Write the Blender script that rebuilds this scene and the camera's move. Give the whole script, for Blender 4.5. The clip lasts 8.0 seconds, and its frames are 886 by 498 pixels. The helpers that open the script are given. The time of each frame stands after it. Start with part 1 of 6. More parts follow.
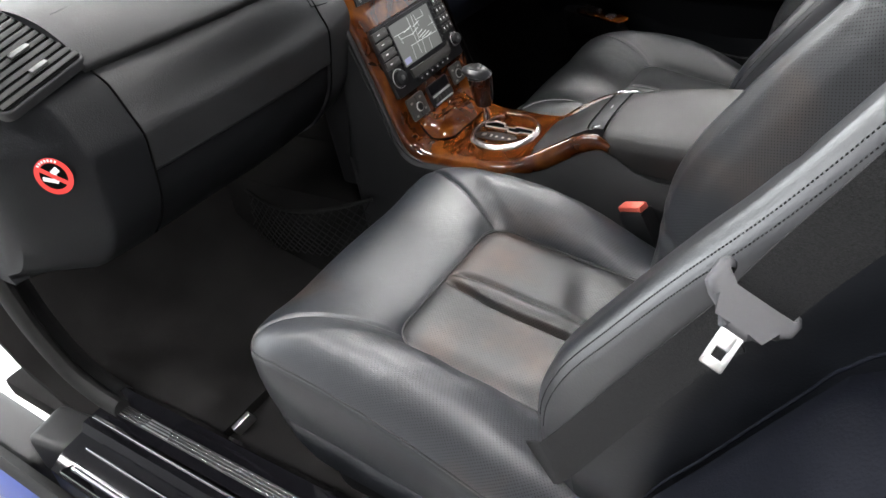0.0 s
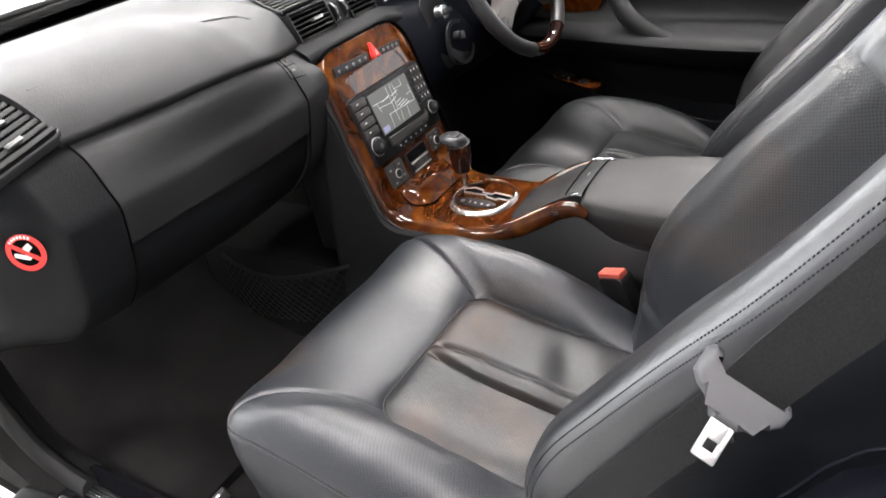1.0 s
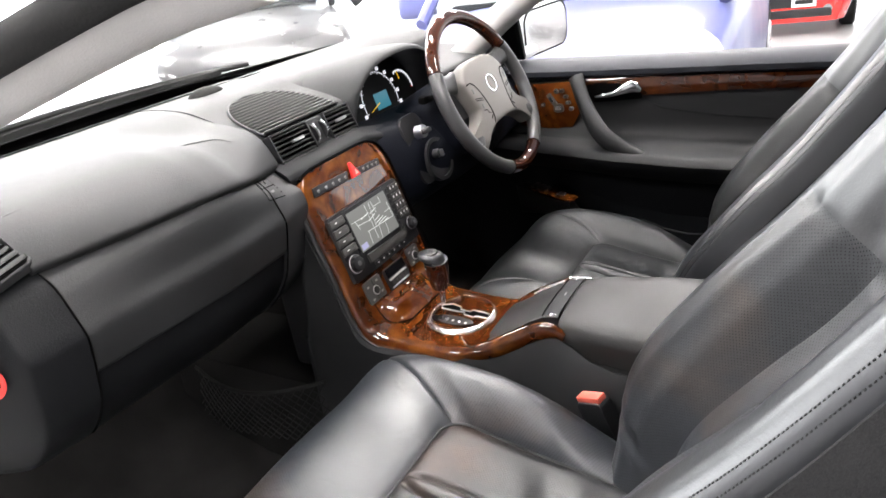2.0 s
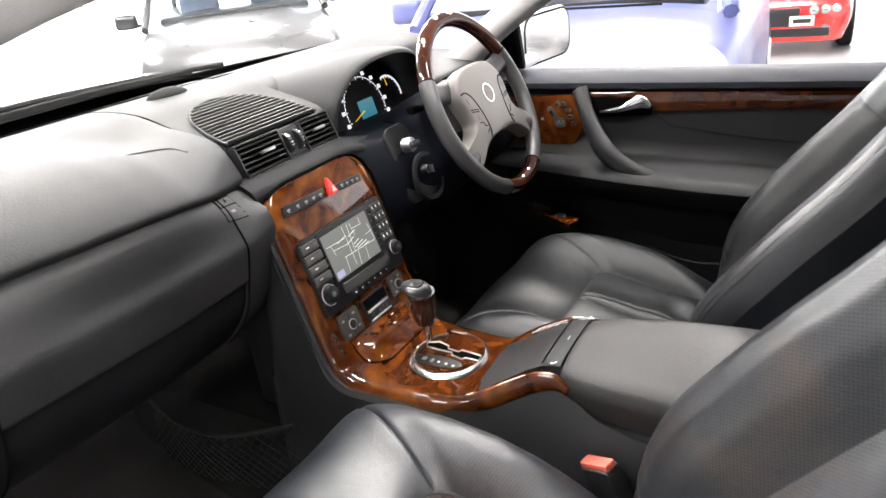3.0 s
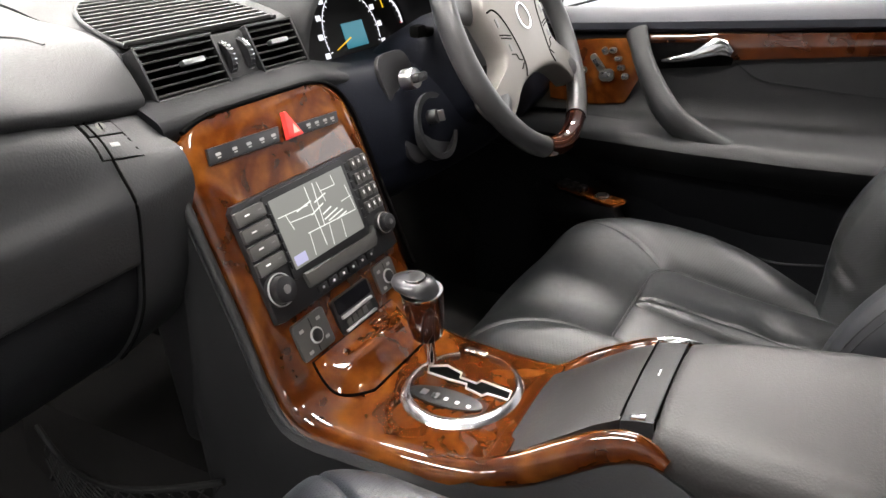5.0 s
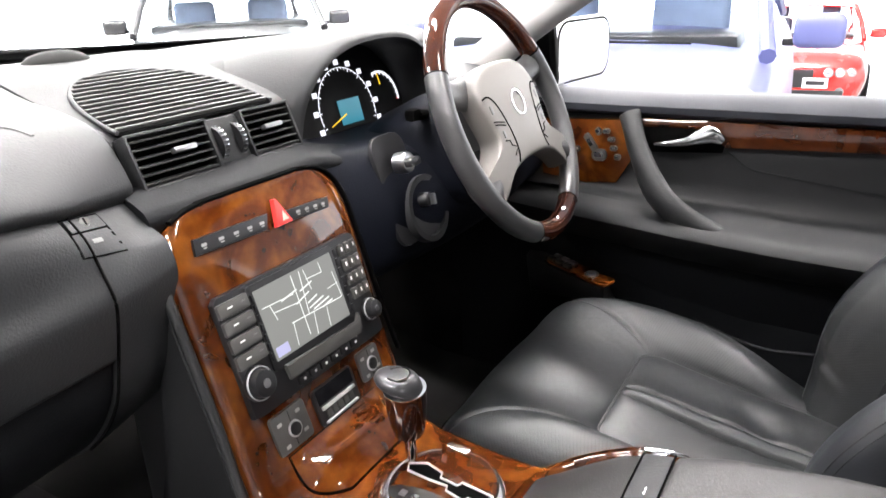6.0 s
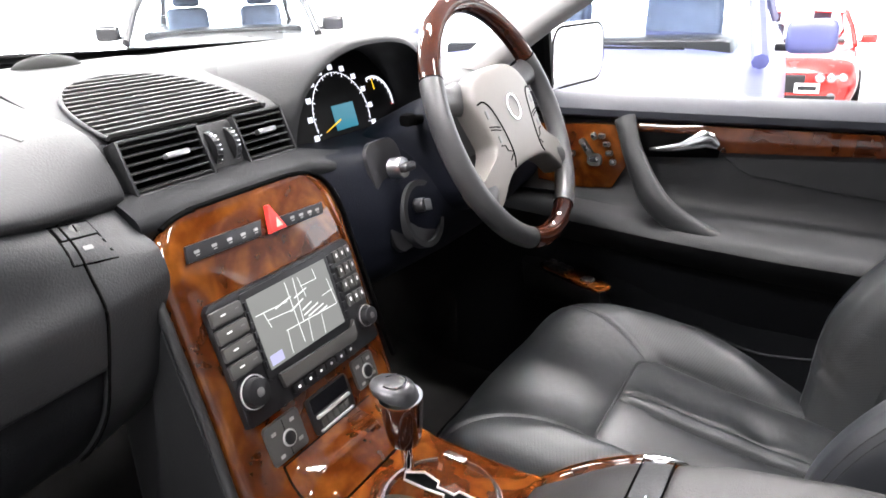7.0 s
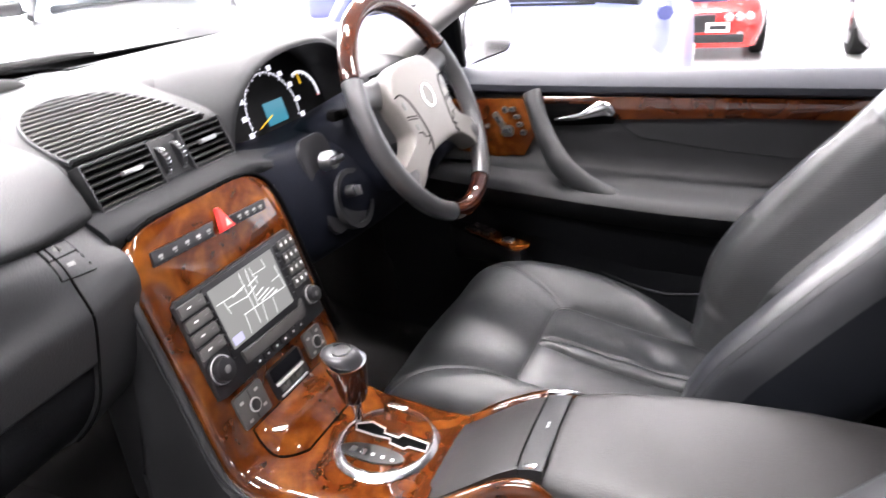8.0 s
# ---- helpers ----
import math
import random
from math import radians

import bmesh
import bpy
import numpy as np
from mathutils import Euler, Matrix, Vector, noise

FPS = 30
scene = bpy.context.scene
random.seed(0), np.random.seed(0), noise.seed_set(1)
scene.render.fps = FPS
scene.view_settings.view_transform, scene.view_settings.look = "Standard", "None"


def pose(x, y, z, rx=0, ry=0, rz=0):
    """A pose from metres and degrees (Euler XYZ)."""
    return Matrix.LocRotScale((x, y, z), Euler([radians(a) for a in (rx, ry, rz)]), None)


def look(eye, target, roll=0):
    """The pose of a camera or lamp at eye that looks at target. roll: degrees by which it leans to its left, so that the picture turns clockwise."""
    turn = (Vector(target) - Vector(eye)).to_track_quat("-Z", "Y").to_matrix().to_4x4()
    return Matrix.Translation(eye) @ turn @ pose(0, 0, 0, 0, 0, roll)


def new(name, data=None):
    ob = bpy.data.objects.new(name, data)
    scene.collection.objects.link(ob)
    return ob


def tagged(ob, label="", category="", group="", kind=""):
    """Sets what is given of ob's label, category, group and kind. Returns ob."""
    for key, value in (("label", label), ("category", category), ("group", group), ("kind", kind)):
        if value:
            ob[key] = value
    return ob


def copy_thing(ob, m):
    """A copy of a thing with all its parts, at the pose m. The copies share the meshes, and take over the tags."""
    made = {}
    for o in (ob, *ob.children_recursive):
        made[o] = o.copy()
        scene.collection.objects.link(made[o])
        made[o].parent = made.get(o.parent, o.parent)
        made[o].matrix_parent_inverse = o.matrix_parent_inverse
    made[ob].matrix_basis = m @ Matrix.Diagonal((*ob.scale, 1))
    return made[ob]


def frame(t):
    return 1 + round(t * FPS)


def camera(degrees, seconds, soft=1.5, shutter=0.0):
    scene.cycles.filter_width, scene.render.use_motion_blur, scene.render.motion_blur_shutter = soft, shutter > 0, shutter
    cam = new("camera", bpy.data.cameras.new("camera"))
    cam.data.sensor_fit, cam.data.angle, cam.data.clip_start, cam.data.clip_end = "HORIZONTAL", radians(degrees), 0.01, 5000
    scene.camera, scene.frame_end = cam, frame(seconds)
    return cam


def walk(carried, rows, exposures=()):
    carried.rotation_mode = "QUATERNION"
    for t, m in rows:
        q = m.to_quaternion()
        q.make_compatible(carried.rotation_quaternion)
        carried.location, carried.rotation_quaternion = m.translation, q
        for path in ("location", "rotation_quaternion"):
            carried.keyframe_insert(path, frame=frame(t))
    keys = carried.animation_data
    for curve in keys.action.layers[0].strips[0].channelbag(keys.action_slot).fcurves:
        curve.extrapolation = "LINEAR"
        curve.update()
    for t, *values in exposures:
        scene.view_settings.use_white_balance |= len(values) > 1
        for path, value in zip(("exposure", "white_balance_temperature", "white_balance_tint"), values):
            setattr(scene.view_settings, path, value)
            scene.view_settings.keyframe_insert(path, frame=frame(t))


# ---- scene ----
cam = camera(64.8, 8.0, shutter=0.35)
PATH = [
    (0, (0.842, -0.926, 1.17), (-0.199, 0.329, 0.012), -12.0),
    (0.5, (0.838, -0.923, 1.178), (-0.186, 0.372, 0.049), -11.2),
    (1, (0.832, -0.913, 1.186), (-0.182, 0.459, 0.141), -10.9),
    (1.5, (0.834, -0.905, 1.205), (-0.186, 0.526, 0.25), -10.4),
    (2, (0.834, -0.884, 1.219), (-0.173, 0.636, 0.396), -9.3),
    (2.2, (0.832, -0.873, 1.216), (-0.176, 0.656, 0.412), -9.5),
    (3.3, (0.714, -0.688, 1.179), (-0.279, 0.845, 0.363), -6.0),
    (3.5, (0.684, -0.633, 1.166), (-0.334, 0.86, 0.309), -5.4),
    (3.7, (0.667, -0.584, 1.143), (-0.305, 0.926, 0.263), -6.6),
    (4, (0.636, -0.53, 1.134), (-0.319, 0.973, 0.223), -6.7),
    (4.2, (0.61, -0.522, 1.08), (-0.335, 1.056, 0.293), -7.9),
    (4.5, (0.592, -0.509, 1.039), (-0.386, 1.058, 0.271), -7.3),
    (4.7, (0.578, -0.506, 1.029), (-0.403, 1.037, 0.219), -6.4),
    (5.8, (0.562, -0.478, 1.066), (-0.378, 1.114, 0.305), -2.7),
    (6, (0.56, -0.474, 1.076), (-0.396, 1.132, 0.365), -2.3),
    (6.5, (0.557, -0.466, 1.077), (-0.378, 1.17, 0.409), -1.9),
    (7, (0.555, -0.469, 1.074), (-0.389, 1.151, 0.377), -2.3),
    (7.2, (0.569, -0.482, 1.062), (-0.374, 1.105, 0.294), -4.0),
    (7.5, (0.563, -0.487, 1.067), (-0.338, 1.069, 0.191), -3.5),
    (7.8, (0.586, -0.516, 1.098), (-0.26, 1.097, 0.272), -4.4),
    (8, (0.617, -0.55, 1.146), (-0.157, 1.097, 0.316), -4.8),
]
EXPOSURES = [(0, -0.72, 6450, 10), (1, -0.50, 6580, 12), (2, -0.26, 6600, 12), (4, -0.26, 6800, 11), (4.5, -0.15, 6850, 11), (6, 0.18, 6550, 12), (7, 0.25, 6450, 13), (8, 0.43, 6450, 17)]
walk(cam, [(t, look(eye, target, roll)) for t, eye, target, roll in PATH], exposures=EXPOSURES)
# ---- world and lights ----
# Height chosen to line up the parked cars in the camera's view.
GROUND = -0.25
LAMP = 160.0
DAYLIGHT = 5.0
FRONT_DAYLIGHT = 17.0
world = bpy.data.worlds.new("world")
scene.world = world
world.use_nodes = True
world.node_tree.nodes["Background"].inputs[0].default_value = (0.95, 0.97, 1.0, 1)
world.node_tree.nodes["Background"].inputs[1].default_value = 0.35


# ---- materials ----
def material(name, color, rough=0.5, metal=0.0, vary=0.0, vary_scale=6.0, bump=0.0, bump_scale=200.0, coat=0.0, spec=0.5):
    """A surface with two scales of variation: broad patches in colour and gloss, fine grain in relief."""
    m = bpy.data.materials.new(name)
    m.use_nodes = True
    nt = m.node_tree
    b = nt.nodes["Principled BSDF"]
    b.inputs["Base Color"].default_value = (*color, 1)
    b.inputs["Roughness"].default_value = rough
    b.inputs["Metallic"].default_value = metal
    b.inputs["Coat Weight"].default_value = coat
    b.inputs["Coat Roughness"].default_value = 0.03
    b.inputs["Specular IOR Level"].default_value = spec
    tc = nt.nodes.new("ShaderNodeTexCoord")
    if vary > 0:
        n = nt.nodes.new("ShaderNodeTexNoise")
        n.inputs["Scale"].default_value, n.inputs["Detail"].default_value = vary_scale, 6.0
        nt.links.new(tc.outputs["Object"], n.inputs["Vector"])
        r = nt.nodes.new("ShaderNodeValToRGB")
        r.color_ramp.elements[0].position, r.color_ramp.elements[1].position = 0.3, 0.7
        r.color_ramp.elements[0].color = (*[c * (1 - vary) for c in color], 1)
        r.color_ramp.elements[1].color = (*[min(1, c * (1 + vary)) for c in color], 1)
        nt.links.new(n.outputs["Fac"], r.inputs["Fac"])
        nt.links.new(r.outputs["Color"], b.inputs["Base Color"])
        mr = nt.nodes.new("ShaderNodeMapRange")
        mr.inputs["To Min"].default_value, mr.inputs["To Max"].default_value = max(0.02, rough - 0.08), min(1, rough + 0.08)
        nt.links.new(n.outputs["Fac"], mr.inputs["Value"])
        nt.links.new(mr.outputs["Result"], b.inputs["Roughness"])
    if bump > 0:
        t = nt.nodes.new("ShaderNodeTexNoise")
        t.inputs["Scale"].default_value, t.inputs["Detail"].default_value = bump_scale, 3.0
        nt.links.new(tc.outputs["Object"], t.inputs["Vector"])
        bp = nt.nodes.new("ShaderNodeBump")
        bp.inputs["Strength"].default_value, bp.inputs["Distance"].default_value = bump, 0.001
        nt.links.new(t.outputs["Fac"], bp.inputs["Height"])
        nt.links.new(bp.outputs["Normal"], b.inputs["Normal"])
    return m


def burl(name, dark, mid, light, scale):
    """Lacquered burl walnut: swirled figure under a clear coat."""
    m = bpy.data.materials.new(name)
    m.use_nodes = True
    nt = m.node_tree
    b = nt.nodes["Principled BSDF"]
    tc = nt.nodes.new("ShaderNodeTexCoord")
    n1 = nt.nodes.new("ShaderNodeTexNoise")
    n1.inputs["Scale"].default_value, n1.inputs["Detail"].default_value, n1.inputs["Distortion"].default_value = scale * 0.8, 2.5, 1.6
    n2 = nt.nodes.new("ShaderNodeTexNoise")
    n2.inputs["Scale"].default_value, n2.inputs["Detail"].default_value = scale * 7, 4.0
    mx = nt.nodes.new("ShaderNodeMath")
    mx.operation = "MULTIPLY_ADD"
    mx.inputs[1].default_value = 0.17
    nt.links.new(tc.outputs["Object"], n1.inputs["Vector"])
    nt.links.new(tc.outputs["Object"], n2.inputs["Vector"])
    nt.links.new(n2.outputs["Fac"], mx.inputs[0])
    nt.links.new(n1.outputs["Fac"], mx.inputs[2])
    r = nt.nodes.new("ShaderNodeValToRGB")
    e = r.color_ramp.elements
    e[0].position, e[0].color = 0.38, (*dark, 1)
    e[1].position, e[1].color = 0.80, (*light, 1)
    k = e.new(0.57)
    k.color = (*mid, 1)
    nt.links.new(mx.outputs[0], r.inputs["Fac"])
    nt.links.new(r.outputs["Color"], b.inputs["Base Color"])
    b.inputs["Roughness"].default_value = 0.3
    b.inputs["Specular IOR Level"].default_value = 0.0
    b.inputs["Coat Weight"].default_value, b.inputs["Coat Roughness"].default_value = 1.0, 0.02
    return m


def glow(name, color, strength):
    m = bpy.data.materials.new(name)
    m.use_nodes = True
    b = m.node_tree.nodes["Principled BSDF"]
    b.inputs["Base Color"].default_value = (*[0.2 * c for c in color], 1)
    b.inputs["Emission Color"].default_value, b.inputs["Emission Strength"].default_value = (*color, 1), strength
    b.inputs["Roughness"].default_value = 0.3
    return m


def glass(name, tint=(1, 1, 1), most=0.4):
    """Thin clear glass: see-through, with a mirror-like gloss that grows at flat angles."""
    m = bpy.data.materials.new(name)
    m.use_nodes = True
    nt = m.node_tree
    nt.nodes.remove(nt.nodes["Principled BSDF"])
    clear, gloss, mix, fr = (nt.nodes.new("ShaderNode" + k) for k in ("BsdfTransparent", "BsdfGlossy", "MixShader", "LayerWeight"))
    clear.inputs["Color"].default_value = (*tint, 1)
    gloss.inputs["Roughness"].default_value = 0.02
    steep = nt.nodes.new("ShaderNodeMath")
    steep.operation = "POWER"
    steep.inputs[1].default_value = 5.0
    nt.links.new(fr.outputs["Facing"], steep.inputs[0])
    amount = nt.nodes.new("ShaderNodeMath")
    amount.operation = "MULTIPLY_ADD"
    amount.inputs[1].default_value, amount.inputs[2].default_value = most, 0.03
    nt.links.new(steep.outputs[0], amount.inputs[0])
    nt.links.new(amount.outputs[0], mix.inputs[0])
    nt.links.new(clear.outputs[0], mix.inputs[1])
    nt.links.new(gloss.outputs[0], mix.inputs[2])
    nt.links.new(mix.outputs[0], nt.nodes["Material Output"].inputs["Surface"])
    return m


LEATHER = material("seat leather", (0.0078, 0.0088, 0.0112), 0.38, vary=0.3, vary_scale=5, bump=0.3, bump_scale=420, spec=0.54)

# Lighter, glossier seat leather: puts the light on the backrest into the material.
LIT_LEATHER = material("brightened smooth leather", (0.0095, 0.0105, 0.013), 0.34, vary=0.25, vary_scale=5, bump=0.2, bump_scale=420, spec=1.0)


def perforated(name, color, worn, rough, spec=0.5, least=0.5):
    """Leather with rows of punched holes, laid out along the sheet, and rubbed brown patches."""
    m = material(name, color, rough, vary=0.25, vary_scale=6, spec=spec)
    nt = m.node_tree
    b = nt.nodes["Principled BSDF"]
    uv = nt.nodes.new("ShaderNodeTexCoord")
    v = nt.nodes.new("ShaderNodeTexVoronoi")
    v.voronoi_dimensions = "2D"
    v.inputs["Scale"].default_value, v.inputs["Randomness"].default_value = 310.0, 0.04
    turn = nt.nodes.new("ShaderNodeMapping")
    turn.inputs["Rotation"].default_value = (0, 0, math.pi / 4)
    nt.links.new(uv.outputs["UV"], turn.inputs["Vector"])
    nt.links.new(turn.outputs["Vector"], v.inputs["Vector"])
    hole = nt.nodes.new("ShaderNodeMapRange")
    hole.inputs["From Min"].default_value, hole.inputs["From Max"].default_value = 0.11, 0.25
    nt.links.new(v.outputs["Distance"], hole.inputs["Value"])
    n = nt.nodes.new("ShaderNodeTexNoise")
    n.inputs["Scale"].default_value, n.inputs["Detail"].default_value = 9.0, 5.0
    nt.links.new(uv.outputs["Object"], n.inputs["Vector"])
    k = nt.nodes.new("ShaderNodeMapRange")
    k.inputs["From Min"].default_value, k.inputs["From Max"].default_value, k.inputs["To Max"].default_value = least, least + 0.2, 0.85
    nt.links.new(n.outputs["Fac"], k.inputs["Value"])
    mx = nt.nodes.new("ShaderNodeMix")
    mx.data_type = "RGBA"
    mx.inputs[6].default_value, mx.inputs[7].default_value = (*color, 1), (*worn, 1)
    nt.links.new(k.outputs["Result"], mx.inputs[0])
    mm = nt.nodes.new("ShaderNodeMix")
    mm.data_type = "RGBA"
    mm.inputs[6].default_value = (0.003, 0.003, 0.003, 1)
    nt.links.new(hole.outputs["Result"], mm.inputs[0])
    nt.links.new(mx.outputs[2], mm.inputs[7])
    nt.links.new(mm.outputs[2], b.inputs["Base Color"])
    g = nt.nodes.new("ShaderNodeTexNoise")
    g.inputs["Scale"].default_value = 420.0
    nt.links.new(uv.outputs["Object"], g.inputs["Vector"])
    add = nt.nodes.new("ShaderNodeMath")
    add.operation = "MULTIPLY_ADD"
    add.inputs[1].default_value = 0.5
    nt.links.new(g.outputs["Fac"], add.inputs[0])
    nt.links.new(hole.outputs["Result"], add.inputs[2])
    soft = nt.nodes.new("ShaderNodeTexNoise")
    soft.inputs["Scale"].default_value, soft.inputs["Detail"].default_value, soft.inputs["Distortion"].default_value = 38.0, 3.0, 0.6
    nt.links.new(uv.outputs["Object"], soft.inputs["Vector"])
    wave = nt.nodes.new("ShaderNodeBump")
    wave.inputs["Strength"].default_value, wave.inputs["Distance"].default_value = 0.22, 0.004
    nt.links.new(soft.outputs["Fac"], wave.inputs["Height"])
    bp = nt.nodes.new("ShaderNodeBump")
    bp.inputs["Strength"].default_value, bp.inputs["Distance"].default_value = 0.34, 0.0006
    nt.links.new(wave.outputs["Normal"], bp.inputs["Normal"])
    nt.links.new(add.outputs[0], bp.inputs["Height"])
    nt.links.new(bp.outputs["Normal"], b.inputs["Normal"])
    gl = nt.nodes.new("ShaderNodeMath")
    gl.operation = "MULTIPLY_ADD"
    gl.inputs[1].default_value, gl.inputs[2].default_value = spec * 0.65, spec * 0.35
    nt.links.new(hole.outputs["Result"], gl.inputs[0])
    nt.links.new(gl.outputs[0], b.inputs["Specular IOR Level"])
    return m


PERF = perforated("perforated leather", (0.0076, 0.0096, 0.0136), (0.042, 0.026, 0.017), 0.45, 0.84, 0.55)
PERF_COOL = perforated("unworn perforated leather", (0.0092, 0.0102, 0.0112), (0.0135, 0.013, 0.0122), 0.48, 0.62, 0.55)
PERF_WORN = perforated("worn perforated leather", (0.0066, 0.0070, 0.0078), (0.050, 0.026, 0.016), 0.46, 0.55, 0.50)
PIPING = material("seam thread", (0.018, 0.018, 0.019), 0.6, bump=0.3, bump_scale=900)
DASH = material("dashboard leather", (0.014, 0.0144, 0.0155), 0.52, spec=0.27, vary=0.12, vary_scale=7, bump=0.35, bump_scale=520)
DASH_LOW = material("grained black plastic", (0.013, 0.0133, 0.014), 0.48, spec=0.35, vary=0.15, vary_scale=8, bump=0.4, bump_scale=600)
# Darkened plastic: puts shade into the colour of undersides, slopes and recesses.
DASH_DARK = material("dark soft plastic with painted shade", (0.0055, 0.0059, 0.0068), 0.55, spec=0.10, vary=0.15, vary_scale=8, bump=0.35, bump_scale=560)
FLANK = material("smooth flank leather", (0.0062, 0.0072, 0.0098), 0.40, spec=0.40, vary=0.2, vary_scale=4, bump=0.25, bump_scale=480)
DOOR_SKIN = material("door panel leather", (0.0100, 0.0103, 0.0110), 0.5, spec=0.22, vary=0.2, vary_scale=7, bump=0.4, bump_scale=500)
ARM_LEATHER = material("armrest leather", (0.0165, 0.0157, 0.0157), 0.46, spec=0.34, vary=0.25, vary_scale=6, bump=0.3, bump_scale=480)
FACE = material("matt black dial face", (0.004, 0.004, 0.0045), 0.6, spec=0.12, vary=0.1)
# Near-black for joints; also stands in for shade inside hollows and openings.
SEAM = material("dark gap", (0.003, 0.003, 0.003), 0.9, spec=0.0)
PLASTIC = material("satin black plastic", (0.008, 0.008, 0.009), 0.36, vary=0.15, bump=0.1, bump_scale=700)
GLOSS = material("gloss black", (0.004, 0.004, 0.005), 0.08, spec=0.16, vary=0.1)
FRIT = material("black printed glass", (0.005, 0.005, 0.005), 0.08, vary=0.1)
SLAT = material("vent slat grey", (0.024, 0.024, 0.0235), 0.42, spec=0.25, vary=0.1, bump=0.1, bump_scale=500)
GREYPL = material("grey plastic", (0.09, 0.09, 0.09), 0.4, vary=0.08, bump=0.1, bump_scale=500)
GREYDK = material("dark grey key plastic", (0.046, 0.045, 0.043), 0.35, vary=0.1, bump=0.05, bump_scale=600)
CAPMETAL = material("dark satin metal", (0.055, 0.055, 0.058), 0.30, 0.6, vary=0.08)
CARPET = material("charcoal carpet", (0.0115, 0.0110, 0.0110), 0.95, vary=0.35, vary_scale=9, bump=0.9, bump_scale=700, spec=0.05)
WOOD = burl("burl walnut", (0.0235, 0.0058, 0.0014), (0.049, 0.0112, 0.0019), (0.116, 0.036, 0.0060), 17)
WOOD_DARK = burl("dark burl walnut", (0.012, 0.0026, 0.0014), (0.026, 0.006, 0.0024), (0.042, 0.011, 0.004), 16)
CHROME = material("chrome", (0.82, 0.82, 0.83), 0.09, 1.0, vary=0.04)
SATIN = material("satin metal", (0.62, 0.62, 0.63), 0.28, 1.0, vary=0.06, bump=0.1, bump_scale=600)
HUB = material("stone grey leather", (0.135, 0.126, 0.116), 0.5, vary=0.06, bump=0.25, bump_scale=500)
RIM_LEATHER = material("grey rim leather", (0.038, 0.038, 0.039), 0.32, vary=0.15, bump=0.3, bump_scale=600)
PILLAR = material("grey pillar lining", (0.46, 0.45, 0.44), 0.8, vary=0.05, bump=0.4, bump_scale=500)
# Unseen roof lining, darkened to keep its reflection off the walnut.
HEADLINER = material("darkened headliner", (0.05, 0.05, 0.052), 0.9, vary=0.06, bump=0.4, bump_scale=500)
# Pale colour stands in for bright reflections on metal rings and rails.
PALE_RING = material("silver with painted shine", (0.45, 0.45, 0.45), 0.35, 0.3, vary=0.05)
KEY_PRINT = material("grey key print", (0.27, 0.27, 0.26), 0.5, vary=0.05)
RUBBER = material("black rubber", (0.013, 0.013, 0.013), 0.7, spec=0.12, vary=0.2, bump=0.3, bump_scale=300)
# Own colour of the rear trim; also stands in for shade behind the wheel.
NAVY_AND_SHADE = material("dark navy trim", (0.0030, 0.0036, 0.0062), 0.6, spec=0.06, vary=0.15, bump=0.3, bump_scale=520)
WEBBING = material("belt webbing", (0.0165, 0.0165, 0.0175), 0.65, spec=0.22, vary=0.6, vary_scale=800, bump=0.8, bump_scale=1300)
LATCH = material("grey latch plastic", (0.066, 0.066, 0.072), 0.5, vary=0.08, bump=0.1, bump_scale=400)
RED = material("red plastic", (0.62, 0.035, 0.03), 0.35, vary=0.1)
RED_BUTTON = material("red buckle button", (0.55, 0.10, 0.07), 0.4, vary=0.1)
WHITE_MARK = material("white print", (0.75, 0.75, 0.75), 0.5, vary=0.04)
STICKER_RED = material("sticker red", (0.60, 0.03, 0.025), 0.45, vary=0.06)
SCREEN = glow("map display", (0.20, 0.205, 0.195), 1.0)
MAP_LINE = glow("map lines", (0.75, 0.78, 0.76), 1.0)
LCD = glow("blue display", (0.03, 0.19, 0.26), 1.0)
DIAL = glow("dial marks", (0.9, 0.92, 1.0), 1.2)
NEEDLE = glow("needle", (1.0, 0.62, 0.03), 1.0)
NEEDLE_RED = glow("red mark", (1.0, 0.08, 0.03), 0.8)
SILVER = material("silver paint", (0.70, 0.71, 0.72), 0.3, 0.4, vary=0.04, coat=1.0)
RAIL = material("window rail leather", (0.020, 0.0215, 0.027), 0.5, spec=0.22, vary=0.1, bump=0.3, bump_scale=520)
METAL_TONGUE = material("bright steel", (0.5, 0.5, 0.5), 0.38, 0.8, vary=0.05)
WOOD_TRIM = burl("walnut trim", (0.018, 0.0040, 0.0011), (0.036, 0.0083, 0.0020), (0.074, 0.020, 0.0042), 13)
CAR_GLASS = glass("tinted car glass", (0.90, 0.93, 0.95), 0.6)
RED_PAINT = material("red car paint", (0.50, 0.015, 0.012), 0.25, 0.1, vary=0.06, coat=1.0)
WHITE_PAINT = material("white car paint", (0.75, 0.75, 0.75), 0.25, vary=0.03, coat=1.0)
GREY_PAINT = material("dark grey car paint", (0.035, 0.035, 0.038), 0.30, 0.2, vary=0.08, coat=0.6)
LILAC_PAINT = material("pale blue car paint", (0.085, 0.094, 0.22), 0.4, 0.0, vary=0.06, coat=0.2)
BLUE_PAINT = material("blue car paint", (0.002, 0.020, 0.15), 0.35, 0.0, vary=0.1, coat=0.2)
WINDSCREEN = glass("windscreen glass", (0.99, 1.0, 0.99), 0.35)
# White colour stands in for the glare of the headlights.
LENS = material("whitened lamp lens", (0.80, 0.81, 0.83), 0.15, vary=0.04, coat=1.0)
SEAT_BLUE = material("dark blue seat cloth", (0.14, 0.18, 0.26), 0.8, vary=0.2, bump=0.3, bump_scale=300)


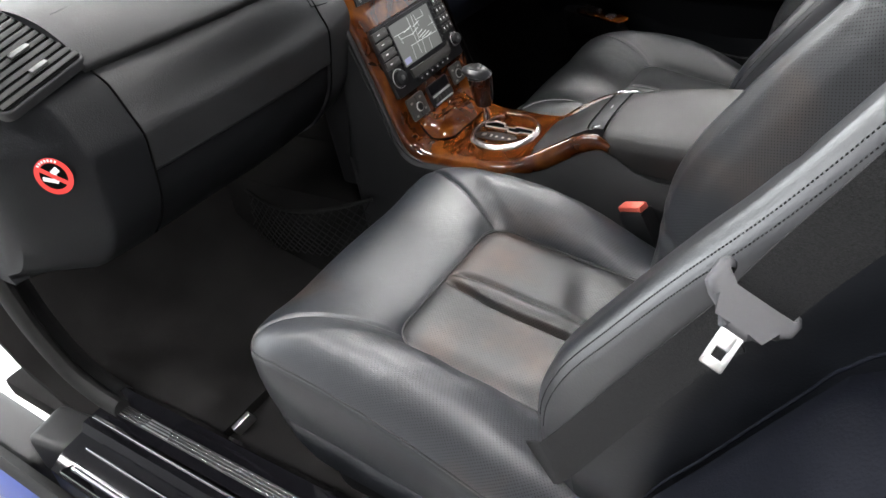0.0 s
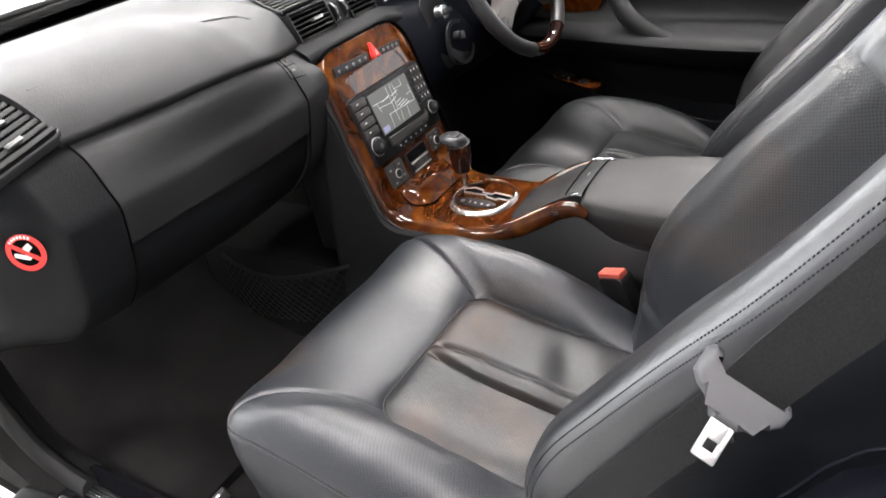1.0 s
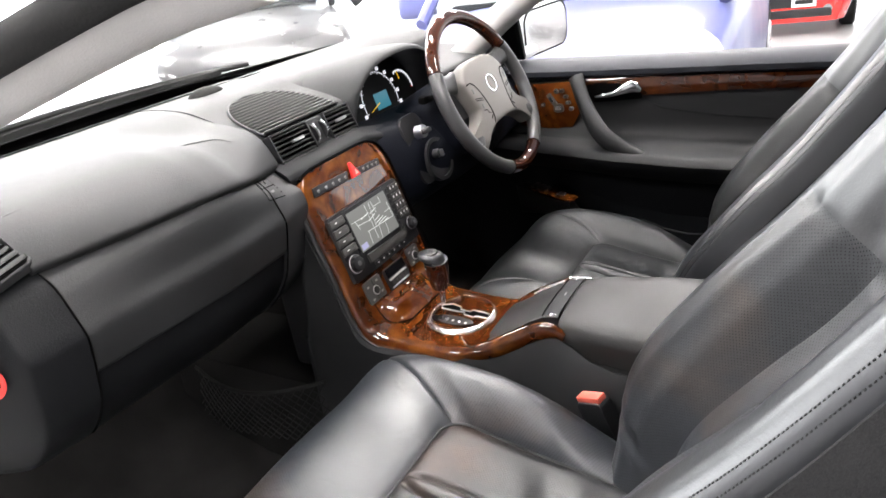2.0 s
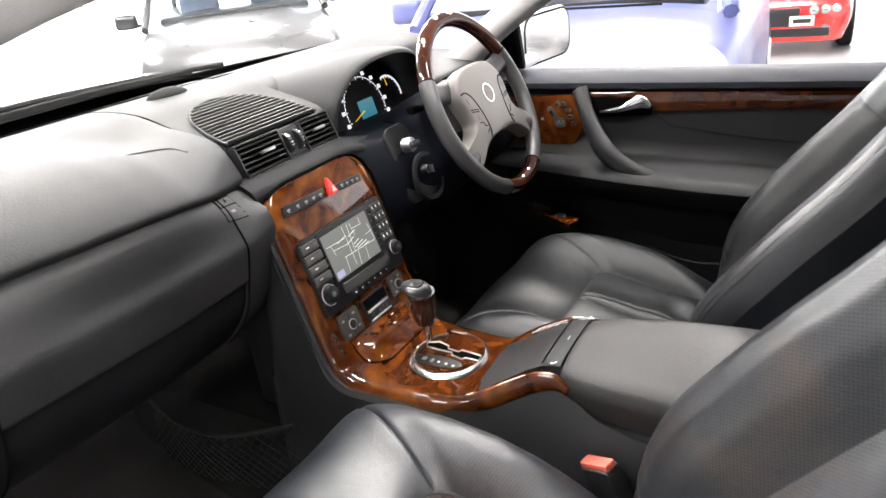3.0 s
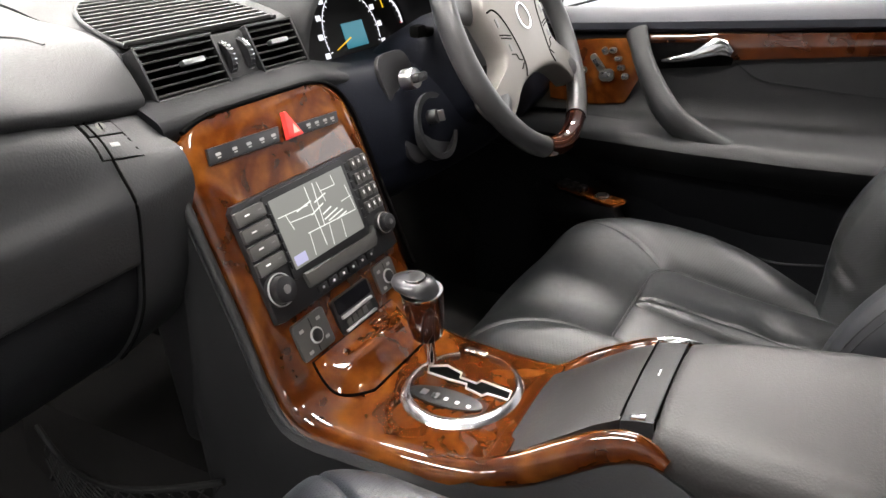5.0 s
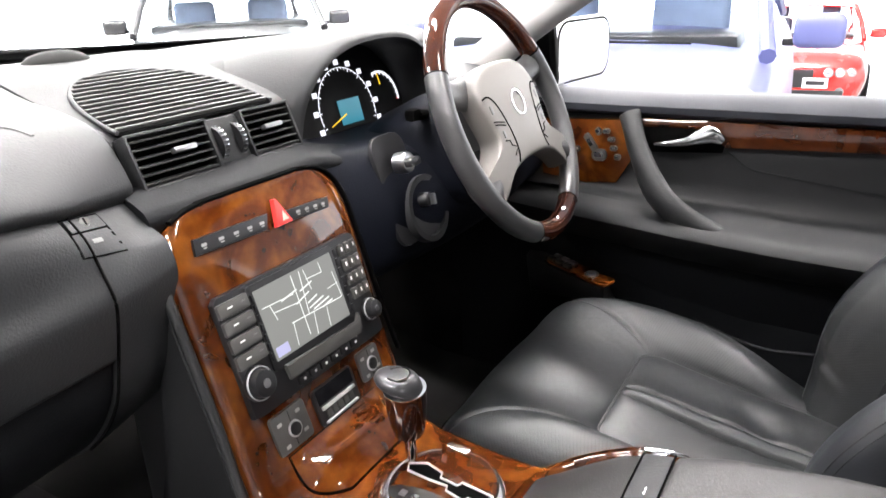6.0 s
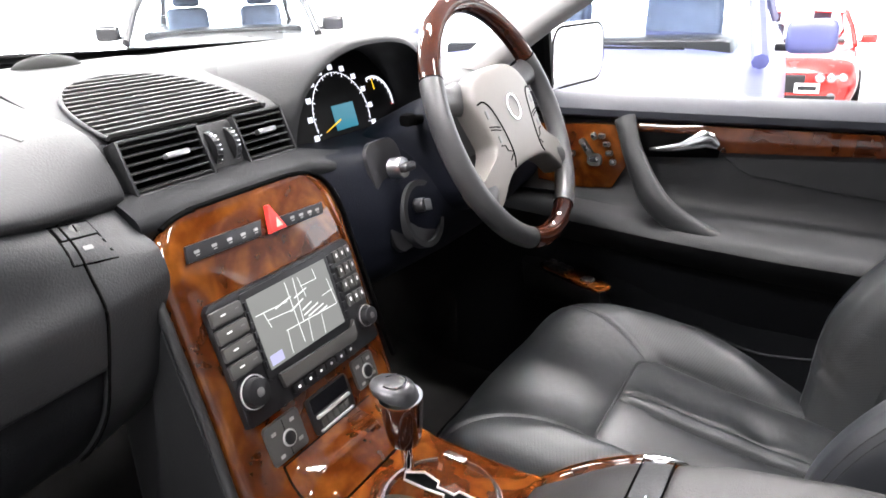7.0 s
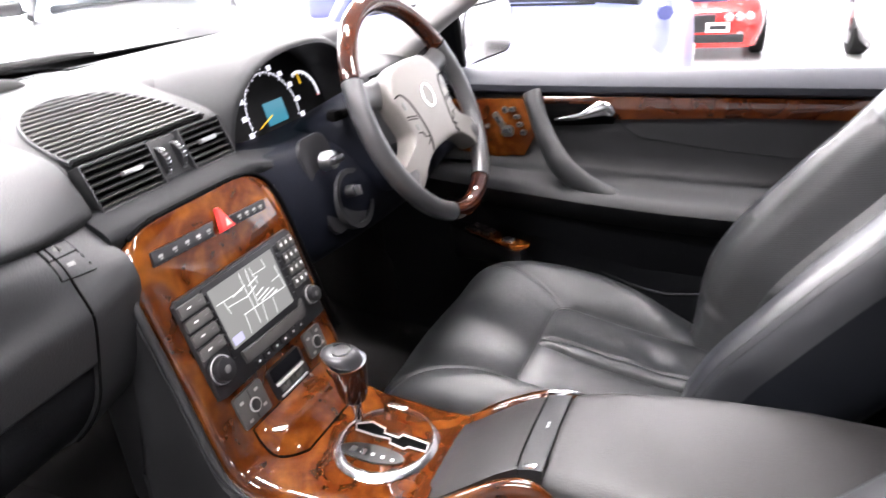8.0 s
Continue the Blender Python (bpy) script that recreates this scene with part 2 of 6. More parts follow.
# ---- shape helpers ----
def empty(name, at, label, category, group="", kind=""):
    ob = new(name)
    ob.empty_display_size = 0.05
    ob.matrix_basis = Matrix.Translation(at)
    return tagged(ob, label, category, group, kind)


def part(name, bm, mat, parent=None, label="", smooth=True, kind=""):
    """One mesh object of its own from a bmesh in world coordinates, under its thing or part."""
    me = bpy.data.meshes.new(name)
    bmesh.ops.recalc_face_normals(bm, faces=bm.faces)
    bm.to_mesh(me)
    bm.free()
    me.materials.append(mat)
    if smooth:
        me.shade_smooth()
        me.set_sharp_from_angle(angle=radians(38))
    ob = new(name, me)
    if parent is not None:
        w = parent.matrix_basis.copy()
        p = parent
        while p.parent is not None:
            w = p.parent.matrix_basis @ p.matrix_parent_inverse @ w
            p = p.parent
        ob.parent = parent
        ob.matrix_parent_inverse = w.inverted()
    return tagged(ob, label, kind=kind)


def structure(name, bm, mat, label, category, smooth=True, kind="structure"):
    ob = part(name, bm, mat, smooth=smooth)
    return tagged(ob, label, category, kind=kind)


def box(c, s, bevel=0.003, turn=None, seg=2, bm=None):
    """A box of size s at c with rounded edges; turn is a 4x4 rotation about its centre."""
    bm = bm or bmesh.new()
    r = bmesh.ops.create_cube(bm, size=1.0)
    m = Matrix.Translation(c) @ (turn or Matrix()) @ Matrix.Diagonal((*s, 1))
    bmesh.ops.transform(bm, matrix=m, verts=r["verts"])
    if bevel > 0:
        es = list({e for v in r["verts"] for e in v.link_edges})
        bmesh.ops.bevel(bm, geom=es, offset=min(bevel, 0.45 * min(s)), segments=seg, profile=0.6, affect="EDGES")
    return bm


def grid(rows, close_rows=False, close_cols=False, bm=None, caps=False):
    """A surface through rows of points; closed round on request, with end caps over closed rings."""
    bm = bm or bmesh.new()
    vs = [[bm.verts.new(p) for p in row] for row in rows]
    n, k = len(vs), len(vs[0])
    for i in range(n if close_rows else n - 1):
        for j in range(k if close_cols else k - 1):
            a, b = vs[i], vs[(i + 1) % n]
            bm.faces.new((a[j], a[(j + 1) % k], b[(j + 1) % k], b[j]))
    if caps:
        bm.faces.new(vs[0])
        bm.faces.new(list(reversed(vs[-1])))
    return bm


def shell(rows, thick, bm=None):
    """An open surface with thickness, grown against its normals."""
    bm = grid(rows, bm=bm)
    bmesh.ops.recalc_face_normals(bm, faces=bm.faces)
    bmesh.ops.solidify(bm, geom=bm.faces[:], thickness=thick)
    return bm


def smooth_path(pts, n):
    """Points along a Catmull-Rom curve through pts."""
    p = [Vector(a) for a in pts]
    p = [2 * p[0] - p[1]] + p + [2 * p[-1] - p[-2]]
    out = []
    seg = len(p) - 3
    for i in range(n):
        t = i / (n - 1) * seg
        k = min(int(t), seg - 1)
        f = t - k
        a, b, c, d = p[k : k + 4]
        out.append(0.5 * (2 * b + (c - a) * f + (2 * a - 5 * b + 4 * c - d) * f * f + (3 * b - a - 3 * c + d) * f**3))
    return out


def tube(path, ra, rb=None, up=(0, 0, 1), k=12, bm=None, close=False, square=1.0):
    """A tube along a path; ra is its half-width (number or list), rb its half-height along up."""
    n = len(path)
    path = [Vector(p) for p in path]
    ra = ra if isinstance(ra, (list, tuple)) else [ra] * n
    rb = ra if rb is None else (rb if isinstance(rb, (list, tuple)) else [rb] * n)
    rows = []
    for i, p in enumerate(path):
        a, b = (path[(i - 1) % n], path[(i + 1) % n]) if close else (path[max(0, i - 1)], path[min(n - 1, i + 1)])
        t = (b - a).normalized()
        s = t.cross(Vector(up)).normalized()
        u = s.cross(t)
        row = []
        for j in range(k):
            c, d = math.cos(2 * math.pi * j / k), math.sin(2 * math.pi * j / k)
            c, d = math.copysign(abs(c) ** square, c), math.copysign(abs(d) ** square, d)
            row.append(p + s * (ra[i] * c) + u * (rb[i] * d))
        rows.append(row)
    return grid(rows, close_rows=close, close_cols=True, bm=bm, caps=not close)


def plate(outline, m, depth, bevel=0.001, bm=None, seg=2):
    """A plate: the outline in the plane of frame m, standing depth proud along its z, with a rounded upper edge."""
    bm = bm or bmesh.new()
    lo = [bm.verts.new(m @ Vector((x, y, 0))) for x, y in outline]
    hi = [bm.verts.new(m @ Vector((x, y, depth))) for x, y in outline]
    n = len(outline)
    top = bm.faces.new(hi)
    bm.faces.new(list(reversed(lo)))
    for i in range(n):
        bm.faces.new((lo[i], lo[(i + 1) % n], hi[(i + 1) % n], hi[i]))
    if bevel > 0:
        bmesh.ops.bevel(bm, geom=list(top.edges), offset=bevel, segments=seg, profile=0.6, affect="EDGES")
    return bm


def rounded(w, h, r, k=4, cx=0.0, cy=0.0):
    """The outline of a rectangle w by h with corner radius r."""
    r = min(r, w / 2 - 1e-4, h / 2 - 1e-4)
    pts = []
    for sx, sy, a0 in ((1, 1, 0), (-1, 1, 90), (-1, -1, 180), (1, -1, 270)):
        for i in range(k + 1):
            a = radians(a0 + 90 * i / k)
            pts.append((cx + sx * (w / 2 - r) + r * math.cos(a), cy + sy * (h / 2 - r) + r * math.sin(a)))
    return pts


def disc(r, k=24, cx=0.0, cy=0.0, sy=1.0):
    return [(cx + r * math.cos(2 * math.pi * i / k), cy + sy * r * math.sin(2 * math.pi * i / k)) for i in range(k)]


def ring(r0, r1, m, depth, k=40, a0=0.0, a1=360.0, bm=None, sy=1.0):
    """A flat ring or arc between two radii, in the plane of frame m."""
    bm = bm or bmesh.new()
    full = abs(a1 - a0) >= 359.9
    rows = []
    for i in range(k if full else k + 1):
        a = radians(a0 + (a1 - a0) * i / k)
        c, s = math.cos(a), math.sin(a) * sy
        rows.append([m @ Vector(p) for p in ((r0 * c, r0 * s, 0), (r1 * c, r1 * s, 0), (r1 * c, r1 * s, depth), (r0 * c, r0 * s, depth))])
    return grid(rows, close_rows=full, close_cols=True, bm=bm, caps=not full)


def frame_of(origin, u, v):
    """A frame with x along u, y along v, z their cross product."""
    u, v = Vector(u).normalized(), Vector(v).normalized()
    n = u.cross(v).normalized()
    v = n.cross(u)
    return Matrix(((u.x, v.x, n.x, origin[0]), (u.y, v.y, n.y, origin[1]), (u.z, v.z, n.z, origin[2]), (0, 0, 0, 1)))


def lerp(table, t):
    """A value from rows (t, value), joined by straight lines."""
    ts, vs = [r[0] for r in table], [r[1] for r in table]
    return float(np.interp(t, ts, vs))


# ---- showroom ----
FLOOR_TILE = material("polished concrete", (0.32, 0.32, 0.32), 0.25, vary=0.06, vary_scale=0.8, bump=0.05, bump_scale=40)
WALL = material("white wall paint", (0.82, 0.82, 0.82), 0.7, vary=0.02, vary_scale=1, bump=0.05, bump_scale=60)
# Unseen near and rear walls, greyed to hold back fill light.
NEAR_WALL = material("dimmed wall paint", (0.28, 0.28, 0.29), 0.7, vary=0.05, vary_scale=1, bump=0.05, bump_scale=60)
# Unseen ceiling, greyed to cut its bounce into the cabin.
CEILING = material("dimmed ceiling panels", (0.35, 0.35, 0.36), 0.8, vary=0.03, vary_scale=1, bump=0.05, bump_scale=60)
TUBE = glow("light diffuser", (1.0, 0.98, 0.96), LAMP)
DAY = glow("bright daylight outside", (0.93, 0.97, 1.0), DAYLIGHT)
# Glows stronger than the far sheet, to put sheen on the seat fronts.
FRONT_DAY = glow("strengthened daylight glow ahead", (0.93, 0.97, 1.0), FRONT_DAYLIGHT)


def showroom():
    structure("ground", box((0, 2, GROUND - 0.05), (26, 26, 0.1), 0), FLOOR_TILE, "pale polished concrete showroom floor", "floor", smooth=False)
    for name, c, s in (
        ("wall_far", (0, 13.1, -0.15), (26.4, 0.2, 0.2)),
        ("wall_far_head", (0, 13.1, 4.45), (26.4, 0.2, 0.5)),
        ("wall_near", (0, -9.1, 2.2), (26.4, 0.2, 5)),
        ("wall_front", (-13.1, 2, -0.15), (0.2, 22, 0.2)),
        ("wall_front_head", (-13.1, 2, 4.45), (0.2, 22, 0.5)),
        ("wall_rear", (13.1, 2, 2.2), (0.2, 22, 5)),
    ):
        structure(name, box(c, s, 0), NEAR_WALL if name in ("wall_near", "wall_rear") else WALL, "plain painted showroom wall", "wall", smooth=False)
    # assumed glazed fronts: slim posts, and glowing sheets behind that light the cabin
    for i in range(11):
        structure("window_post", box((-13 + 2.6 * i, 13.1, 2.075), (0.06, 0.12, 4.25), 0.005), WALL, "white post of the glazed front", "window post")
        structure("window_post", box((-13.1, -9 + 2.2 * i, 2.075), (0.12, 0.06, 4.25), 0.005), WALL, "white post of the glazed front", "window post")
    structure("backdrop_far", box((0, 13.6, 2.2), (27.4, 0.04, 6), 0), DAY, "glowing white sheet added behind the glazed front", "backdrop", smooth=False)
    structure("backdrop_front", box((-13.6, 2, 2.2), (0.04, 23.2, 6), 0), FRONT_DAY, "glowing white sheet added behind the glazed front", "backdrop", smooth=False)
    structure("ceiling", box((0, 2, 4.75), (26.4, 22.4, 0.1), 0), CEILING, "grey showroom ceiling", "ceiling", smooth=False)
    # Lights added out of view, their rows set out to brighten seats and trim.
    first = None
    for x in (-8.8, -4.8, -0.8, 3.4, 7.6):
        for y in ((-2.6, 1.0, 4.6, 8.2) if -6 < x < 0 else (1.0, 4.6, 8.2) if x < 0 else (-2.6, 1.0) if x < 5 else (-6.2, -2.6)):
            if first is None:
                first = empty("ceiling_light", (x, y, 4.70), "long white light fitting added on the unseen ceiling", "light", "ceiling lights")
                part("frame", box((x, y, 4.68), (2.5, 0.5, 0.04), 0.005), GREYPL, first)
                part("diffuser", box((x, y, 4.645), (2.4, 0.42, 0.03), 0.005), TUBE, first, "glowing white diffuser")
            else:
                copy_thing(first, Matrix.Translation((x, y, 4.70)))


showroom()

# ---- car shell ----
structure("car_floor", box((0.40, 0.07, 0.255), (2.0, 1.46, 0.05), 0.01), CARPET, "charcoal carpeted car floor", "floor")
rows = [[(-0.02, y, 0.2815), (-0.16, y, 0.288), (-0.28, y, 0.315), (-0.40, y, 0.38), (-0.50, y, 0.55), (-0.55, y, 0.93)] for y in (-0.66, 0.0, 0.74)]
structure("bulkhead", shell(rows, 0.02), CARPET, "carpeted footwell bulkhead", "floor")
rows = [[(x, -0.15, 0.27), (x, -0.135, 0.40), (x, -0.10, 0.47), (x, 0.10, 0.47), (x, 0.135, 0.40), (x, 0.15, 0.27)] for x in (-0.5, 0.2, 1.3)]
structure("tunnel", shell(rows, 0.01), CARPET, "carpeted transmission tunnel", "floor")
structure("kick_panel", box((-0.33, 0.725, 0.60), (0.46, 0.03, 0.68), 0.01), CARPET, "dark carpeted side of the driver's footwell", "wall")
structure("side_wall", box((1.30, 0.76, 0.58), (0.70, 0.03, 0.62), 0.01), DASH_LOW, "charcoal trim beside the rear seat", "wall")
structure("rear_wall", box((1.66, 0.0, 0.70), (0.03, 1.50, 0.90), 0.01), DASH_LOW, "charcoal rear shelf wall behind the seats", "wall")

# seat rail end
rail = empty("seat_rail", (0.0, -0.53, 0.30), "metal end cap of the seat rail", "seat rail")
part("cap", box((0.0, -0.528, 0.300), (0.012, 0.038, 0.022), 0.003, turn=pose(0, 0, 0, 20, 0, -20)), SATIN, rail)

# door sill with its trim strips
sill = empty("door_sill", (0.45, -0.68, 0.36), "black door sill with polished metal strips", "sill")
rows = []
for x in (-0.155, 0.3, 0.8, 1.35):
    rows.append([(x, y, z) for y, z in ((-0.59, 0.28), (-0.595, 0.385), (-0.61, 0.405), (-0.69, 0.405), (-0.70, 0.392), (-0.735, 0.388), (-0.765, 0.375), (-0.775, 0.28))])
part("body", grid(rows, close_cols=True, caps=True), GLOSS, sill)
for y, z, w, x0 in ((-0.675, 0.4065, 0.007, -0.145), (-0.717, 0.3915, 0.004, -0.115)):
    part("strip", box(((x0 + 1.35) / 2, y, z), (1.35 - x0, w, 0.005), 0.0015), CHROME, sill, "polished metal strip")
ribbed = part("ribbed_strip", box((0.61, -0.6445, 0.4052), (1.48, 0.020, 0.003), 0.001), PLASTIC, sill, "ribbed metal strip")
for i in range(4):
    part("rib", box((0.61, -0.6372 - 0.0048 * i, 0.4070), (1.479, 0.0026, 0.0022), 0.0008), SATIN, ribbed)
step = part("step_plate", box((0.62, -0.752, 0.3835), (1.48, 0.026, 0.006), 0.002, turn=pose(0, 0, 0, -22)), GLOSS, sill, "ribbed metal step plate")
for i in range(4):
    part("rib", box((0.62, -0.7435 - 0.006 * i, 0.3895 - 0.0024 * i), (1.46, 0.0032, 0.003), 0.0008), SATIN, step)
outer = empty("sill_panel", (0.45, -0.80, 0.3), "blue painted lower car body panel", "car body")
rows = [[(x, y, z) for y, z in ((-0.798, 0.350), (-0.806, 0.342), (-0.835, 0.29), (-0.85, 0.15), (-0.80, -0.02), (-0.798, -0.02))] for x in (-0.6, 0.4, 1.5)]
part("panel", grid(rows, close_cols=True, caps=True), BLUE_PAINT, outer)
part("flange", box((0.45, -0.7865, 0.352), (2.1, 0.021, 0.022), 0.005, turn=pose(0, 0, 0, -38)), RUBBER, outer, "dark rubber flange")

# lower front pillar with the opening's seal
pillar = empty("front_pillar", (-0.25, -0.66, 0.4), "dark lined front door pillar with rubber seal", "pillar")
path = smooth_path([(-0.11, -0.645, 0.405), (-0.165, -0.645, 0.415), (-0.215, -0.648, 0.45), (-0.245, -0.65, 0.53), (-0.25, -0.65, 0.62), (-0.23, -0.65, 0.75), (-0.2, -0.65, 0.92)], 28)
part("seal", tube(path, 0.022, 0.014, up=(0, 1, 0), k=12), RUBBER, pillar, "black rubber door seal")
rows = [[p + Vector((-0.008, 0.012, -0.002)), p + Vector((-0.03, 0.03, -0.012)), p + Vector((-0.05, 0.045, -0.03)), p + Vector((-0.10, 0.05, -0.04))] for p in path]
part("lining", shell(rows, 0.006), DASH_LOW, pillar)
part("foot_cover", box((-0.197, -0.707, 0.345), (0.105, 0.075, 0.090), 0.014, turn=pose(0, 0, 0, 0, 10, 12), seg=3), DASH_LOW, pillar, "dark plastic end cover of the sill")
part("hinge_cover", box((-0.42, -0.735, 0.265), (0.30, 0.085, 0.13), 0.02, turn=pose(0, 0, 0, 0, 4, 0), seg=3), DASH_LOW, pillar, "dark cover below the door hinge")

# ---- dashboard ----
dash = empty("dashboard", (-0.1, 0.0, 0.8), "charcoal leather dashboard with glove box and air vents", "dashboard")
XE = [(-0.62, 0.030), (-0.56, 0.042), (-0.48, 0.064), (-0.38, 0.085), (-0.30, 0.097), (-0.25, 0.095), (-0.20, 0.078), (-0.15, 0.054), (-0.106, 0.032)]
ZE = [(-0.62, 0.947), (-0.30, 0.949), (-0.25, 0.945), (-0.20, 0.935), (-0.15, 0.926), (-0.106, 0.919)]


def pad_section(y):
    e = lerp(XE, y)
    lift = 0.006 * max(0, min(1, (-y - 0.108) / 0.5))
    ze = lerp(ZE, y)
    k = max(0.0, min(1.0, (-y - 0.106) / 0.13))
    k = k * k * (3 - 2 * k)
    roll = [(x0 + (x1 - x0) * k, z0 + (z1 - z0) * k) for (x0, z0), (x1, z1) in (((-0.130, 0.071), (-0.175, 0.057)), ((-0.080, 0.063), (-0.105, 0.051)), ((-0.045, 0.054), (-0.062, 0.041)), ((-0.026, 0.043), (-0.034, 0.028)), ((-0.013, 0.028), (-0.014, 0.014)), ((-0.003, 0.010), (-0.003, 0.004)), ((0.0, 0.0), (0.0, -0.003)))]
    return [(-0.42, y, 0.955), (-0.34, y, 0.998), (-0.25, y, 1.010), (-0.165, y, 1.007 + lift)] + [(e + x, y, ze + z + lift * min(1, z / 0.05)) for x, z in roll] + [(e - 0.006, y, ze - 0.010), (e - 0.016, y, ze - 0.014), (-0.40, y, 0.93 if y < -0.2 else 0.90)]


def rounded_rows(section, ys):
    """Sections along the dashboard, each sampled smoothly."""
    return [smooth_path(section(y)[:-1], 36) + [Vector(section(y)[-1])] for y in ys]


ys = [-0.527 + 0.419 * i / 30 for i in range(31)]
first = pad_section(ys[-1])
ends = [[Vector((-0.12 + (v.x + 0.12) * k, v.y + d, 0.945 + (v.z - 0.945) * k)) for v in smooth_path(first[:-1], 36) + [Vector(first[-1])]] for d, k in ((0.002, 0.99), (0.0035, 0.96), (0.004, 0.90))]
part("pad", grid(rounded_rows(pad_section, ys) + ends, close_cols=True, caps=True), DASH, dash)
# airbag crease across the pad
crease = smooth_path([(-0.014, -0.505, 0.9952), (-0.008, -0.40, 0.9982), (-0.004, -0.31, 0.9980), (-0.008, -0.25, 0.9955), (-0.013, -0.205, 0.9890), (-0.006, -0.178, 0.9840), (0.012, -0.169, 0.9770)], 34)
part("crease", tube(crease, 0.0022, 0.0010, k=8), DASH, dash)


def center_section(y):
    return [(-0.42, y, 0.955), (-0.34, y, 0.998), (-0.25, y, 1.010), (-0.16, y, 1.006), (-0.10, y, 0.990), (-0.004, y, 0.958), (-0.014, y, 0.915), (-0.05, y, 0.90), (-0.40, y, 0.90)]


part("upper_pad", grid([smooth_path([(-0.42, y, 0.953), (-0.34, y, 0.996), (-0.25, y, 1.0075), (-0.16, y, 1.003), (-0.115, y, 0.99), (-0.10, y, 0.96)], 24) + [Vector((-0.40, y, 0.92))] for y in (0.1085, 0.2, 0.3, 0.45, 0.66)], close_cols=True, caps=True), DASH, dash)
part("center_pad", grid([smooth_path(center_section(y)[:-1], 40) + [Vector(center_section(y)[-1])] for y in (-0.103, 0.0, 0.108, 0.131)], close_cols=True, caps=True), DASH, dash)
# line where the top pad meets the windscreen lining
line = smooth_path([(-0.27, -0.52, 1.0105), (-0.27, -0.3, 1.0105), (-0.268, 0.0, 1.0105), (-0.265, 0.2, 1.007)], 24)
part("seam", tube(line, 0.003, 0.0012, k=6), SEAM, dash)
rows = []
for i in range(9):
    a = math.pi * i / 8
    rows.append([(-0.222 + 0.02 * math.cos(b) * math.sin(a), 0.008 - 0.042 * math.cos(a), 1.006 + 0.017 * math.sin(a) * max(0, math.sin(b))) for b in [math.pi * j / 8 for j in range(9)]])
part("sensor_dome", grid(rows), RUBBER, dash, "small dark sensor dome")


def driver_section(y):
    return [(-0.42, y, 0.950), (-0.34, y, 0.992), (-0.25, y, 0.990), (-0.20, y, 0.94), (-0.15, y, 0.885), (-0.05, y, 0.876), (0.0, y, 0.876), (0.020, y, 0.873), (0.012, y, 0.868), (-0.40, y, 0.86)]


part("driver_pad", grid(rounded_rows(driver_section, (0.16, 0.3, 0.5, 0.66, 0.74)), close_cols=True, caps=True), DASH, dash)


def lower_section(y, end=0.0):
    e = lerp(XE, y)
    n = lerp([(-0.62, 0.080), (-0.5, 0.098), (-0.3, 0.11), (-0.18, 0.102), (-0.116, 0.083)], y) - end
    ze = lerp(ZE, y)
    return [(e - 0.022 - end, y, ze - 0.005), (e - 0.008 - end, y, ze - 0.0095), (e + 0.42 * (n - e) - 0.001 - end, y, ze - 0.026), (n - 0.007, y, 0.884), (n, y, 0.868), (n + 0.001, y, 0.856), (n - 0.005, y, 0.832), (n - 0.014, y, 0.803), (n - 0.028, y, 0.765), (n - 0.058, y, 0.725), (n - 0.10, y, 0.69), (n - 0.16, y, 0.665), (-0.18, y, 0.65), (-0.26, y, 0.65), (-0.26, y, 0.93)]


def rounded_lower(y, end=0.0):
    pts = lower_section(y, end)
    return smooth_path(pts[:-1], 40) + [Vector(pts[-1])]


ends = [(-0.652, 0.108), (-0.634, 0.078), (-0.618, 0.050), (-0.604, 0.026), (-0.597, 0.014), (-0.593, 0.0075), (-0.590, 0.0035), (-0.587, 0.001), (-0.583, 0.0), (-0.56, 0.0), (-0.5225, 0.0)]
# Dark colour stands in for the little light on the dashboard's end.
part("end_panel", grid([rounded_lower(y, d) for y, d in ends], close_cols=True, caps=True), DASH_DARK, dash)


def door_section(y):
    """The glove box door: down to its lower edge, then back under itself."""
    pts = [p for p in rounded_lower(y)[:-1] if p.z > 0.806]
    e = pts[-1]
    return pts + [e + Vector((-0.002, 0, -0.004)), e + Vector((-0.006, 0, -0.006)), e + Vector((-0.04, 0, -0.006)), Vector((-0.24, y, 0.93))]


door_rows = [door_section(-0.5195 + 0.3285 * i / 14) for i in range(15)]
least = min(len(r) for r in door_rows)
door_rows = [r[:least - 4] + r[-4:] for r in door_rows]
glove = part("glove_box_door", grid(door_rows, close_cols=True, caps=True), DASH, dash, "glove box door in charcoal leather")
# Darkened: the shade under the glove box is in its colour.
part("lower_panel", grid([rounded_lower(-0.5195 + 0.3285 * i / 14, 0.006) for i in range(15)], close_cols=True, caps=True), DASH_DARK, dash, "panel under the glove box")
part("inner_panel", grid([rounded_lower(y) for y in (-0.1885, -0.17, -0.15, -0.135, -0.124, -0.116)], close_cols=True, caps=True), DASH, dash)
for y in (-0.521, -0.1898):
    part("gap", tube([p + Vector((0.0005, 0, 0)) for p in rounded_lower(y)[2:30]], 0.0011, 0.0016, k=6), SEAM, dash)
# glove box latch with its lock
def lower_patch(y0, y1, z0, z1, off, n=8):
    """A patch lying off metres proud of the lower dashboard, between two heights."""
    rows = []
    for i in range(n + 1):
        y = y0 + (y1 - y0) * i / n
        sec = sorted([(p.z, p.x) for p in rounded_lower(y)[1:24]])
        zs = [z0 + (z1 - z0) * j / n - 0.20 * (y + 0.178) for j in range(n + 1)]
        rows.append([(lerp(sec, z) + off, y, z) for z in zs])
    return rows


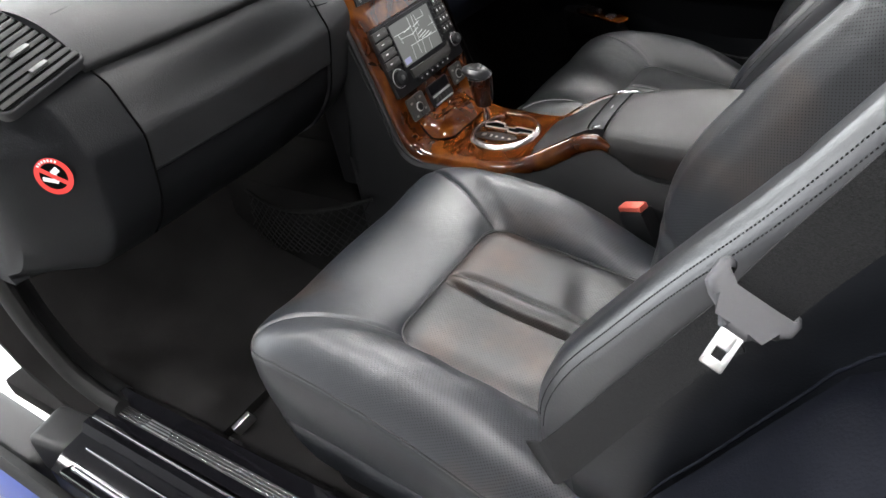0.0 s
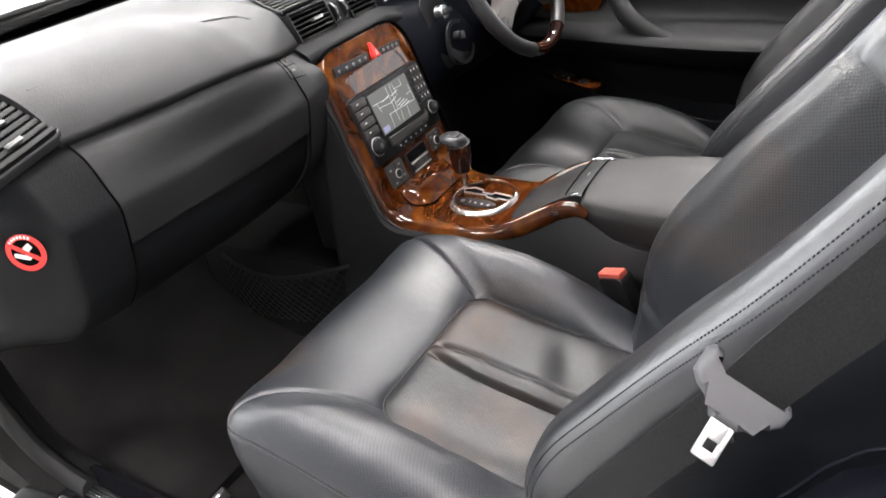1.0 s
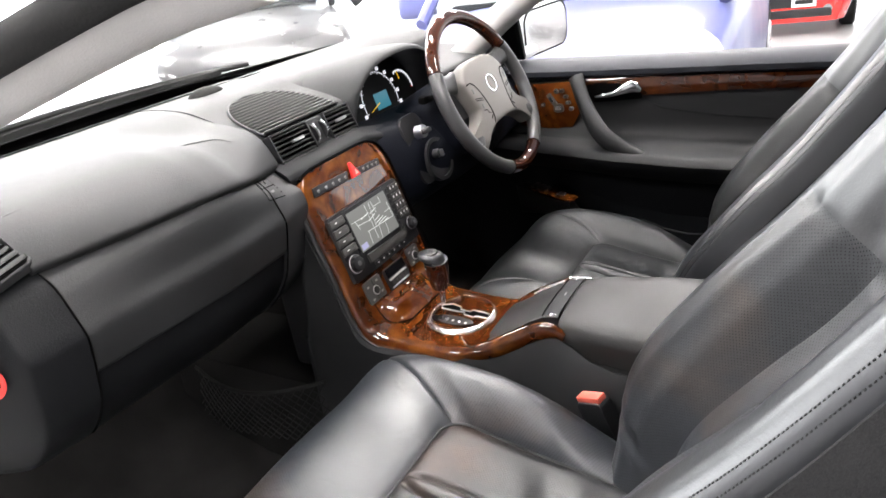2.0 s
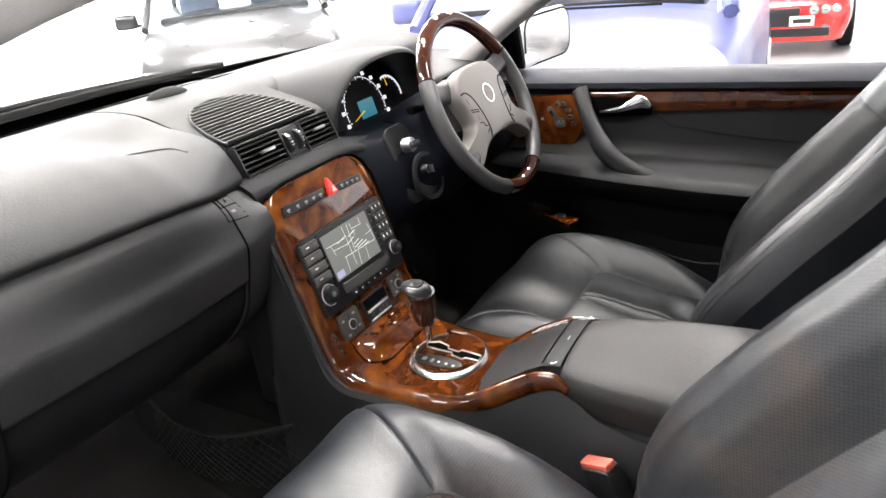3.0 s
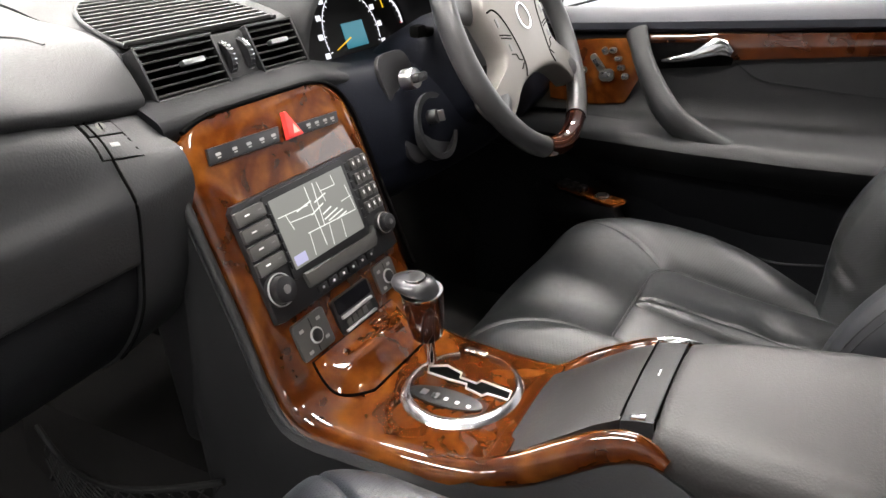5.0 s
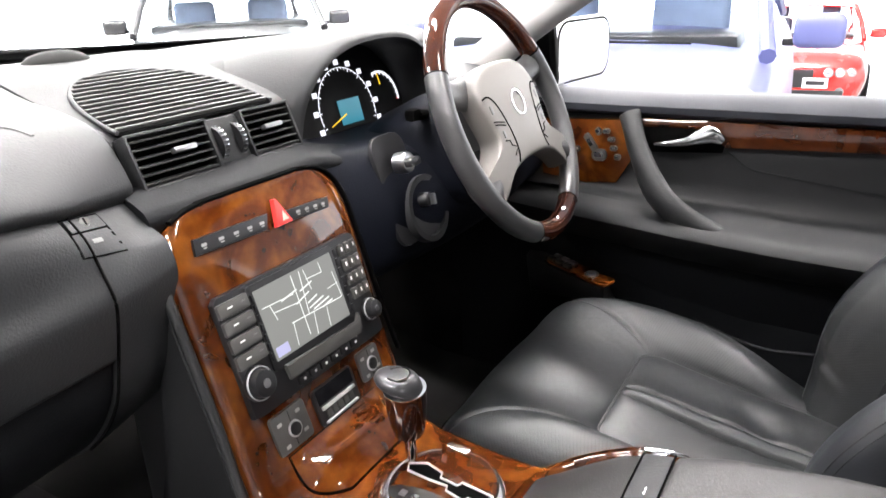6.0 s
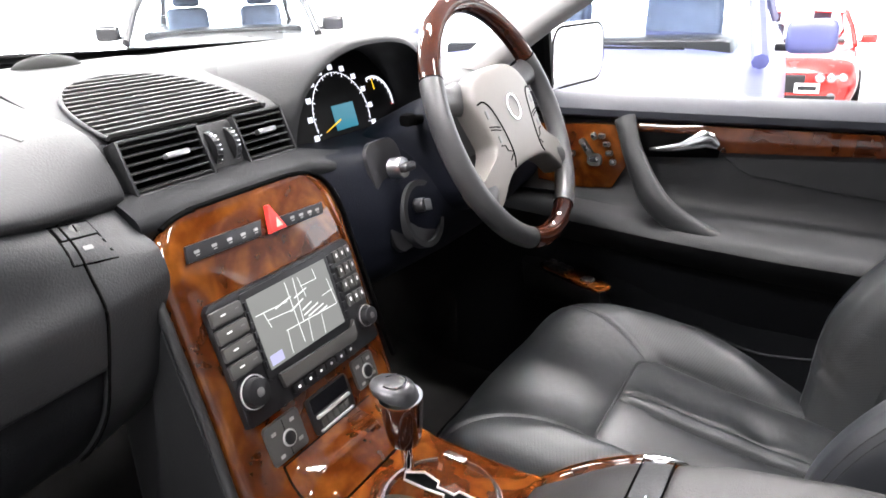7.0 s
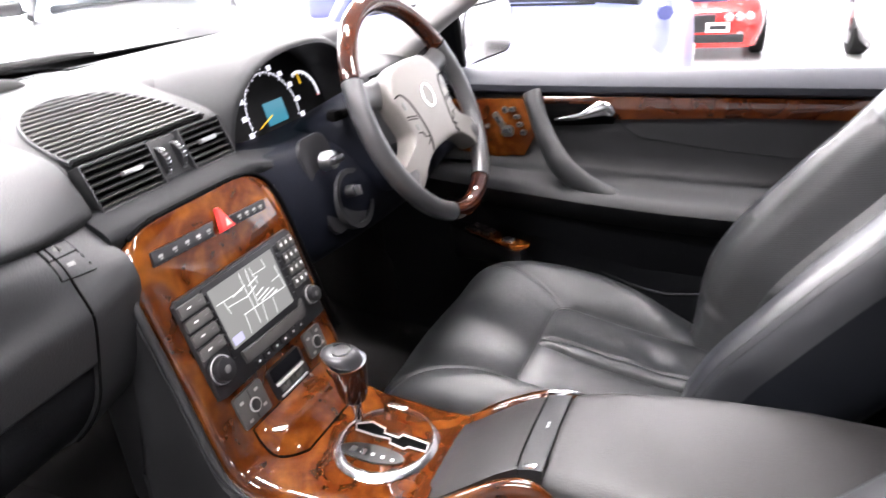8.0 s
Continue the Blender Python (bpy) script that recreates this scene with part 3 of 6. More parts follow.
latch = part("latch", shell(lower_patch(-0.1995, -0.1575, 0.8935, 0.9205, 0.0002), 0.001), SEAM, dash, "glove box latch")
part("pull", shell(lower_patch(-0.1980, -0.1605, 0.8950, 0.9108, 0.0009), 0.002), DASH, latch)
part("mark", shell(lower_patch(-0.184, -0.174, 0.9035, 0.9062, 0.0014), 0.001), GREYPL, latch)
part("lock_plate", shell(lower_patch(-0.1960, -0.1590, 0.9122, 0.9196, 0.0009), 0.002), DASH, latch)
LK = frame_of((lower_patch(-0.179, -0.178, 0.9160, 0.9165, -0.001)[8][0][0], -0.178, 0.9160), (0, 1, 0), (-0.75, 0, 1))
part("lock", plate(disc(0.0042, 20), LK, 0.003, 0.001), GREYDK, latch, "metal key lock")
part("key_slot", plate(rounded(0.0012, 0.006, 0.0005), LK @ Matrix.Translation((0, 0, 0.003)), 0.0004, 0), SEAM, latch)
# leather rim between the vents and the walnut, running on to the driver's side
rows = []
for y in [-0.118 + 0.358 * i / 34 for i in range(35)]:
    d = max(0, y - 0.105) * 0.24
    rows.append([(0.000, y, 0.913 - d), (0.024, y, 0.9175 - d), (0.034, y, 0.9155 - d), (0.052, y, 0.9065 - d), (0.0585, y, 0.9010 - d), (0.0610, y, 0.893 - d), (0.052, y, 0.880 - d), (0.02, y, 0.880 - d)])
# Darkened material puts the shade on this slope into its colour.
part("vent_surround", grid([smooth_path(r, 24) for r in rows], close_cols=True, caps=True), DASH_DARK, dash)

# defroster grille in the top of the dashboard
def grille_half(x):
    """Half-width of the rounded grille at depth x."""
    t = (x + 0.128) / 0.132
    return 0.096 * max(0.0, 1 - (1 - min(1, max(0, t))) ** 2.6) ** 0.5


def top_z(x):
    return lerp([(-0.16, 1.0065), (-0.10, 0.9915), (0.0, 0.9605)], x)


grille = part("top_grille", shell([[(x, 0.007 + grille_half(x) * f, top_z(x) + 0.001) for f in (-1, -0.5, 0, 0.5, 1)] for x in [-0.126 + 0.128 * i / 14 for i in range(15)]], 0.003), SEAM, dash, "wide slatted air grille in the dashboard top")
for i in range(14):
    x = -0.118 + 0.0088 * i
    w = grille_half(x)
    part("slat", box((x, 0.007, top_z(x) + 0.0022), (0.0028, 2 * w - 0.001, 0.0060), 0.0011, turn=pose(0, 0, 0, 0, 18)), SLAT, grille)
edge = [Vector((x, 0.007 + s * (grille_half(x) + 0.001), top_z(x) + 0.0025)) for s, xs in ((-1, [0.002 - 0.13 * i / 18 for i in range(19)]), (1, [-0.128 + 0.13 * i / 18 for i in range(19)])) for x in xs]
part("rim", tube([edge[0]] + [p for i, p in enumerate(edge[1:-1]) if (p - edge[i]).length > 1e-4] + [edge[-1]], 0.0024, k=8), DASH, grille)

# middle air vents with thumb wheels
VF = frame_of((0.0220, 0.008, 0.937), (0, 1, 0), (-0.36, 0, 0.93))


def vent(y0, y1, handle):
    w = y1 - y0
    v = part("air_vent", plate(rounded(w, 0.048, 0.003, cx=(y0 + y1) / 2), VF @ Matrix.Translation((0, 0, -0.018)), 0.004, 0), SEAM, dash, "black slatted air vent")
    for i in range(6):
        part("slat", box(VF @ Vector(((y0 + y1) / 2, -0.019 + 0.0078 * i, -0.004)), (w - 0.004, 0.0016, 0.013), 0.0006, turn=VF.to_3x3().to_4x4() @ pose(0, 0, 0, 12)), SLAT, v)
    part("frame", box(VF @ Vector(((y0 + y1) / 2, 0.0245, -0.003)), (w, 0.003, 0.014), 0.001, turn=VF.to_3x3().to_4x4()), DASH_LOW, v)
    for y in (y0 + 0.001, y1 - 0.001):
        part("frame", box(VF @ Vector((y, 0, -0.005)), (0.003, 0.052, 0.018), 0.001, turn=VF.to_3x3().to_4x4()), DASH_LOW, v)
    part("frame", box(VF @ Vector(((y0 + y1) / 2, -0.0250, -0.003)), (w, 0.003, 0.014), 0.001, turn=VF.to_3x3().to_4x4()), DASH_LOW, v)
    part("handle", box(VF @ Vector((handle, 0.003, 0.004)), (0.026, 0.005, 0.008), 0.0015, turn=VF.to_3x3().to_4x4()), SATIN, v, "grey vent slider")


vent(-0.103, -0.012, -0.048)
vent(0.034, 0.105, 0.070)
block = part("thumbwheel_block", box(VF @ Vector((0.011, 0, -0.008)), (0.044, 0.050, 0.014), 0.004, turn=VF.to_3x3().to_4x4()), DASH_LOW, dash)
for y in (-0.0015, 0.0235):
    part("thumbwheel", tube([VF @ Vector((y - 0.0035, 0.0, -0.010)), VF @ Vector((y + 0.0035, 0, -0.010))], 0.0185, k=26, up=(1, 0, 0)), PLASTIC, block, "ribbed grey thumb wheel")
    for i in range(9):
        a = radians(-60 + 15 * i)
        part("ridge", box(VF @ Vector((y, 0.0185 * math.sin(a), -0.010 + 0.0185 * math.cos(a))), (0.006, 0.0012, 0.0016), 0.0003, turn=VF.to_3x3().to_4x4() @ pose(0, 0, 0, -math.degrees(a))), CHROME, block)

# side air vent on the dashboard's end
A = Vector((0.052, -0.538, 0.957))
E1, E2 = Vector((0.0, -0.98, -0.19)).normalized(), Vector((-0.90, 0.12, 0.40)).normalized()
SV = frame_of(A, E1, E2)
if (SV.to_3x3() @ Vector((0, 0, 1))).z < 0:
    SV = SV @ Matrix.Diagonal((1, 1, -1, 1))
SV = SV @ Matrix.Translation((-0.012, 0.004, -0.004))
house = part("side_vent", plate(rounded(0.116, 0.178, 0.012, cx=0.051, cy=0.083), SV @ Matrix.Translation((0, 0, -0.012)), 0.012, 0.003, seg=3), DASH, dash, "slatted side air vent")
part("recess", plate(rounded(0.110, 0.172, 0.010, cx=0.051, cy=0.083), SV @ Matrix.Translation((0, 0, 0.0004)), 0.001, 0), SEAM, house)
for i in range(14):
    part("slat", box(SV @ Vector((0.051, 0.004 + 0.0122 * i, 0.0030)), (0.106, 0.0055, 0.0016), 0.0006, turn=SV.to_3x3().normalized().to_4x4() @ pose(0, 0, 0, 28)), SLAT, house)
for a, b, w in ((0.034, 0.052, 0.026), (0.040, 0.016, 0.022)):
    part("handle", box(SV @ Vector((a, b, 0.0065)), (w, 0.007, 0.003), 0.0012, turn=SV.to_3x3().normalized().to_4x4()), GREYPL, house, "grey vent slider")

# warning sticker on the end of the dashboard: red ring and bar over a pale sign
sticker = empty("warning_sticker", (0.045, -0.614, 0.851), "round red prohibition sticker on the dashboard end", "sticker")
TF = frame_of((0.0455, -0.6160, 0.8515), (0.86, 0.51, 0), (-0.05, 0.08, 1))
part("disc", plate(disc(0.0215, 32), TF, 0.0006, 0), SEAM, sticker)
part("ring", ring(0.0165, 0.0225, TF @ Matrix.Translation((0, 0, 0.0004)), 0.0006), STICKER_RED, sticker)
part("bar", plate(rounded(0.036, 0.005, 0.001), TF @ Matrix.Translation((0, 0, 0.0006)) @ pose(0, 0, 0, 0, 0, -38), 0.0006, 0), STICKER_RED, sticker)
for c, s, a in (((-0.004, -0.006), (0.018, 0.005), -20), ((0.006, 0.003), (0.010, 0.007), 30), ((0.001, -0.003), (0.006, 0.010), 10)):
    part("mark", plate(rounded(s[0], s[1], 0.001, cx=c[0], cy=c[1]), TF @ Matrix.Translation((0, 0, 0.0005)) @ pose(0, 0, 0, 0, 0, a), 0.0004, 0), WHITE_MARK, sticker)
for i in range(7):
    a = radians(60 + 12 * i)
    part("mark", plate(rounded(0.0022, 0.003, 0.0004), TF @ Matrix.Translation((0.0195 * math.cos(a), 0.0195 * math.sin(a), 0.0011)) @ pose(0, 0, 0, 0, 0, math.degrees(a) - 90), 0.0003, 0), WHITE_MARK, sticker)

# driver's lower dashboard
rows = []
for y in (0.114, 0.13, 0.18, 0.25, 0.33, 0.42, 0.5, 0.58, 0.66, 0.72):
    b = 0.035 * math.sin(math.pi * min(1, max(0, (y - 0.118) / 0.54)))
    top = lerp([(0.11, 0.908), (0.15, 0.902), (0.20, 0.894), (0.26, 0.889)], y)
    rows.append(smooth_path([(-0.02, y, top), (0.030, y, top), (0.055 + b * 0.6, y, top - 0.012), (0.082 + b, y, 0.83), (0.085 + b, y, 0.775), (0.06 + b, y, 0.735), (0.0, y, 0.70), (-0.2, y, 0.67)], 30) + [Vector((-0.3, y, 0.90))])
# Near-black colour here stands in for shade behind the steering wheel.
part("knee_panel", grid(rows, close_cols=True, caps=True), NAVY_AND_SHADE, dash)

# instrument hood
rows = []
for i in range(33):
    a = math.pi * i / 32
    c, s = math.cos(a), math.sin(a)
    row = []
    for x, w, hgt in ((-0.30, 0.25, 0.090), (-0.22, 0.222, 0.108), (-0.12, 0.196, 0.121), (-0.05, 0.180, 0.127), (0.000, 0.168, 0.128), (0.016, 0.161, 0.125), (0.021, 0.155, 0.120), (0.014, 0.150, 0.115), (-0.06, 0.145, 0.109)):
        row.append((x - 0.018 * (1 - s), 0.297 - w * math.copysign(abs(c) ** 0.8, c), 0.896 + hgt * s**0.8))
    rows.append(smooth_path(row, 24))
part("instrument_hood", shell(rows, 0.004), DASH, dash)
part("cluster_sill", box((-0.012, 0.30, 0.879), (0.07, 0.32, 0.012), 0.005), DASH_DARK, dash)
# driver's end of the dashboard with its side vent
part("end_pad", grid([smooth_path([(-0.42, y, 0.930), (-0.30, y, 0.952), (-0.16, y, 0.954), (-0.06, y, 0.947), (0.004, y, 0.940), (0.020, y, 0.932), (0.024, y, 0.918), (0.022, y, 0.903), (0.012, y, 0.892)], 30) + [Vector((-0.40, y, 0.88))] for y in (0.458, 0.50, 0.60, 0.68, 0.735)], close_cols=True, caps=True), DASH, dash)
far_vent = part("side_vent", box((0.0215, 0.555, 0.916), (0.012, 0.145, 0.030), 0.003), SEAM, dash, "slatted side air vent at the driver's end")
for i in range(5):
    part("slat", box((0.0265, 0.555, 0.9045 + 0.0058 * i), (0.010, 0.138, 0.0018), 0.0006, turn=pose(0, 0, 0, 0, 15)), SLAT, far_vent)

# ---- instrument cluster ----
cluster = empty("instrument_cluster", (-0.05, 0.39, 0.90), "black instrument cluster with lit dials and a blue display", "instrument cluster")
CF = frame_of((-0.052, 0.39, 0.905), (0, 1, 0), (-0.25, 0, 1))
part("face", plate([(-0.242, -0.016)] + [(-0.093 - 0.149 * math.copysign(abs(math.cos(math.pi * i / 24)) ** 0.8, math.cos(math.pi * i / 24)), -0.016 + 0.122 * math.sin(math.pi * i / 24) ** 0.8) for i in range(1, 24)] + [(0.056, -0.016)], CF, 0.004, 0), FACE, cluster)
CG = CF @ Matrix.Translation((0, 0, 0.005))
part("display", plate(rounded(0.048, 0.034, 0.001, cx=-0.079, cy=0.008), CG, 0.001, 0), LCD, cluster, "blue lit display")
dial = part("speedometer", ring(0.0603, 0.0611, CG @ Matrix.Translation((-0.083, 0.008, 0)), 0.0008, 48, -12, 192), DIAL, cluster, "large white lit dial scale")
for i in range(31):
    a = -16 + 212 * i / 30
    big = i % 3 == 0
    m = CG @ Matrix.Translation((-0.083, 0.008, 0)) @ pose(0, 0, 0, 0, 0, a)
    part("tick", plate([(0.056 if big else 0.0585, -0.0006), (0.0605, -0.0006), (0.0605, 0.0006), (0.056 if big else 0.0585, 0.0006)], m, 0.0006, 0), DIAL, dial)
    if big:
        m2 = CG @ Matrix.Translation((-0.083 + 0.068 * math.cos(radians(a)), 0.008 + 0.068 * math.sin(radians(a)), 0))
        part("numeral", plate(rounded(0.0095, 0.0072, 0.001), m2, 0.0006, 0), DIAL, dial)
part("needle", plate([(0.010, -0.001), (0.048, -0.0004), (0.048, 0.0004), (0.010, 0.001)], CG @ Matrix.Translation((-0.083, 0.008, 0.002)) @ pose(0, 0, 0, 0, 0, 198), 0.001, 0), NEEDLE, dial, "orange needle")
small = part("rev_counter", ring(0.0365, 0.0400, CG @ Matrix.Translation((0.004, 0.014, 0)), 0.0008, 32, -10, 110), DIAL, cluster, "smaller white lit dial scale")
for i in range(9):
    a = -10 + 15 * i
    part("tick", plate([(0.034, -0.0007), (0.0385, -0.0007), (0.0385, 0.0007), (0.034, 0.0007)], CG @ Matrix.Translation((0.004, 0.014, 0)) @ pose(0, 0, 0, 0, 0, a), 0.0006, 0), NEEDLE_RED if i == 0 else DIAL, small)
part("needle", plate([(0.020, -0.0012), (0.037, -0.0005), (0.037, 0.0005), (0.020, 0.0012)], CG @ Matrix.Translation((0.004, 0.014, 0.002)) @ pose(0, 0, 0, 0, 0, 96), 0.001, 0), NEEDLE, small, "orange needle")
# ---- centre stack ----
stack = empty("center_stack", (0.1, 0, 0.6), "burl walnut centre console with head unit and switches", "console")
PROFILE = [(0.0622, 0.8995, 0.056), (0.0637, 0.8972, 0.080), (0.0672, 0.8910, 0.100), (0.0735, 0.8775, 0.113), (0.0835, 0.853, 0.119), (0.096, 0.814, 0.120), (0.125, 0.720, 0.121), (0.142, 0.668, 0.124), (0.158, 0.643, 0.127), (0.182, 0.631, 0.128), (0.225, 0.628, 0.127), (0.290, 0.628, 0.124), (0.335, 0.630, 0.117), (0.358, 0.634, 0.110)]
pp = smooth_path([(x, z, w) for x, z, w in PROFILE], 64)


def fascia_point(k, y, off):
    """A point on the walnut sheet at step k of its profile, off metres proud of it."""
    k = max(0.0, min(62.999, k))
    i = int(k)
    p = pp[i].lerp(pp[i + 1], k - i)
    t = (pp[i + 1] - pp[i]).normalized()
    n = Vector((-t.y, 0, t.x))
    n = n if n.x + n.z > 0 else -n
    return Vector((p.x, y, p.y)) + n * off


rows = []
for i in range(64):
    w = pp[i].z
    far = lerp([(0.10, 1.0), (0.142, 0.93), (0.158, 0.80), (0.182, 0.66), (0.225, 0.56), (0.29, 0.50), (0.358, 0.45)], pp[i].x)
    deep = lerp([(0.29, 1.0), (0.35, 0.2)], pp[i].x)
    rows.append([fascia_point(i, (f * far if f > 0 else f) * w, -d * deep) for f, d in ((-1.03, 0.028), (-1.027, 0.018), (-1.012, 0.0095), (-0.985, 0.0042), (-0.95, 0.0014), (-0.90, 0.0002), (-0.84, 0), (-0.45, 0), (0, 0), (0.45, 0), (0.84, 0), (0.90, 0.0002), (0.95, 0.0014), (0.985, 0.0042), (1.012, 0.0095), (1.027, 0.018), (1.03, 0.028))])
part("fascia", shell(rows, 0.004), WOOD, stack, "burl walnut fascia, high gloss")
# stitched charcoal border beside the walnut, and the console's sides
for s in (-1, 1):
    rows = []
    for i in range(0, 63, 2):
        p = pp[i]
        x, z = p.x, p.y
        low = min(z - 0.09, 0.60)
        far = lerp([(0.10, 1.0), (0.142, 0.93), (0.158, 0.80), (0.182, 0.66), (0.225, 0.56), (0.29, 0.50), (0.358, 0.45)], x) if s > 0 else 1.0
        rows.append([(x - 0.013, s * (p.z * far * 1.02), z - 0.012), (x - 0.016, s * (p.z * far * 1.02 + 0.006), z - 0.020), (min(x - 0.05, 0.3), s * 0.128, low), (min(x - 0.05, 0.3), s * 0.135, 0.40), (min(x - 0.05, 0.3), s * 0.14, 0.27)])
    for x, z, w in ((0.385, 0.632, 0.100), (0.41, 0.644, 0.093), (0.44, 0.654, 0.087), (0.47, 0.656, 0.086), (0.50, 0.648, 0.094), (0.53, 0.634, 0.103), (0.57, 0.626, 0.108), (0.65, 0.622, 0.112), (0.75, 0.620, 0.113), (0.89, 0.618, 0.113)):
        rows.append([(x, s * (w - 0.006), z), (x, s * w, z - 0.012), (x, s * max(0.124, w + 0.006), 0.55), (x, s * 0.135, 0.40), (x, s * 0.14, 0.27)])
    part("side_panel", shell(rows, 0.006), DASH, stack)
rim = [fascia_point(i, -pp[i].z * 1.035 - 0.004, -0.010) for i in range(44, 2, -2)]
taper = [0.0007 + 0.0043 * min(1.0, i / 16) for i in range(60)]
part("border", tube(smooth_path(rim[:-4], 60), taper, taper, up=(1, 0, 0.01), k=10), DASH_LOW, stack, "rounded charcoal border beside the walnut")
part("border", tube(smooth_path([Vector((p.x, -p.y, p.z)) for p in rim[8:-6]], 40), 0.0050, 0.0045, up=(1, 0, 0.01), k=10), DASH_LOW, stack)
over = [fascia_point(i, s * (pp[i].z * 1.028 + 0.0015), -0.005) for s, steps in ((-1, range(9, -1, -1)), (1, range(0, 34))) for i in steps]
part("recess_edge", tube(smooth_path(over, 120), 0.0024, 0.0036, up=(1, 0, 0.3), k=8), SEAM, stack, "dark recess round the walnut")
part("back_box", box((0.0, 0, 0.70), (0.10, 0.21, 0.36), 0.01), PLASTIC, stack)

SF = frame_of((0.096, 0, 0.814), (0, 1, 0), (-0.29, 0, 0.957))


def on(dz):
    return SF @ Matrix.Translation((0, 0, dz))


# upper switch rows and the hazard switch
for outline, marks in ((((-0.096, 0.049), (-0.008, 0.046), (-0.002, 0.0605), (-0.093, 0.0635)), (-0.084, -0.064, -0.046, -0.029, -0.013)), (((0.027, 0.0445), (0.084, 0.042), (0.087, 0.0535), (0.021, 0.0565)), (0.038, 0.051, 0.064, 0.076))):
    row = part("switch_strip", plate(outline, on(0.0005), 0.003, 0.001), PLASTIC, stack, "narrow black strip of switches")
    for i, u in enumerate(marks):
        v = lerp([(-0.1, 0.0565), (0.0, 0.0535), (0.08, 0.048)], u)
        part("mark", plate(rounded(0.006, 0.0028, 0.0008, cx=u, cy=v), on(0.0037), 0.0003, 0), KEY_PRINT, row)
        part("mark", plate(rounded(0.004, 0.0012, 0.0004, cx=u, cy=v - 0.003), on(0.0037), 0.0003, 0), KEY_PRINT, row)
hz = part("hazard_switch", plate([(0.003, 0.0445), (0.026, 0.0445), (0.012, 0.0715), (0.009, 0.0715)], on(0.0005), 0.006, 0.002), RED, stack, "red triangular hazard switch")
part("mark", plate([(0.0115, 0.0485), (0.020, 0.0485), (0.0147, 0.058)], on(0.0067), 0.0004, 0), material("pale red", (0.8, 0.35, 0.3), 0.4, vary=0.05), hz)

# head unit
unit = part("head_unit", plate([(-0.101, -0.108), (-0.092, -0.110), (0.092, -0.110), (0.101, -0.108), (0.101, 0.004), (0.096, 0.009), (-0.096, 0.009), (-0.101, 0.004)], on(0.0005), 0.007, 0.002), PLASTIC, stack, "black head unit with map display")
bez = part("bezel", plate(rounded(0.124, 0.086, 0.004, cx=-0.002, cy=-0.037), on(0.0076), 0.002, 0.0008), PLASTIC, unit)
part("screen", plate(rounded(0.112, 0.071, 0.001, cx=-0.002, cy=-0.036), on(0.0098), 0.0006, 0), SCREEN, unit, "lit grey map display")


def map_line(x0, y0, x1, y1, w):
    a = math.degrees(math.atan2(y1 - y0, x1 - x0))
    part("map_line", plate(rounded(math.hypot(x1 - x0, y1 - y0), w, w / 3, k=1), on(0.0107) @ Matrix.Translation(((x0 + x1) / 2, (y0 + y1) / 2, 0)) @ pose(0, 0, 0, 0, 0, a), 0.0002, 0), MAP_LINE, unit)


for seg in ((-0.055, -0.019, -0.012, -0.021, 0.0010), (-0.045, -0.019, -0.041, -0.036, 0.0009), (-0.042, -0.028, -0.010, -0.031, 0.0010), (-0.008, -0.003, -0.008, -0.066, 0.0010), (0.004, -0.003, -0.001, -0.048, 0.0010), (0.010, -0.004, 0.013, -0.026, 0.0008), (0.010, -0.014, 0.034, -0.015, 0.0009), (0.033, -0.004, 0.034, -0.015, 0.0009), (-0.026, -0.046, 0.050, -0.049, 0.0011), (-0.024, -0.046, -0.027, -0.069, 0.0008), (0.006, -0.048, 0.002, -0.070, 0.0008), (0.025, -0.050, 0.022, -0.070, 0.0008), (0.034, -0.034, 0.051, -0.033, 0.0008), (0.048, -0.02, 0.051, -0.049, 0.0008)):
    map_line(*seg)
for x, y, l, a in ((-0.018, -0.020, 0.024, 8), (0.007, -0.020, 0.020, 10), (-0.002, -0.029, 0.022, 14), (0.014, -0.040, 0.024, 10), (0.020, -0.0435, 0.026, 8), (0.028, -0.047, 0.018, 8), (0.010, -0.035, 0.016, 12)):
    c, s = math.cos(radians(a)) * l / 2, math.sin(radians(a)) * l / 2
    map_line(x - c, y - s, x + c, y + s, 0.0016)
part("map_box", plate(rounded(0.017, 0.010, 0.001, cx=-0.047, cy=-0.064), on(0.0106), 0.0002, 0), glow("map corner", (0.42, 0.42, 0.62), 1.0), unit)
for i in range(4):
    v = -0.004 - 0.0165 * i
    b = part("key", plate(rounded(0.036, 0.0135, 0.002, cx=-0.083, cy=v), on(0.0076), 0.004, 0.0015), GREYDK, unit, "wide grey key")
    part("mark", plate(rounded(0.006, 0.0014, 0.0004, cx=-0.088, cy=v + 0.001), on(0.0117), 0.0003, 0), WHITE_MARK, b)
    part("mark", plate(rounded(0.005, 0.0014, 0.0004, cx=-0.072, cy=v + 0.001), on(0.0117), 0.0003, 0), GREYPL, b)
    for j in range(3):
        b = part("number_key", plate(rounded(0.0085, 0.0125, 0.0015, cx=0.0735 + 0.0100 * j, cy=v - 0.001), on(0.0076), 0.003, 0.001), GREYDK, unit)
        part("mark", plate(rounded(0.0018, 0.004, 0.0004, cx=0.0735 + 0.0100 * j, cy=v), on(0.0107), 0.0003, 0), WHITE_MARK, b)
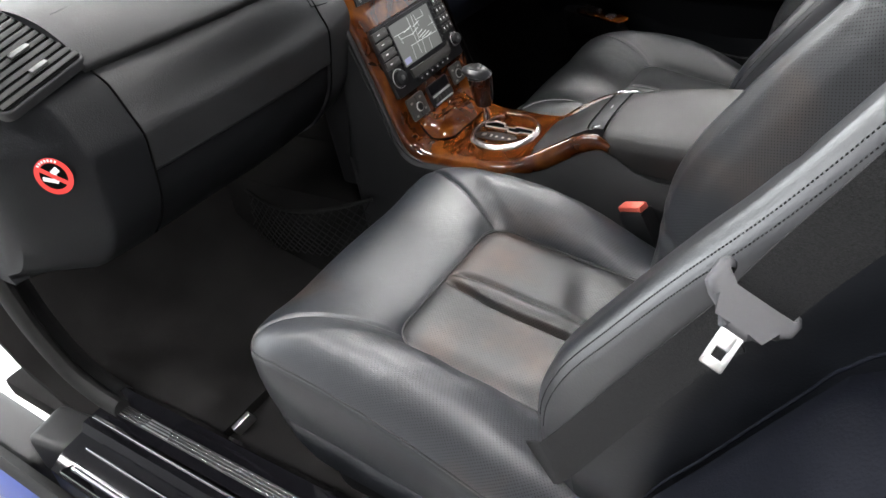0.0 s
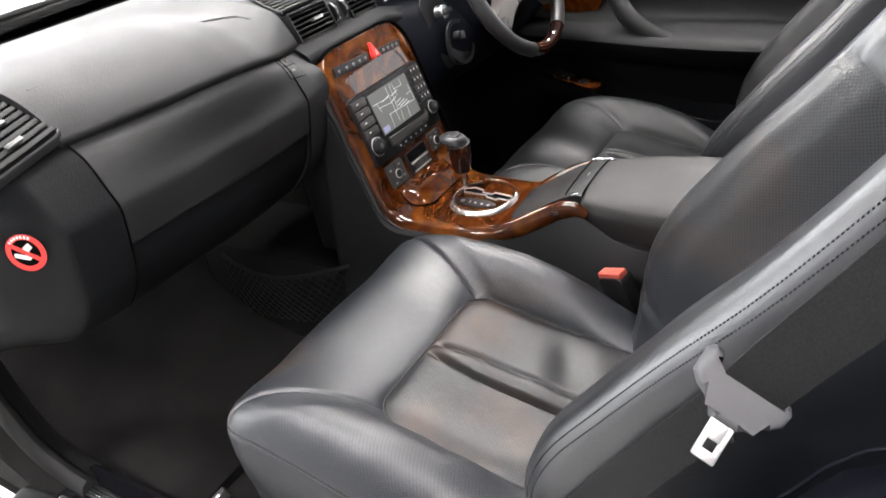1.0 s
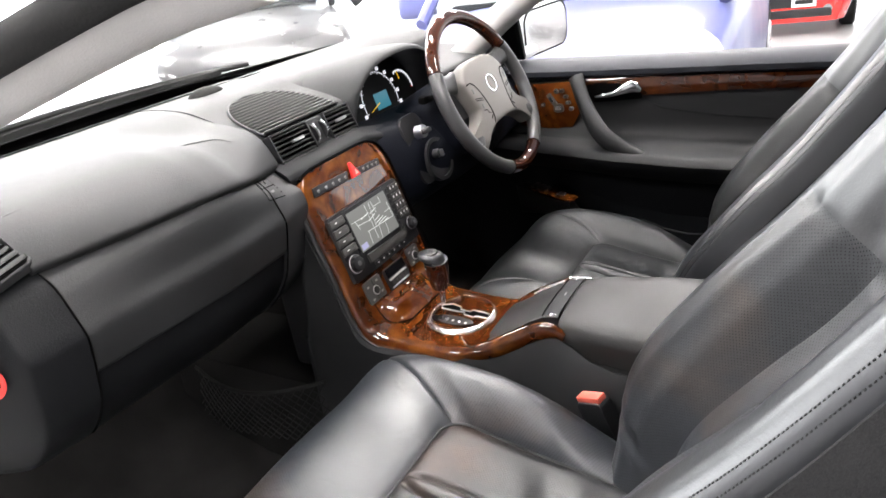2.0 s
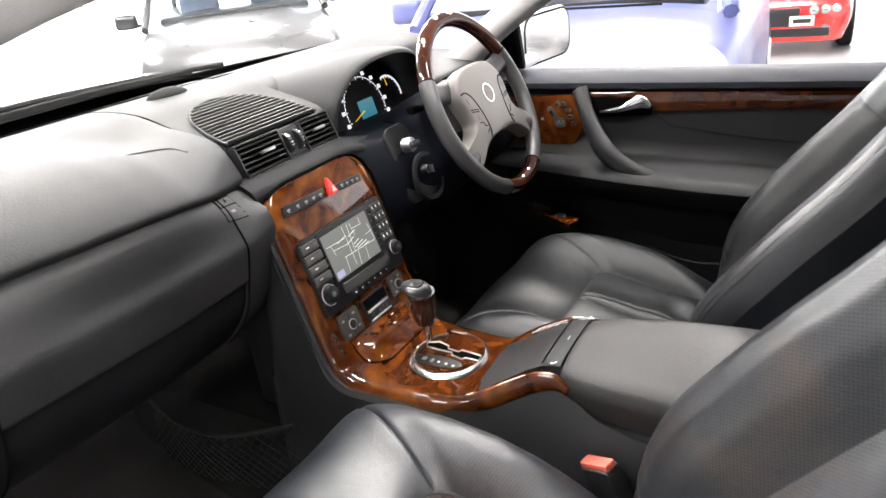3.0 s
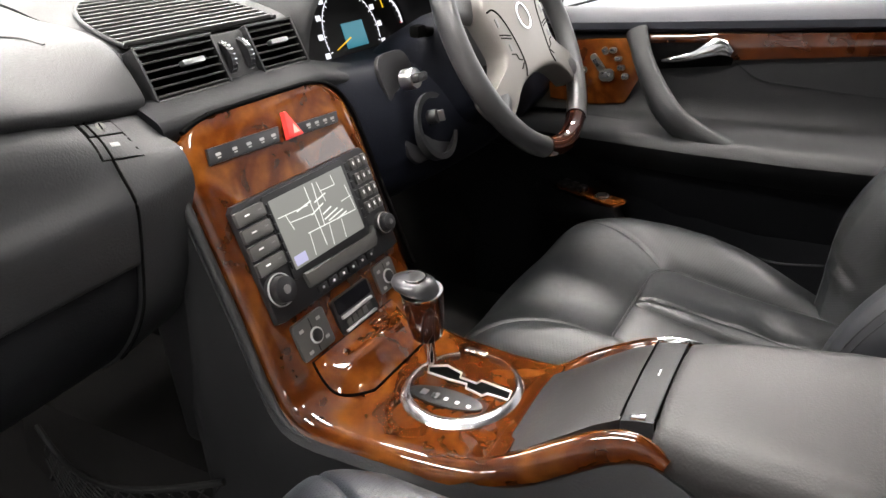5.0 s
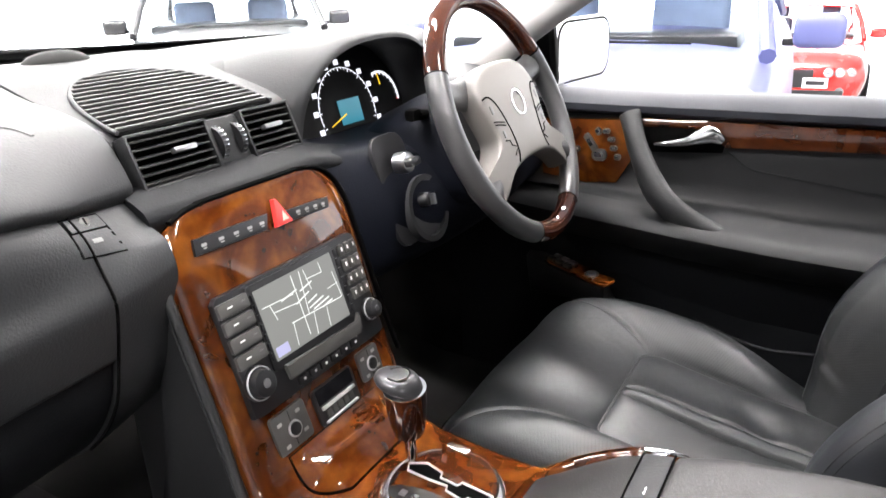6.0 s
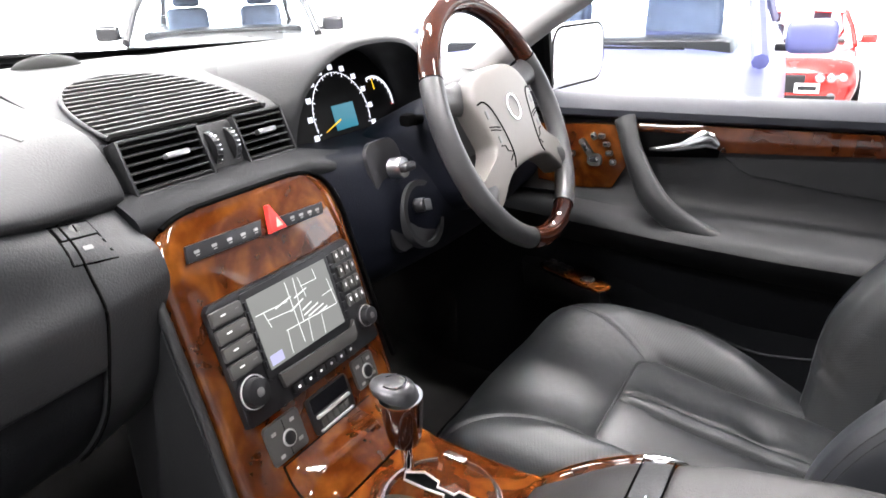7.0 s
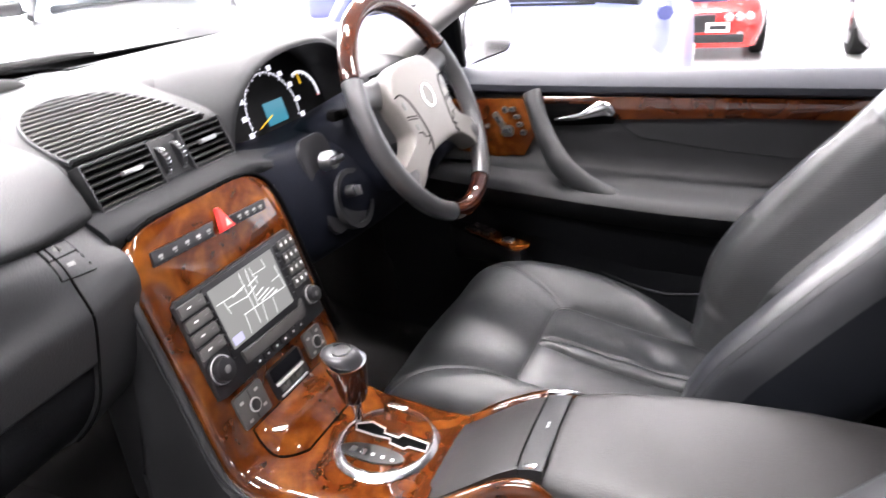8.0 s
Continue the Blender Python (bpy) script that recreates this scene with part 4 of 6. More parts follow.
for i in range(7):
    part("soft_key", plate(rounded(0.0035, 0.0075, 0.0008, cx=-0.0608, cy=-0.006 - 0.0098 * i), on(0.0095), 0.002, 0.0006), PLASTIC, unit)
    part("soft_key", plate(rounded(0.0050, 0.0085, 0.0008, cx=0.0625, cy=-0.004 - 0.0105 * i), on(0.0076), 0.0025, 0.0006), PLASTIC, unit)
for u, v, r in ((-0.086, -0.079, 0.0165), (0.087, -0.079, 0.0125)):
    k = part("dial", plate(disc(r, 32, cx=u, cy=v), on(0.0076), 0.004, 0.001), PLASTIC, unit, "round dial with bright ring")
    part("bright_ring", ring(r * 0.91, r * 0.965, on(0.0115) @ Matrix.Translation((u, v, 0)), 0.0014, 36), PALE_RING, k, "pale silver ring")
    part("cap", plate(disc(r * 0.80, 28, cx=u, cy=v), on(0.0112), 0.009, 0.003), PLASTIC, k)
    part("pointer", plate(rounded(r * 0.5, r * 0.5, r * 0.2, cx=u, cy=v), on(0.0204), 0.0008, 0.0003), GREYPL, k)
bar = part("lower_bar", plate([(-0.052, -0.078), (0.060, -0.082), (0.066, -0.074), (0.066, -0.090), (0.060, -0.096), (-0.050, -0.094)], on(0.0076), 0.005, 0.002), GREYDK, unit, "grey key bar under the display")
for i in range(6):
    part("key", plate(rounded(0.014, 0.0085, 0.001, cx=-0.034 + 0.0165 * i, cy=-0.1015), on(0.0076), 0.003, 0.001), PLASTIC, unit)
    part("mark", plate(rounded(0.003, 0.0025, 0.0008, cx=-0.034 + 0.0165 * i, cy=-0.1010), on(0.0107), 0.0003, 0), WHITE_MARK, unit)

# switch panels under the head unit
for u, v, w, h in ((-0.0635, -0.138, 0.047, 0.040), (0.066, -0.134, 0.036, 0.034)):
    sw = part("switch_panel", plate(rounded(w, h, 0.004, cx=u, cy=v), on(0.0003), 0.004, 0.0015), GREYDK, stack, "black four-way switch panel")
    part("knob_ring", ring(0.0068, 0.0084, on(0.0040) @ Matrix.Translation((u + 0.002, v - 0.002, 0)), 0.0016, 28), PALE_RING, sw, "ring with metal shine put into its colour")
    part("knob", plate(disc(0.0068, 24, cx=u + 0.002, cy=v - 0.002), on(0.0040), 0.003, 0.001), PLASTIC, sw)
    for a, b in ((-0.014, 0.010), (0.012, 0.012), (0.015, -0.010), (-0.012, -0.014)):
        part("mark", plate(rounded(0.006, 0.0035, 0.0008, cx=u + a * w / 0.047, cy=v + b * h / 0.04), on(0.0042), 0.0003, 0), KEY_PRINT, sw)
    part("groove", plate(rounded(0.0007, h * 0.9, 0.0002, cx=u, cy=v), on(0.0043), 0.0002, 0), SEAM, sw)
drawer = part("coin_drawer", plate(rounded(0.064, 0.040, 0.005, cx=0.004, cy=-0.141), on(0.0003), 0.004, 0.0015), PLASTIC, stack, "small black drawer with chrome rails")
part("window", plate(rounded(0.056, 0.016, 0.001, cx=0.004, cy=-0.1305), on(0.0042), 0.0004, 0), GLOSS, drawer)
part("rail", plate(rounded(0.052, 0.0035, 0.001, cx=0.004, cy=-0.1425), on(0.0042), 0.003, 0.001), PALE_RING, drawer)
part("rail", plate(rounded(0.052, 0.0025, 0.001, cx=0.004, cy=-0.1575), on(0.0042), 0.003, 0.001), PALE_RING, drawer)
for i in range(5):
    part("key", plate(rounded(0.007, 0.008, 0.001, cx=-0.014 + 0.009 * i, cy=-0.1505), on(0.0042), 0.002, 0.0008), GREYDK, drawer)


# ashtray lid: a raised curved walnut shutter with a dark gap round it
def patch(k0, k1, y0, y1, off, nk=14, ny=9, taper=0.0, bulge=0.0):
    return [[fascia_point(k0 + (k1 - k0) * i / nk, (y0 + (y1 - y0) * j / ny) * (1 + taper * i / nk) * (1 - 0.34 * max(0.0, (i / nk - 0.45) / 0.55) ** 3), off + bulge * math.sin(math.pi * i / nk) * math.sin(math.pi * j / ny) ** 0.5) for j in range(ny + 1)] for i in range(nk + 1)]


k_of = lambda z_or_x, axis: min(range(64), key=lambda i: abs((pp[i].y if axis == "z" else pp[i].x) - z_or_x) + (0 if axis == "z" or pp[i].y < 0.70 else 9))
K0, K1 = k_of(0.6585, "z"), k_of(0.202, "x")
part("lid_gap", shell(patch(K0 - 0.06, K1 + 0.06, -0.0791, 0.0591, 0.0008, nk=24, ny=17, taper=0.10), 0.002), SEAM, stack)
part("ashtray_lid", shell(patch(K0, K1, -0.0785, 0.0585, 0.003, nk=24, ny=17, taper=0.10, bulge=0.017), 0.003), WOOD, stack, "curved walnut ashtray lid")

POLISHED = material("polished metal", (0.85, 0.85, 0.86), 0.2, 1.0, vary=0.04)
# selector plate: chrome surround, gate, indicator panel
GP = Matrix.Translation((0.279, -0.022, 0.6285))
sel = part("selector_plate", plate(disc(0.060, 48, sy=0.98), GP, 0.0012, 0.0005), WOOD, stack)
rows = []
for i in range(57):
    a = radians(-240 + 330 * i / 56)
    t = math.sin(math.pi * i / 56)
    ro, ri = 0.0600, 0.0582 - 0.012 * max(0, t - 0.15) ** 0.8
    c, s = math.cos(a), math.sin(a)
    rows.append([GP @ Vector(p) for p in ((ro * c, ro * s, 0.0), (ro * c, ro * s, 0.0012), ((0.7 * ro + 0.3 * ri) * c, (0.7 * ro + 0.3 * ri) * s, 0.0042), ((0.25 * ro + 0.75 * ri) * c, (0.25 * ro + 0.75 * ri) * s, 0.0058), (ri * c, ri * s, 0.0048), (ri * c, ri * s, 0.0))])
part("chrome_surround", grid(rows, close_cols=True, caps=True), POLISHED, sel, "chrome ring round the gear gate")
GATE = [(-0.044, 0.018), (-0.030, 0.025), (-0.014, 0.020), (-0.012, 0.014), (0.004, 0.012), (0.006, 0.017), (0.020, 0.015), (0.034, 0.013), (0.036, 0.002), (0.018, 0.003), (0.015, -0.001), (-0.001, 0.003), (-0.003, 0.008), (-0.020, 0.008), (-0.040, 0.010)]
GATE = [(0.004 + (x + 0.004) * 1.22 - 0.004, 0.010 + (y - 0.010) * 1.2) for x, y in GATE]
# Flat near-black plate paints the shade inside the gate's opening.
gate = part("gate", plate(GATE, GP @ Matrix.Translation((0, 0, 0.0013)), 0.0008, 0), SEAM, sel, "dark zigzag gear gate")
gp = [GP @ Vector((x, y, 0.0028)) for x, y in GATE]
part("gate_rim", tube(gp, 0.0012, k=6, close=True), PALE_RING, gate, "pale rim of the gate, shine put into its colour")
ind = part("indicator", plate([(x - 0.008, y - 0.020) for x, y in [(0.040 * math.cos(radians(a)), 0.013 * math.sin(radians(a))) for a in range(0, 360, 12)]], GP @ Matrix.Translation((0, 0, 0.0013)), 0.002, 0.0008), PLASTIC, sel, "black gear indicator panel")
for i in range(5):
    part("mark", plate(rounded(0.007 if i < 2 else 0.004, 0.008 if i < 2 else 0.004, 0.001, cx=-0.030 + 0.0125 * i, cy=-0.020 - 0.001 * i), GP @ Matrix.Translation((0, 0, 0.0034)), 0.0005, 0), WHITE_MARK if i > 1 else SATIN, ind)
part("program_switch", plate(rounded(0.026, 0.008, 0.002), Matrix.Translation((0.262, 0.042, 0.6285)) @ pose(0, 0, 0, 0, 0, -6), 0.003, 0.001), SATIN, stack, "slim metal programme switch")

# ---- gear lever ----
lever = empty("gear_lever", (0.232, 0, 0.63), "gear lever with walnut grip and metal cap", "gear lever")
AX = [Vector((0.230, 0.004, 0.628)), Vector((0.234, -0.008, 0.735))]
up = (AX[1] - AX[0]).normalized()
at = lambda t: AX[0].lerp(AX[1], t)
part("stem", tube([at(0.0), at(0.12), at(0.3)], [0.0045, 0.0045, 0.005], k=12, up=(1, 0, 0)), CHROME, lever, "chrome stem")
part("collar", tube([at(0.06), at(0.08), at(0.36), at(0.38)], [0.0045, 0.0056, 0.0062, 0.006], k=18, up=(1, 0, 0)), CHROME, lever, "fluted metal collar")
part("grip", tube([at(t) for t in (0.36, 0.38, 0.5, 0.65, 0.8, 0.86)], [0.0130, 0.0150, 0.0176, 0.0196, 0.0206, 0.0206], k=24, up=(1, 0, 0)), WOOD_DARK, lever, "dark walnut grip")
part("band", tube([at(0.86), at(0.875)], [0.0208, 0.0208], k=24, up=(1, 0, 0)), CHROME, lever, "chrome band")
rows = []
for t, o, r in ((0.872, 0.0, 0.0198), (0.885, -0.003, 0.0222), (0.91, -0.006, 0.0236), (0.94, -0.0075, 0.0236), (0.965, -0.0075, 0.0222), (0.985, -0.007, 0.0190), (1.0, -0.006, 0.0140), (1.008, -0.005, 0.0070)):
    c = at(t)
    rows.append([Vector((c.x + o + 0.98 * r * math.cos(a), c.y + 0.85 * r * math.sin(a), c.z - 0.12 * r * math.cos(a))) for a in [2 * math.pi * i / 32 for i in range(32)]])
part("cap", grid(rows, close_cols=True, caps=True), CAPMETAL, lever, "dark metal cap")
part("badge", plate(disc(0.0105, 28), Matrix.Translation((0.2285, -0.0085, 0.7350)) @ pose(0, 0, 0, 4, 0, 0), 0.0016, 0.0005), PLASTIC, lever, "dark round inlay")
part("badge_ring", ring(0.0105, 0.0120, Matrix.Translation((0.2285, -0.0085, 0.7350)) @ pose(0, 0, 0, 4, 0, 0), 0.0014, 32), CHROME, lever)

# ---- armrest ----
arm = empty("armrest", (0.6, 0, 0.6), "charcoal leather centre armrest with walnut rims", "armrest")
rows = []
for x, z, w in ((0.4718, 0.6838, 0.0655), (0.4735, 0.6856, 0.0665), (0.480, 0.6868, 0.0690), (0.515, 0.690, 0.079), (0.60, 0.694, 0.090), (0.70, 0.695, 0.095), (0.80, 0.690, 0.095), (0.86, 0.68, 0.092), (0.875, 0.66, 0.088)):
    rows.append(smooth_path([(x, -w - 0.004, 0.628), (x, -w - 0.009, z - 0.036), (x, -w - 0.007, z - 0.022), (x, -w + 0.002, z - 0.009), (x, -w + 0.024, z - 0.002), (x, 0, z + 0.001), (x, w - 0.024, z - 0.002), (x, w - 0.002, z - 0.009), (x, w + 0.007, z - 0.022), (x, w + 0.009, z - 0.036), (x, w + 0.004, 0.628)], 40))
part("lid", grid(rows, close_cols=True, caps=True), ARM_LEATHER, arm, "padded leather lid")
rows = []
for x, w in ((0.476, 0.086), (0.49, 0.093), (0.55, 0.098), (0.70, 0.101), (0.86, 0.100), (0.88, 0.094)):
    rows.append(smooth_path([(x, -w, 0.626), (x, -w - 0.004, 0.600), (x, -w, 0.575), (x, 0, 0.57), (x, w, 0.575), (x, w + 0.004, 0.600), (x, w, 0.626)], 24))
part("bin", grid(rows, close_cols=True, caps=True), DASH_LOW, arm, "storage bin under the lid")
rows = []
for x, z, w in ((0.352, 0.6325, 0.086), (0.37, 0.640, 0.082), (0.40, 0.657, 0.074), (0.425, 0.671, 0.066), (0.4440, 0.678, 0.060)):
    v = lerp([(0.352, 0.040), (0.38, 0.050), (0.41, 0.056), (0.444, 0.058)], x)
    rows.append([(x, -w, z - 0.025), (x, -w, z - 0.004), (x, -w * 0.8, z), (x, 0, z + 0.003), (x, v * 0.8, z), (x, v, z - 0.004), (x, v, z - 0.025)])
part("front_cover", grid(rows, close_cols=True, caps=True), ARM_LEATHER, arm, "leather cover in front of the lid")
for x0, x1, z0, z1 in ((0.4452, 0.4708, 0.678, 0.6828),):
    rows = [[(x, -0.062, z - 0.02), (x, -0.062, z - 0.003), (x, -0.05, z + 0.001), (x, 0, z + 0.003), (x, 0.05, z + 0.001), (x, 0.060, z - 0.003), (x, 0.060, z - 0.02)] for x, z in ((x0, z0), ((x0 + x1) / 2, (z0 + z1) / 2 + 0.001), (x1, z1))]
    band = part("cross_band", grid(rows, close_cols=True, caps=True), DASH, arm, "leather cross band")
for s in (-1, 1):
    part("end_clip", box((0.458, s * 0.058, 0.6785), (0.013, 0.006, 0.005), 0.0024, turn=pose(0, 0, 0, 0, -12)), CHROME, band, "chrome end clip")
for x in (0.4446, 0.4713):
    part("gap", tube([(x, y, lerp([(-0.07, 0.676), (-0.05, 0.680), (0, 0.682), (0.05, 0.680), (0.07, 0.676)], y) + (0.004 if x > 0.46 else 0)) for y in [-0.06 + 0.012 * i for i in range(11)]], 0.0009, k=6), SEAM, arm)
    part("stud", box((x - 0.012, 0.0, 0.6835 if x > 0.46 else 0.6735), (0.003, 0.010, 0.002), 0.001, turn=pose(0, 0, 0, 0, -20)), SATIN, arm)
for s in (-1, 1):
    near = [(0.290, -0.1135, 0.6225), (0.335, -0.1085, 0.6250), (0.370, -0.099, 0.6330), (0.405, -0.087, 0.6480), (0.435, -0.078, 0.6620), (0.457, -0.0755, 0.6690), (0.472, -0.0765, 0.6685), (0.486, -0.080, 0.6640)]
    far = [(0.29, 0.060, 0.610), (0.345, 0.050, 0.620), (0.385, 0.060, 0.641), (0.42, 0.066, 0.657), (0.445, 0.067, 0.667), (0.475, 0.074, 0.666), (0.50, 0.084, 0.652)]
    path = [p - Vector((0, 0, 0.006 if s < 0 else 0)) for p in smooth_path(near if s < 0 else far, 30)]
    swell = [math.sin(math.pi * (0.16 + 0.78 * i / 29)) ** 0.6 for i in range(30)]
    part("wood_rim", tube(path, [(0.0115 if s < 0 else 0.0095) * k for k in swell], [(0.0165 if s < 0 else 0.0090) * k for k in swell], k=18), WOOD, arm, "burl walnut rim")
    if s > 0:
        part("chrome_tip", tube([p + Vector((0, s * -0.004, 0.010)) for p in path[19:26]], [0.001, 0.0025, 0.003, 0.003, 0.003, 0.002, 0.001], 0.002, k=8), CHROME, arm)

# ---- steering wheel ----
wheel = empty("steering_wheel", (0.16, 0.40, 0.89), "walnut and grey leather steering wheel", "steering wheel")
WT = radians(23.8)
WF = frame_of((0.1587, 0.3916, 0.9059), (-0.029, 1, 0), (-math.sin(WT), -0.012, math.cos(WT)))
WN = WF.to_3x3() @ Vector((0, 0, 1))


def rim_arc(a0, a1, n, r=0.1650, rt=0.0140):
    pts = [WF @ Vector((r * math.cos(radians(a0 + (a1 - a0) * i / (n - 1))), r * math.sin(radians(a0 + (a1 - a0) * i / (n - 1))), 0)) for i in range(n)]
    return tube(pts, rt, up=WN, k=18)


part("rim_top", rim_arc(27, 153, 40), WOOD_DARK, wheel, "dark walnut rim section")
part("rim_side", rim_arc(153.4, 247.6, 40, rt=0.0146), RIM_LEATHER, wheel, "grey leather rim section")
part("rim_bottom", rim_arc(248, 297, 20), WOOD_DARK, wheel, "dark walnut rim section")
part("rim_side", rim_arc(297.4, 386.6, 40, rt=0.0146), RIM_LEATHER, wheel, "grey leather rim section")
for a in (26.8, 153.2, 247.8, 297.2):
    part("joint", rim_arc(a - 0.35, a + 0.35, 3, rt=0.0148), SEAM, wheel)
# hub: one padded piece that runs out into the two lower spokes
HALF = [(0.0, 0.074), (0.040, 0.072), (0.070, 0.062), (0.088, 0.042), (0.090, 0.020), (0.084, -0.008), (0.083, -0.026), (0.098, -0.042), (0.126, -0.0555), (0.143, -0.064), (0.138, -0.080), (0.122, -0.099), (0.112, -0.098), (0.092, -0.083), (0.070, -0.071), (0.046, -0.0645), (0.022, -0.062), (0.0, -0.0615)]
PAD = HALF + [(-x, y) for x, y in reversed(HALF[1:-1])]
outline = smooth_path([(x, y, 0) for x, y in PAD] + [(*PAD[0], 0)], 137)[:-1]
rows = []
rise = lambda r: 0.018 - 0.0125 * min(1.0, r / 0.155) ** 1.7
for k, drop in ((0.97, 0.032), (1.0, 0.024), (1.0, 0.010), (0.99, 0.005), (0.975, 0.0022), (0.95, 0.0008), (0.9, 0.0), (0.8, 0.0), (0.65, 0.0), (0.45, 0.0), (0.25, 0.0), (0.04, 0.0)):
    rows.append([WF @ Vector((p.x * k, p.y * k, rise(k * math.hypot(p.x, p.y)) - drop)) for p in outline])
part("airbag_cover", grid(rows, close_cols=True, caps=True), HUB, wheel, "stone grey padded hub with two broad spokes")
part("hub_back", plate([(x * 0.86, y * 0.86) for x, y in ((0.088, 0.04), (0.05, 0.07), (-0.05, 0.07), (-0.088, 0.04), (-0.08, -0.03), (-0.05, -0.06), (0.05, -0.06), (0.08, -0.03))], WF @ Matrix.Translation((0, 0, -0.062)), 0.044, 0), RIM_LEATHER, wheel)
for s in (-1, 1):
    # grey upper spokes, lugs where the pale spokes meet the rim, and the key pads on the hub
    pa = smooth_path([WF @ Vector((s * x, y, z)) for x, y, z in ((0.070, 0.045, -0.014), (0.100, 0.047, -0.012), (0.130, 0.052, -0.007), (0.158, 0.060, 0.0))], 14)
    part("upper_spoke", tube(pa, [0.024 - 0.005 * math.sin(math.pi * i / 13) for i in range(14)], 0.011, up=WN, k=14), RIM_LEATHER, wheel, "grey upper spoke")
    pb = smooth_path([WF @ Vector((s * x, y, z)) for x, y, z in ((0.112, -0.072, -0.002), (0.130, -0.082, -0.001), (0.146, -0.092, 0.0))], 8)
    part("spoke_lug", tube(pb, [0.016, 0.017, 0.018, 0.019, 0.021, 0.023, 0.025, 0.026], 0.011, up=WN, k=14), RIM_LEATHER, wheel, "grey lug between spoke and rim")
    dome = lambda x, y: 0.018 - 0.0125 * min(1.0, math.hypot(x, y) / 0.155) ** 1.7
    arc = smooth_path([WF @ Vector((s * x, y, dome(x, y))) for x, y in ((0.086, 0.030), (0.072, 0.031), (0.060, 0.020), (0.051, -0.004), (0.046, -0.028), (0.046, -0.048), (0.053, -0.061))], 30)
    pad = part("key_pad", tube(arc, 0.0012, k=6), SEAM, wheel, "dark gap round the steering wheel keys")
    for pts in (((0.056, -0.006), (0.068, -0.003), (0.080, -0.001)), ((0.057, -0.010), (0.068, -0.007), (0.079, -0.005)), ((0.049, -0.040), (0.058, -0.037), (0.060, -0.030), (0.070, -0.028)), ((0.049, -0.044), (0.058, -0.050))):
        part("key_gap", tube([WF @ Vector((s * x, y, dome(x, y) + 0.0002)) for x, y in pts], 0.0008, k=6), SEAM, pad)
    for x, y, w, h in ((0.074, 0.014, 0.007, 0.012), (0.066, -0.020, 0.006, 0.010)):
        part("key", plate(rounded(w, h, 0.002, cx=s * x, cy=y), WF @ Matrix.Translation((0, 0, dome(x, y) - 0.001)), 0.0016, 0.0006), GREYPL, pad)
# plain oval emblem on the hub
EM = WF @ Matrix.Translation((0, 0.012, 0.0172))
part("emblem", ring(0.0163, 0.0180, EM, 0.0022, 40), CHROME, wheel, "plain chrome ring emblem")
part("mark", plate(rounded(0.026, 0.005, 0.001, cx=0, cy=-0.040), WF @ Matrix.Translation((0, 0, 0.0150)), 0.0012, 0.0003), HUB, wheel)

# steering column with its stalks and the ignition lock
column = empty("steering_column", (0.08, 0.39, 0.86), "black steering column cover with stalk and ignition lock", "steering column")
rows = []
for d, w, h in ((-0.045, 0.080, 0.066), (-0.060, 0.100, 0.078), (-0.10, 0.114, 0.086), (-0.16, 0.114, 0.084), (-0.23, 0.10, 0.07)):
    rows.append([WF @ Vector((w * math.copysign(abs(math.cos(a)) ** 0.7, math.cos(a)), -0.012 + h * math.copysign(abs(math.sin(a)) ** 0.7, math.sin(a)), d)) for a in [2 * math.pi * i / 28 for i in range(28)]])
# Same near-black in place of shade on the column.
part("cover", grid(rows, close_cols=True, caps=True), NAVY_AND_SHADE, column)
part("mark", plate(rounded(0.014, 0.010, 0.002), frame_of((0.085, 0.326, 0.930), (-0.4, 0.1, 0.15), (0, -0.3, 1)), 0.001, 0.0003), GREYPL, column)
path = [Vector((0.075, 0.335, 0.915)), Vector((0.08, 0.30, 0.918)), Vector((0.085, 0.272, 0.922))]
part("stalk", tube(path, [0.005, 0.006, 0.0075], k=12), SEAM, column, "black indicator stalk")
part("stalk_end", box((0.086, 0.262, 0.924), (0.016, 0.020, 0.016), 0.006), SEAM, column)
lock = part("ignition_plate", plate(rounded(0.070, 0.14, 0.020), frame_of((0.084, 0.222, 0.838), (0, 1, 0), (-0.32, 0, 1)), 0.006, 0.003), PLASTIC, column, "black ignition lock plate")
IR = frame_of((0.100, 0.250, 0.806), (0, 1, 0), (-0.28, 0, 1))
part("lock_ring", ring(0.036, 0.0435, IR, 0.012, 48), DASH_LOW, lock, "dark ring round the key lock")
part("lock_disc", plate(disc(0.036, 36), IR, 0.006, 0.001), PLASTIC, lock, "black disc round the key lock")
IG = frame_of((0.090, 0.216, 0.873), (0, 1, 0), (-0.20, 0, 1))
part("light_switch", plate(disc(0.0130, 26), IG, 0.018, 0.004), SATIN, lock, "round satin light switch")
part("light_switch_bar", plate(rounded(0.023, 0.011, 0.004), IG @ Matrix.Translation((0, 0, 0.018)), 0.010, 0.004), CAPMETAL, lock)
KE = frame_of((0.106, 0.240, 0.822), (0, 1, 0), (-0.20, 0, 1))
part("key", plate(disc(0.0090, 22), KE, 0.014, 0.003), PLASTIC, lock, "round black key lock")
part("key_blade", plate(rounded(0.003, 0.014, 0.001), KE @ Matrix.Translation((0, 0, 0.014)), 0.008, 0.001), SATIN, lock)
